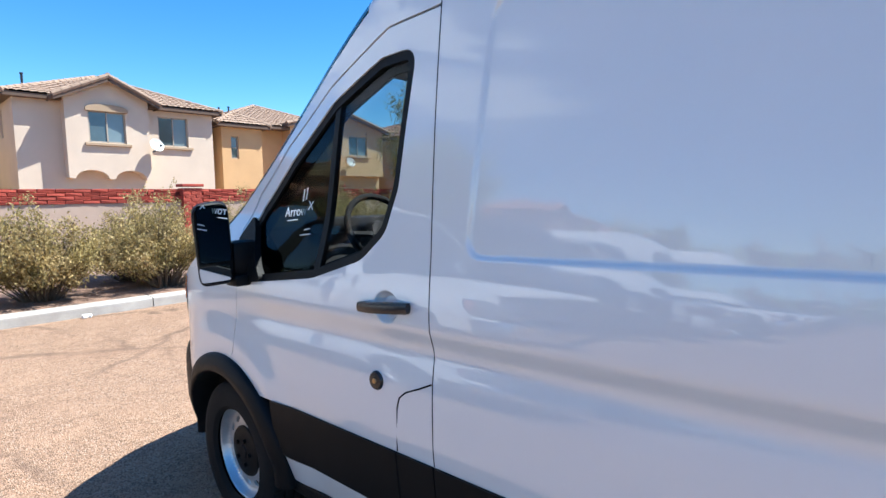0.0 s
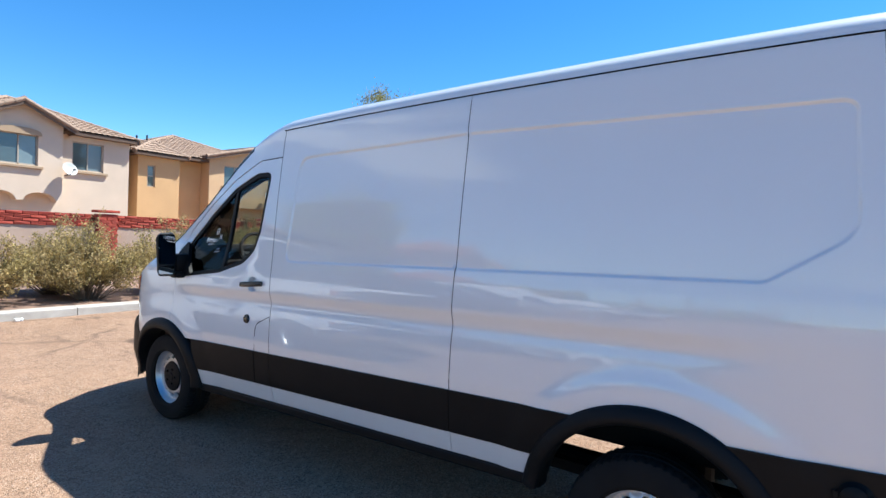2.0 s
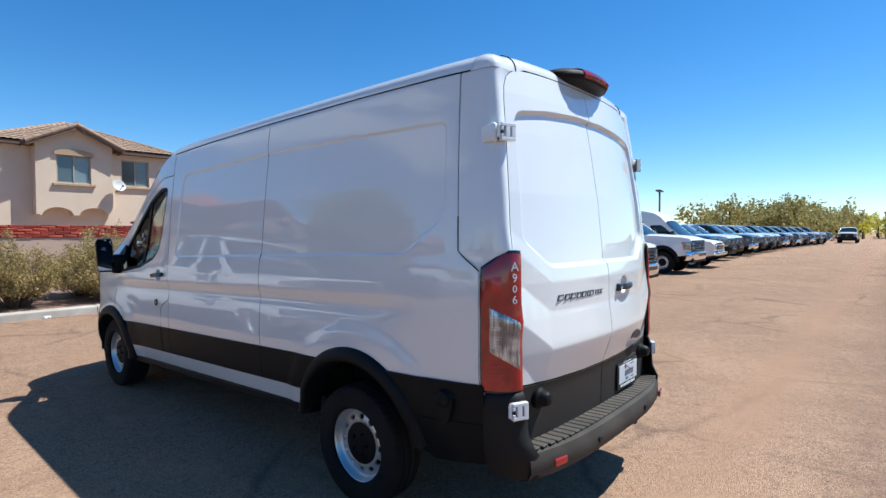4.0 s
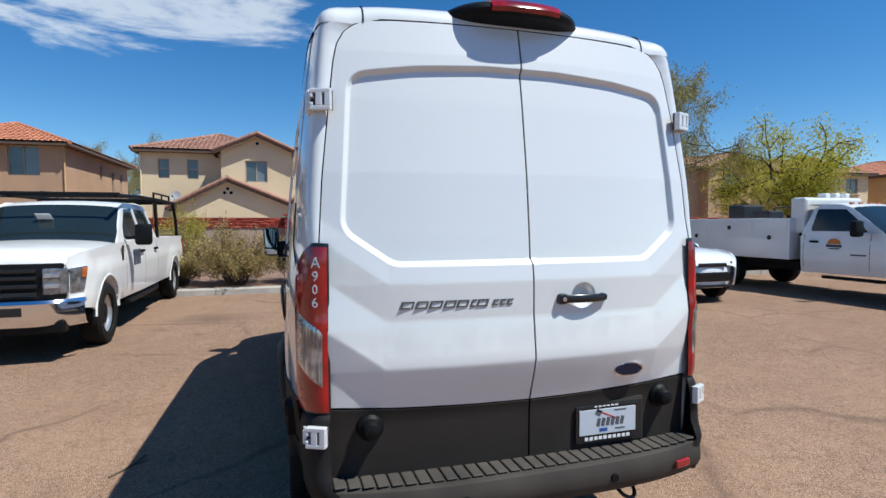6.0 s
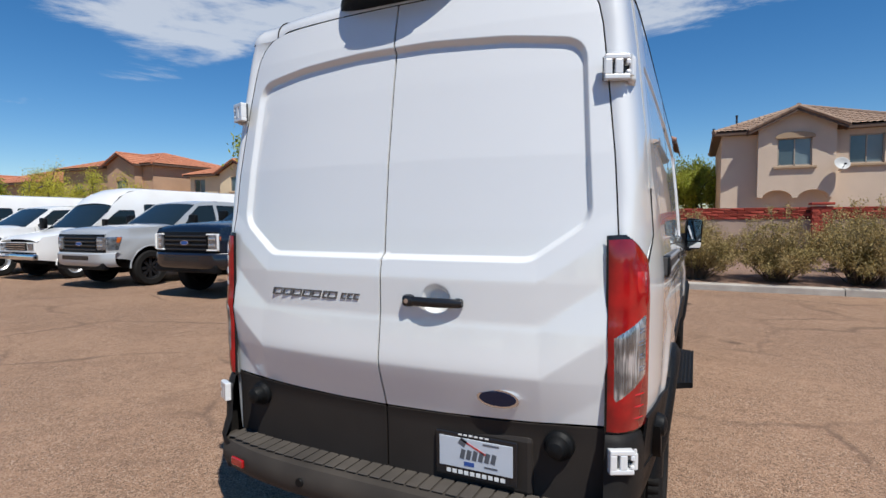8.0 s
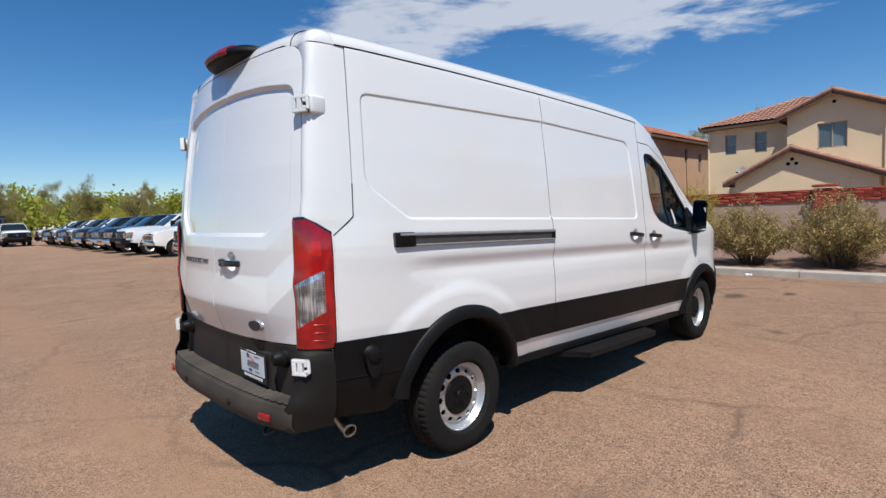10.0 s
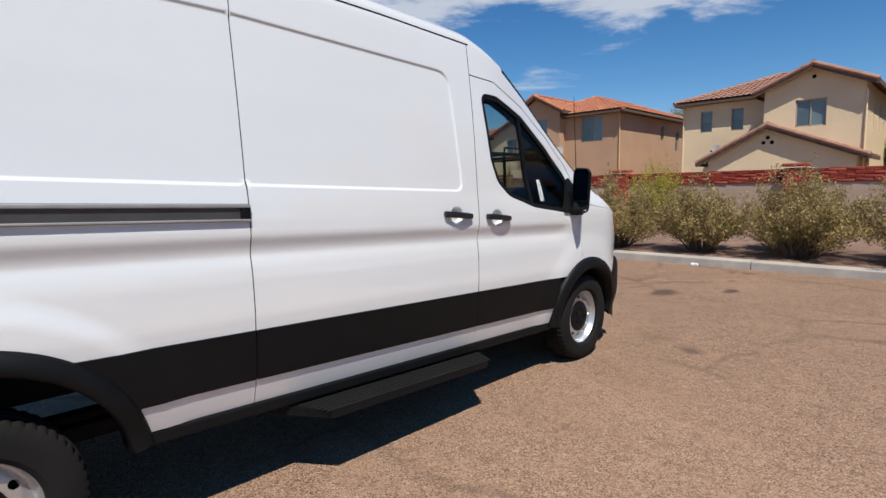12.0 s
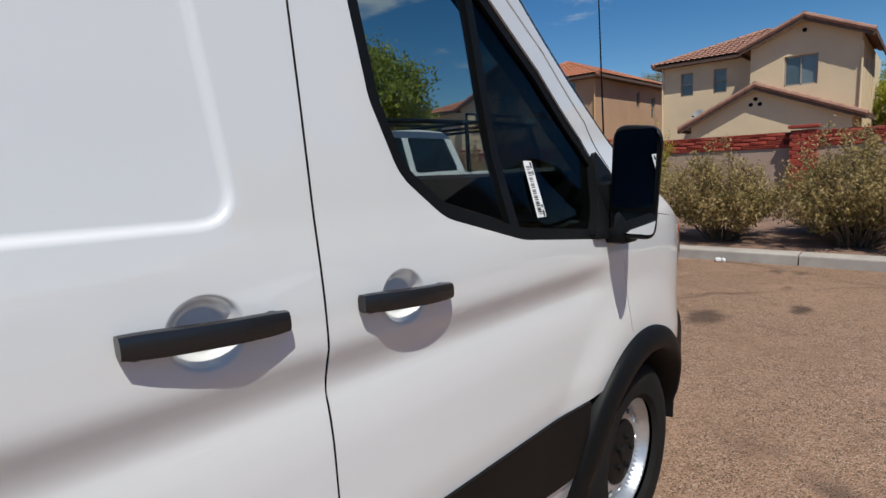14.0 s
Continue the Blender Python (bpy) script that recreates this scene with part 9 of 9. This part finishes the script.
# Tipper truck and low buildings at the far ends of the lane.
def tipper(at, turn):
    v = thing("tipper_truck", at, "dark grey tipper truck with a ribbed steel body", "truck", "work trucks", turn)
    bm = bmesh.new()
    for s in (1, -1):
        box(bm, (s * 1.18, -1.6, 1.85), (0.08, 4.2, 1.35), 0.02)
    box(bm, (0, -1.6, 1.22), (2.4, 4.2, 0.10))
    box(bm, (0, 0.48, 2.0), (2.4, 0.08, 1.6), 0.02)
    box(bm, (0, -3.68, 1.85), (2.4, 0.08, 1.35), 0.02)
    body = part("tipper_body", bm, DARK_METAL, v)
    for s in (1, -1):
        for k in range(6):
            bm = bmesh.new()
            box(bm, (s * 1.24, 0.2 - 0.72 * k, 1.85), (0.06, 0.10, 1.30), 0.01)
            part("rib", bm, DARK_METAL, body)
    bm = bmesh.new()
    box(bm, (0, 1.35, 1.75), (2.1, 1.5, 1.5), 0.12)
    box(bm, (0, 2.55, 1.30), (1.9, 1.1, 0.95), 0.10)
    part("cab", bm, GREY_PAINT, v, smooth=True)
    bm = bmesh.new()
    box(bm, (0, 2.08, 2.12), (1.75, 0.10, 0.55), 0.03)
    part("windscreen", bm, VEHICLE_GLASS, v)
    bm = bmesh.new()
    box(bm, (0, 3.15, 0.75), (2.1, 0.16, 0.32), 0.03)
    part("front_bumper", bm, CHROME, v)
    bm = bmesh.new()
    box(bm, (0, -0.4, 0.85), (0.9, 6.6, 0.3))
    part("chassis", bm, UNDERBODY, v)
    vehicle_wheels(v, (2.4, -1.9), 0.98, 0.50)
    return v


tipper((-62.0, 1.6, 0), -90)
BLOCK_BROWN = material("block_brown", (0.1848, 0.1001, 0.0693), 0.9, second=(0.1463, 0.077, 0.0539), scale=0.5)
BLOCK_GREY = material("block_grey", (0.231, 0.2233, 0.2156), 0.9, second=(0.1848, 0.1771, 0.1694), scale=0.5)
for bx, by, sx, sy, hh, mt, lab in ((122, -30, 24, 34, 6.4, BLOCK_BROWN, "low brown block building beyond the parked trucks"), (140, -7, 16, 12, 5.0, BLOCK_GREY, "low grey flat-roofed building at the end of the lane"), (-74, -2.0, 5, 9, 2.3, STUCCO_WALL, "tan flat-roofed shed at the end of the lane")):
    b = thing("low_building", (bx, by, 0), lab, "building", "low buildings")
    bm = bmesh.new()
    box(bm, (0, 0, hh / 2), (sx, sy, hh))
    walls = part("wall", bm, mt, b)
    bm = bmesh.new()
    box(bm, (0, 0, hh + 0.12), (sx + 0.3, sy + 0.3, 0.24))
    part("parapet", bm, mt, b)
    side = -1 if bx > 0 else 1
    for k in range(3):
        bm = bmesh.new()
        box(bm, (side * sx / 2, (k - 1) * sy * 0.28, 1.15), (0.08, 1.6, 2.1))
        part("door", bm, DARK_METAL, walls)

# Double-headed lot lamp, and more along the lane.
def lot_lamp(at, label="bronze post with two flat lamp heads"):
    v = thing("lot_lamp", at, label, "street lamp", "lot lamps")
    bm = bmesh.new()
    box(bm, (0, 0, 2.45), (0.14, 0.14, 4.9), 0.01)
    part("post", bm, material("bronze_post", (0.20, 0.155, 0.095), 0.6, vary=0.2, scale=3), v)
    for s in (1, -1):
        bm = bmesh.new()
        prism(bm, [(0.10, -0.16), (0.35, -0.24), (0.92, -0.20), (1.02, 0.0), (0.92, 0.20), (0.35, 0.24), (0.10, 0.16)], 4.92, 5.02, lambda u, w, d: Vector((s * u, w, d + 0.05 * u * 0.6)))
        part("lamp_head", bm, DARK_METAL, v)
    return v


ll = lot_lamp((-14.15, 14.05, 0))
copy_thing(ll, pose(44.0, 13.0, 0, 0, 0, 10))
copy_thing(ll, pose(75.0, -2.0, 0))

# Litter at the kerb and sticks.
bm = bmesh.new()
box(bm, (0, 0, 0.03), (0.07, 0.05, 0.05), 0.012, Matrix.Rotation(0.4, 4, "Z"))
box(bm, (0.06, 0.01, 0.028), (0.05, 0.045, 0.05), 0.015, Matrix.Rotation(-0.5, 4, "Z"))
lit = part("litter", bm, STICKER, None)
lit.location = (-0.24, 9.42, 0.0)
tagged(lit, "crumpled white paper cup lying against the kerb", "litter")
bm = bmesh.new()
tube(bm, [(0, 0, 0.008), (0.10, 0.14, 0.012), (0.14, 0.30, 0.008)], 0.006, 6)
tube(bm, [(0.10, 0.14, 0.012), (0.18, 0.19, 0.01)], 0.004, 5)
stick = part("stick", bm, TWIG, None)
stick.location = (-2.05, 0.55, 0)
tagged(stick, "dry brown twig lying on the asphalt", "twig")


# ---- wall blocks, piece by piece ----
BLOCK_L, BLOCK_H = 0.405, 0.103
shapes = []
rnd = random.Random(5)
for v in range(4):
    bm = bmesh.new()
    box(bm, (0, 0, 0), (BLOCK_L - 0.016, 0.235, BLOCK_H - 0.014), 0.010, segs=1)
    for q in bm.verts:
        if q.co.y < 0:
            q.co += Vector((rnd.uniform(-0.004, 0.004), rnd.uniform(-0.016, 0.008), rnd.uniform(-0.004, 0.004)))
    me = bpy.data.meshes.new("block")
    bm.to_mesh(me)
    bm.free()
    me.materials.append(RED_BRICK)
    shapes.append(me)
far_v, far_f = [], []
for row in range(4):
    z = BAND + 0.053 + row * BLOCK_H
    k = 0
    x = -61.0 + (BLOCK_L / 2 if row % 2 else 0)
    while x < 61:
        near = -7.6 < x < 8.6
        if near and not any(abs(x - px) < 0.36 for px in PIERS):
            ob = new("block", shapes[(k * 3 + row) % 4])
            ob.parent = wall
            ob.location = (x, 0.085 + 0.006 * math.sin(k * 1.7 + row), z)
        elif not near:
            n0 = len(far_v)
            me = shapes[(k + row) % 4]
            far_v += [(x + q.co.x, 0.085 + q.co.y, z + q.co.z) for q in me.vertices]
            far_f += [tuple(n0 + i for i in p.vertices) for p in me.polygons]
        x += BLOCK_L
        k += 1
ob = mesh_object("far_blocks", far_v, far_f, RED_BRICK, wall)
ob["kind"] = "stuff"

# The wheel that served as a pattern is taken away.
for o in list(wheel_proto.children_recursive) + list(light_proto.children_recursive) + [wheel_proto, light_proto]:
    bpy.data.objects.remove(o)
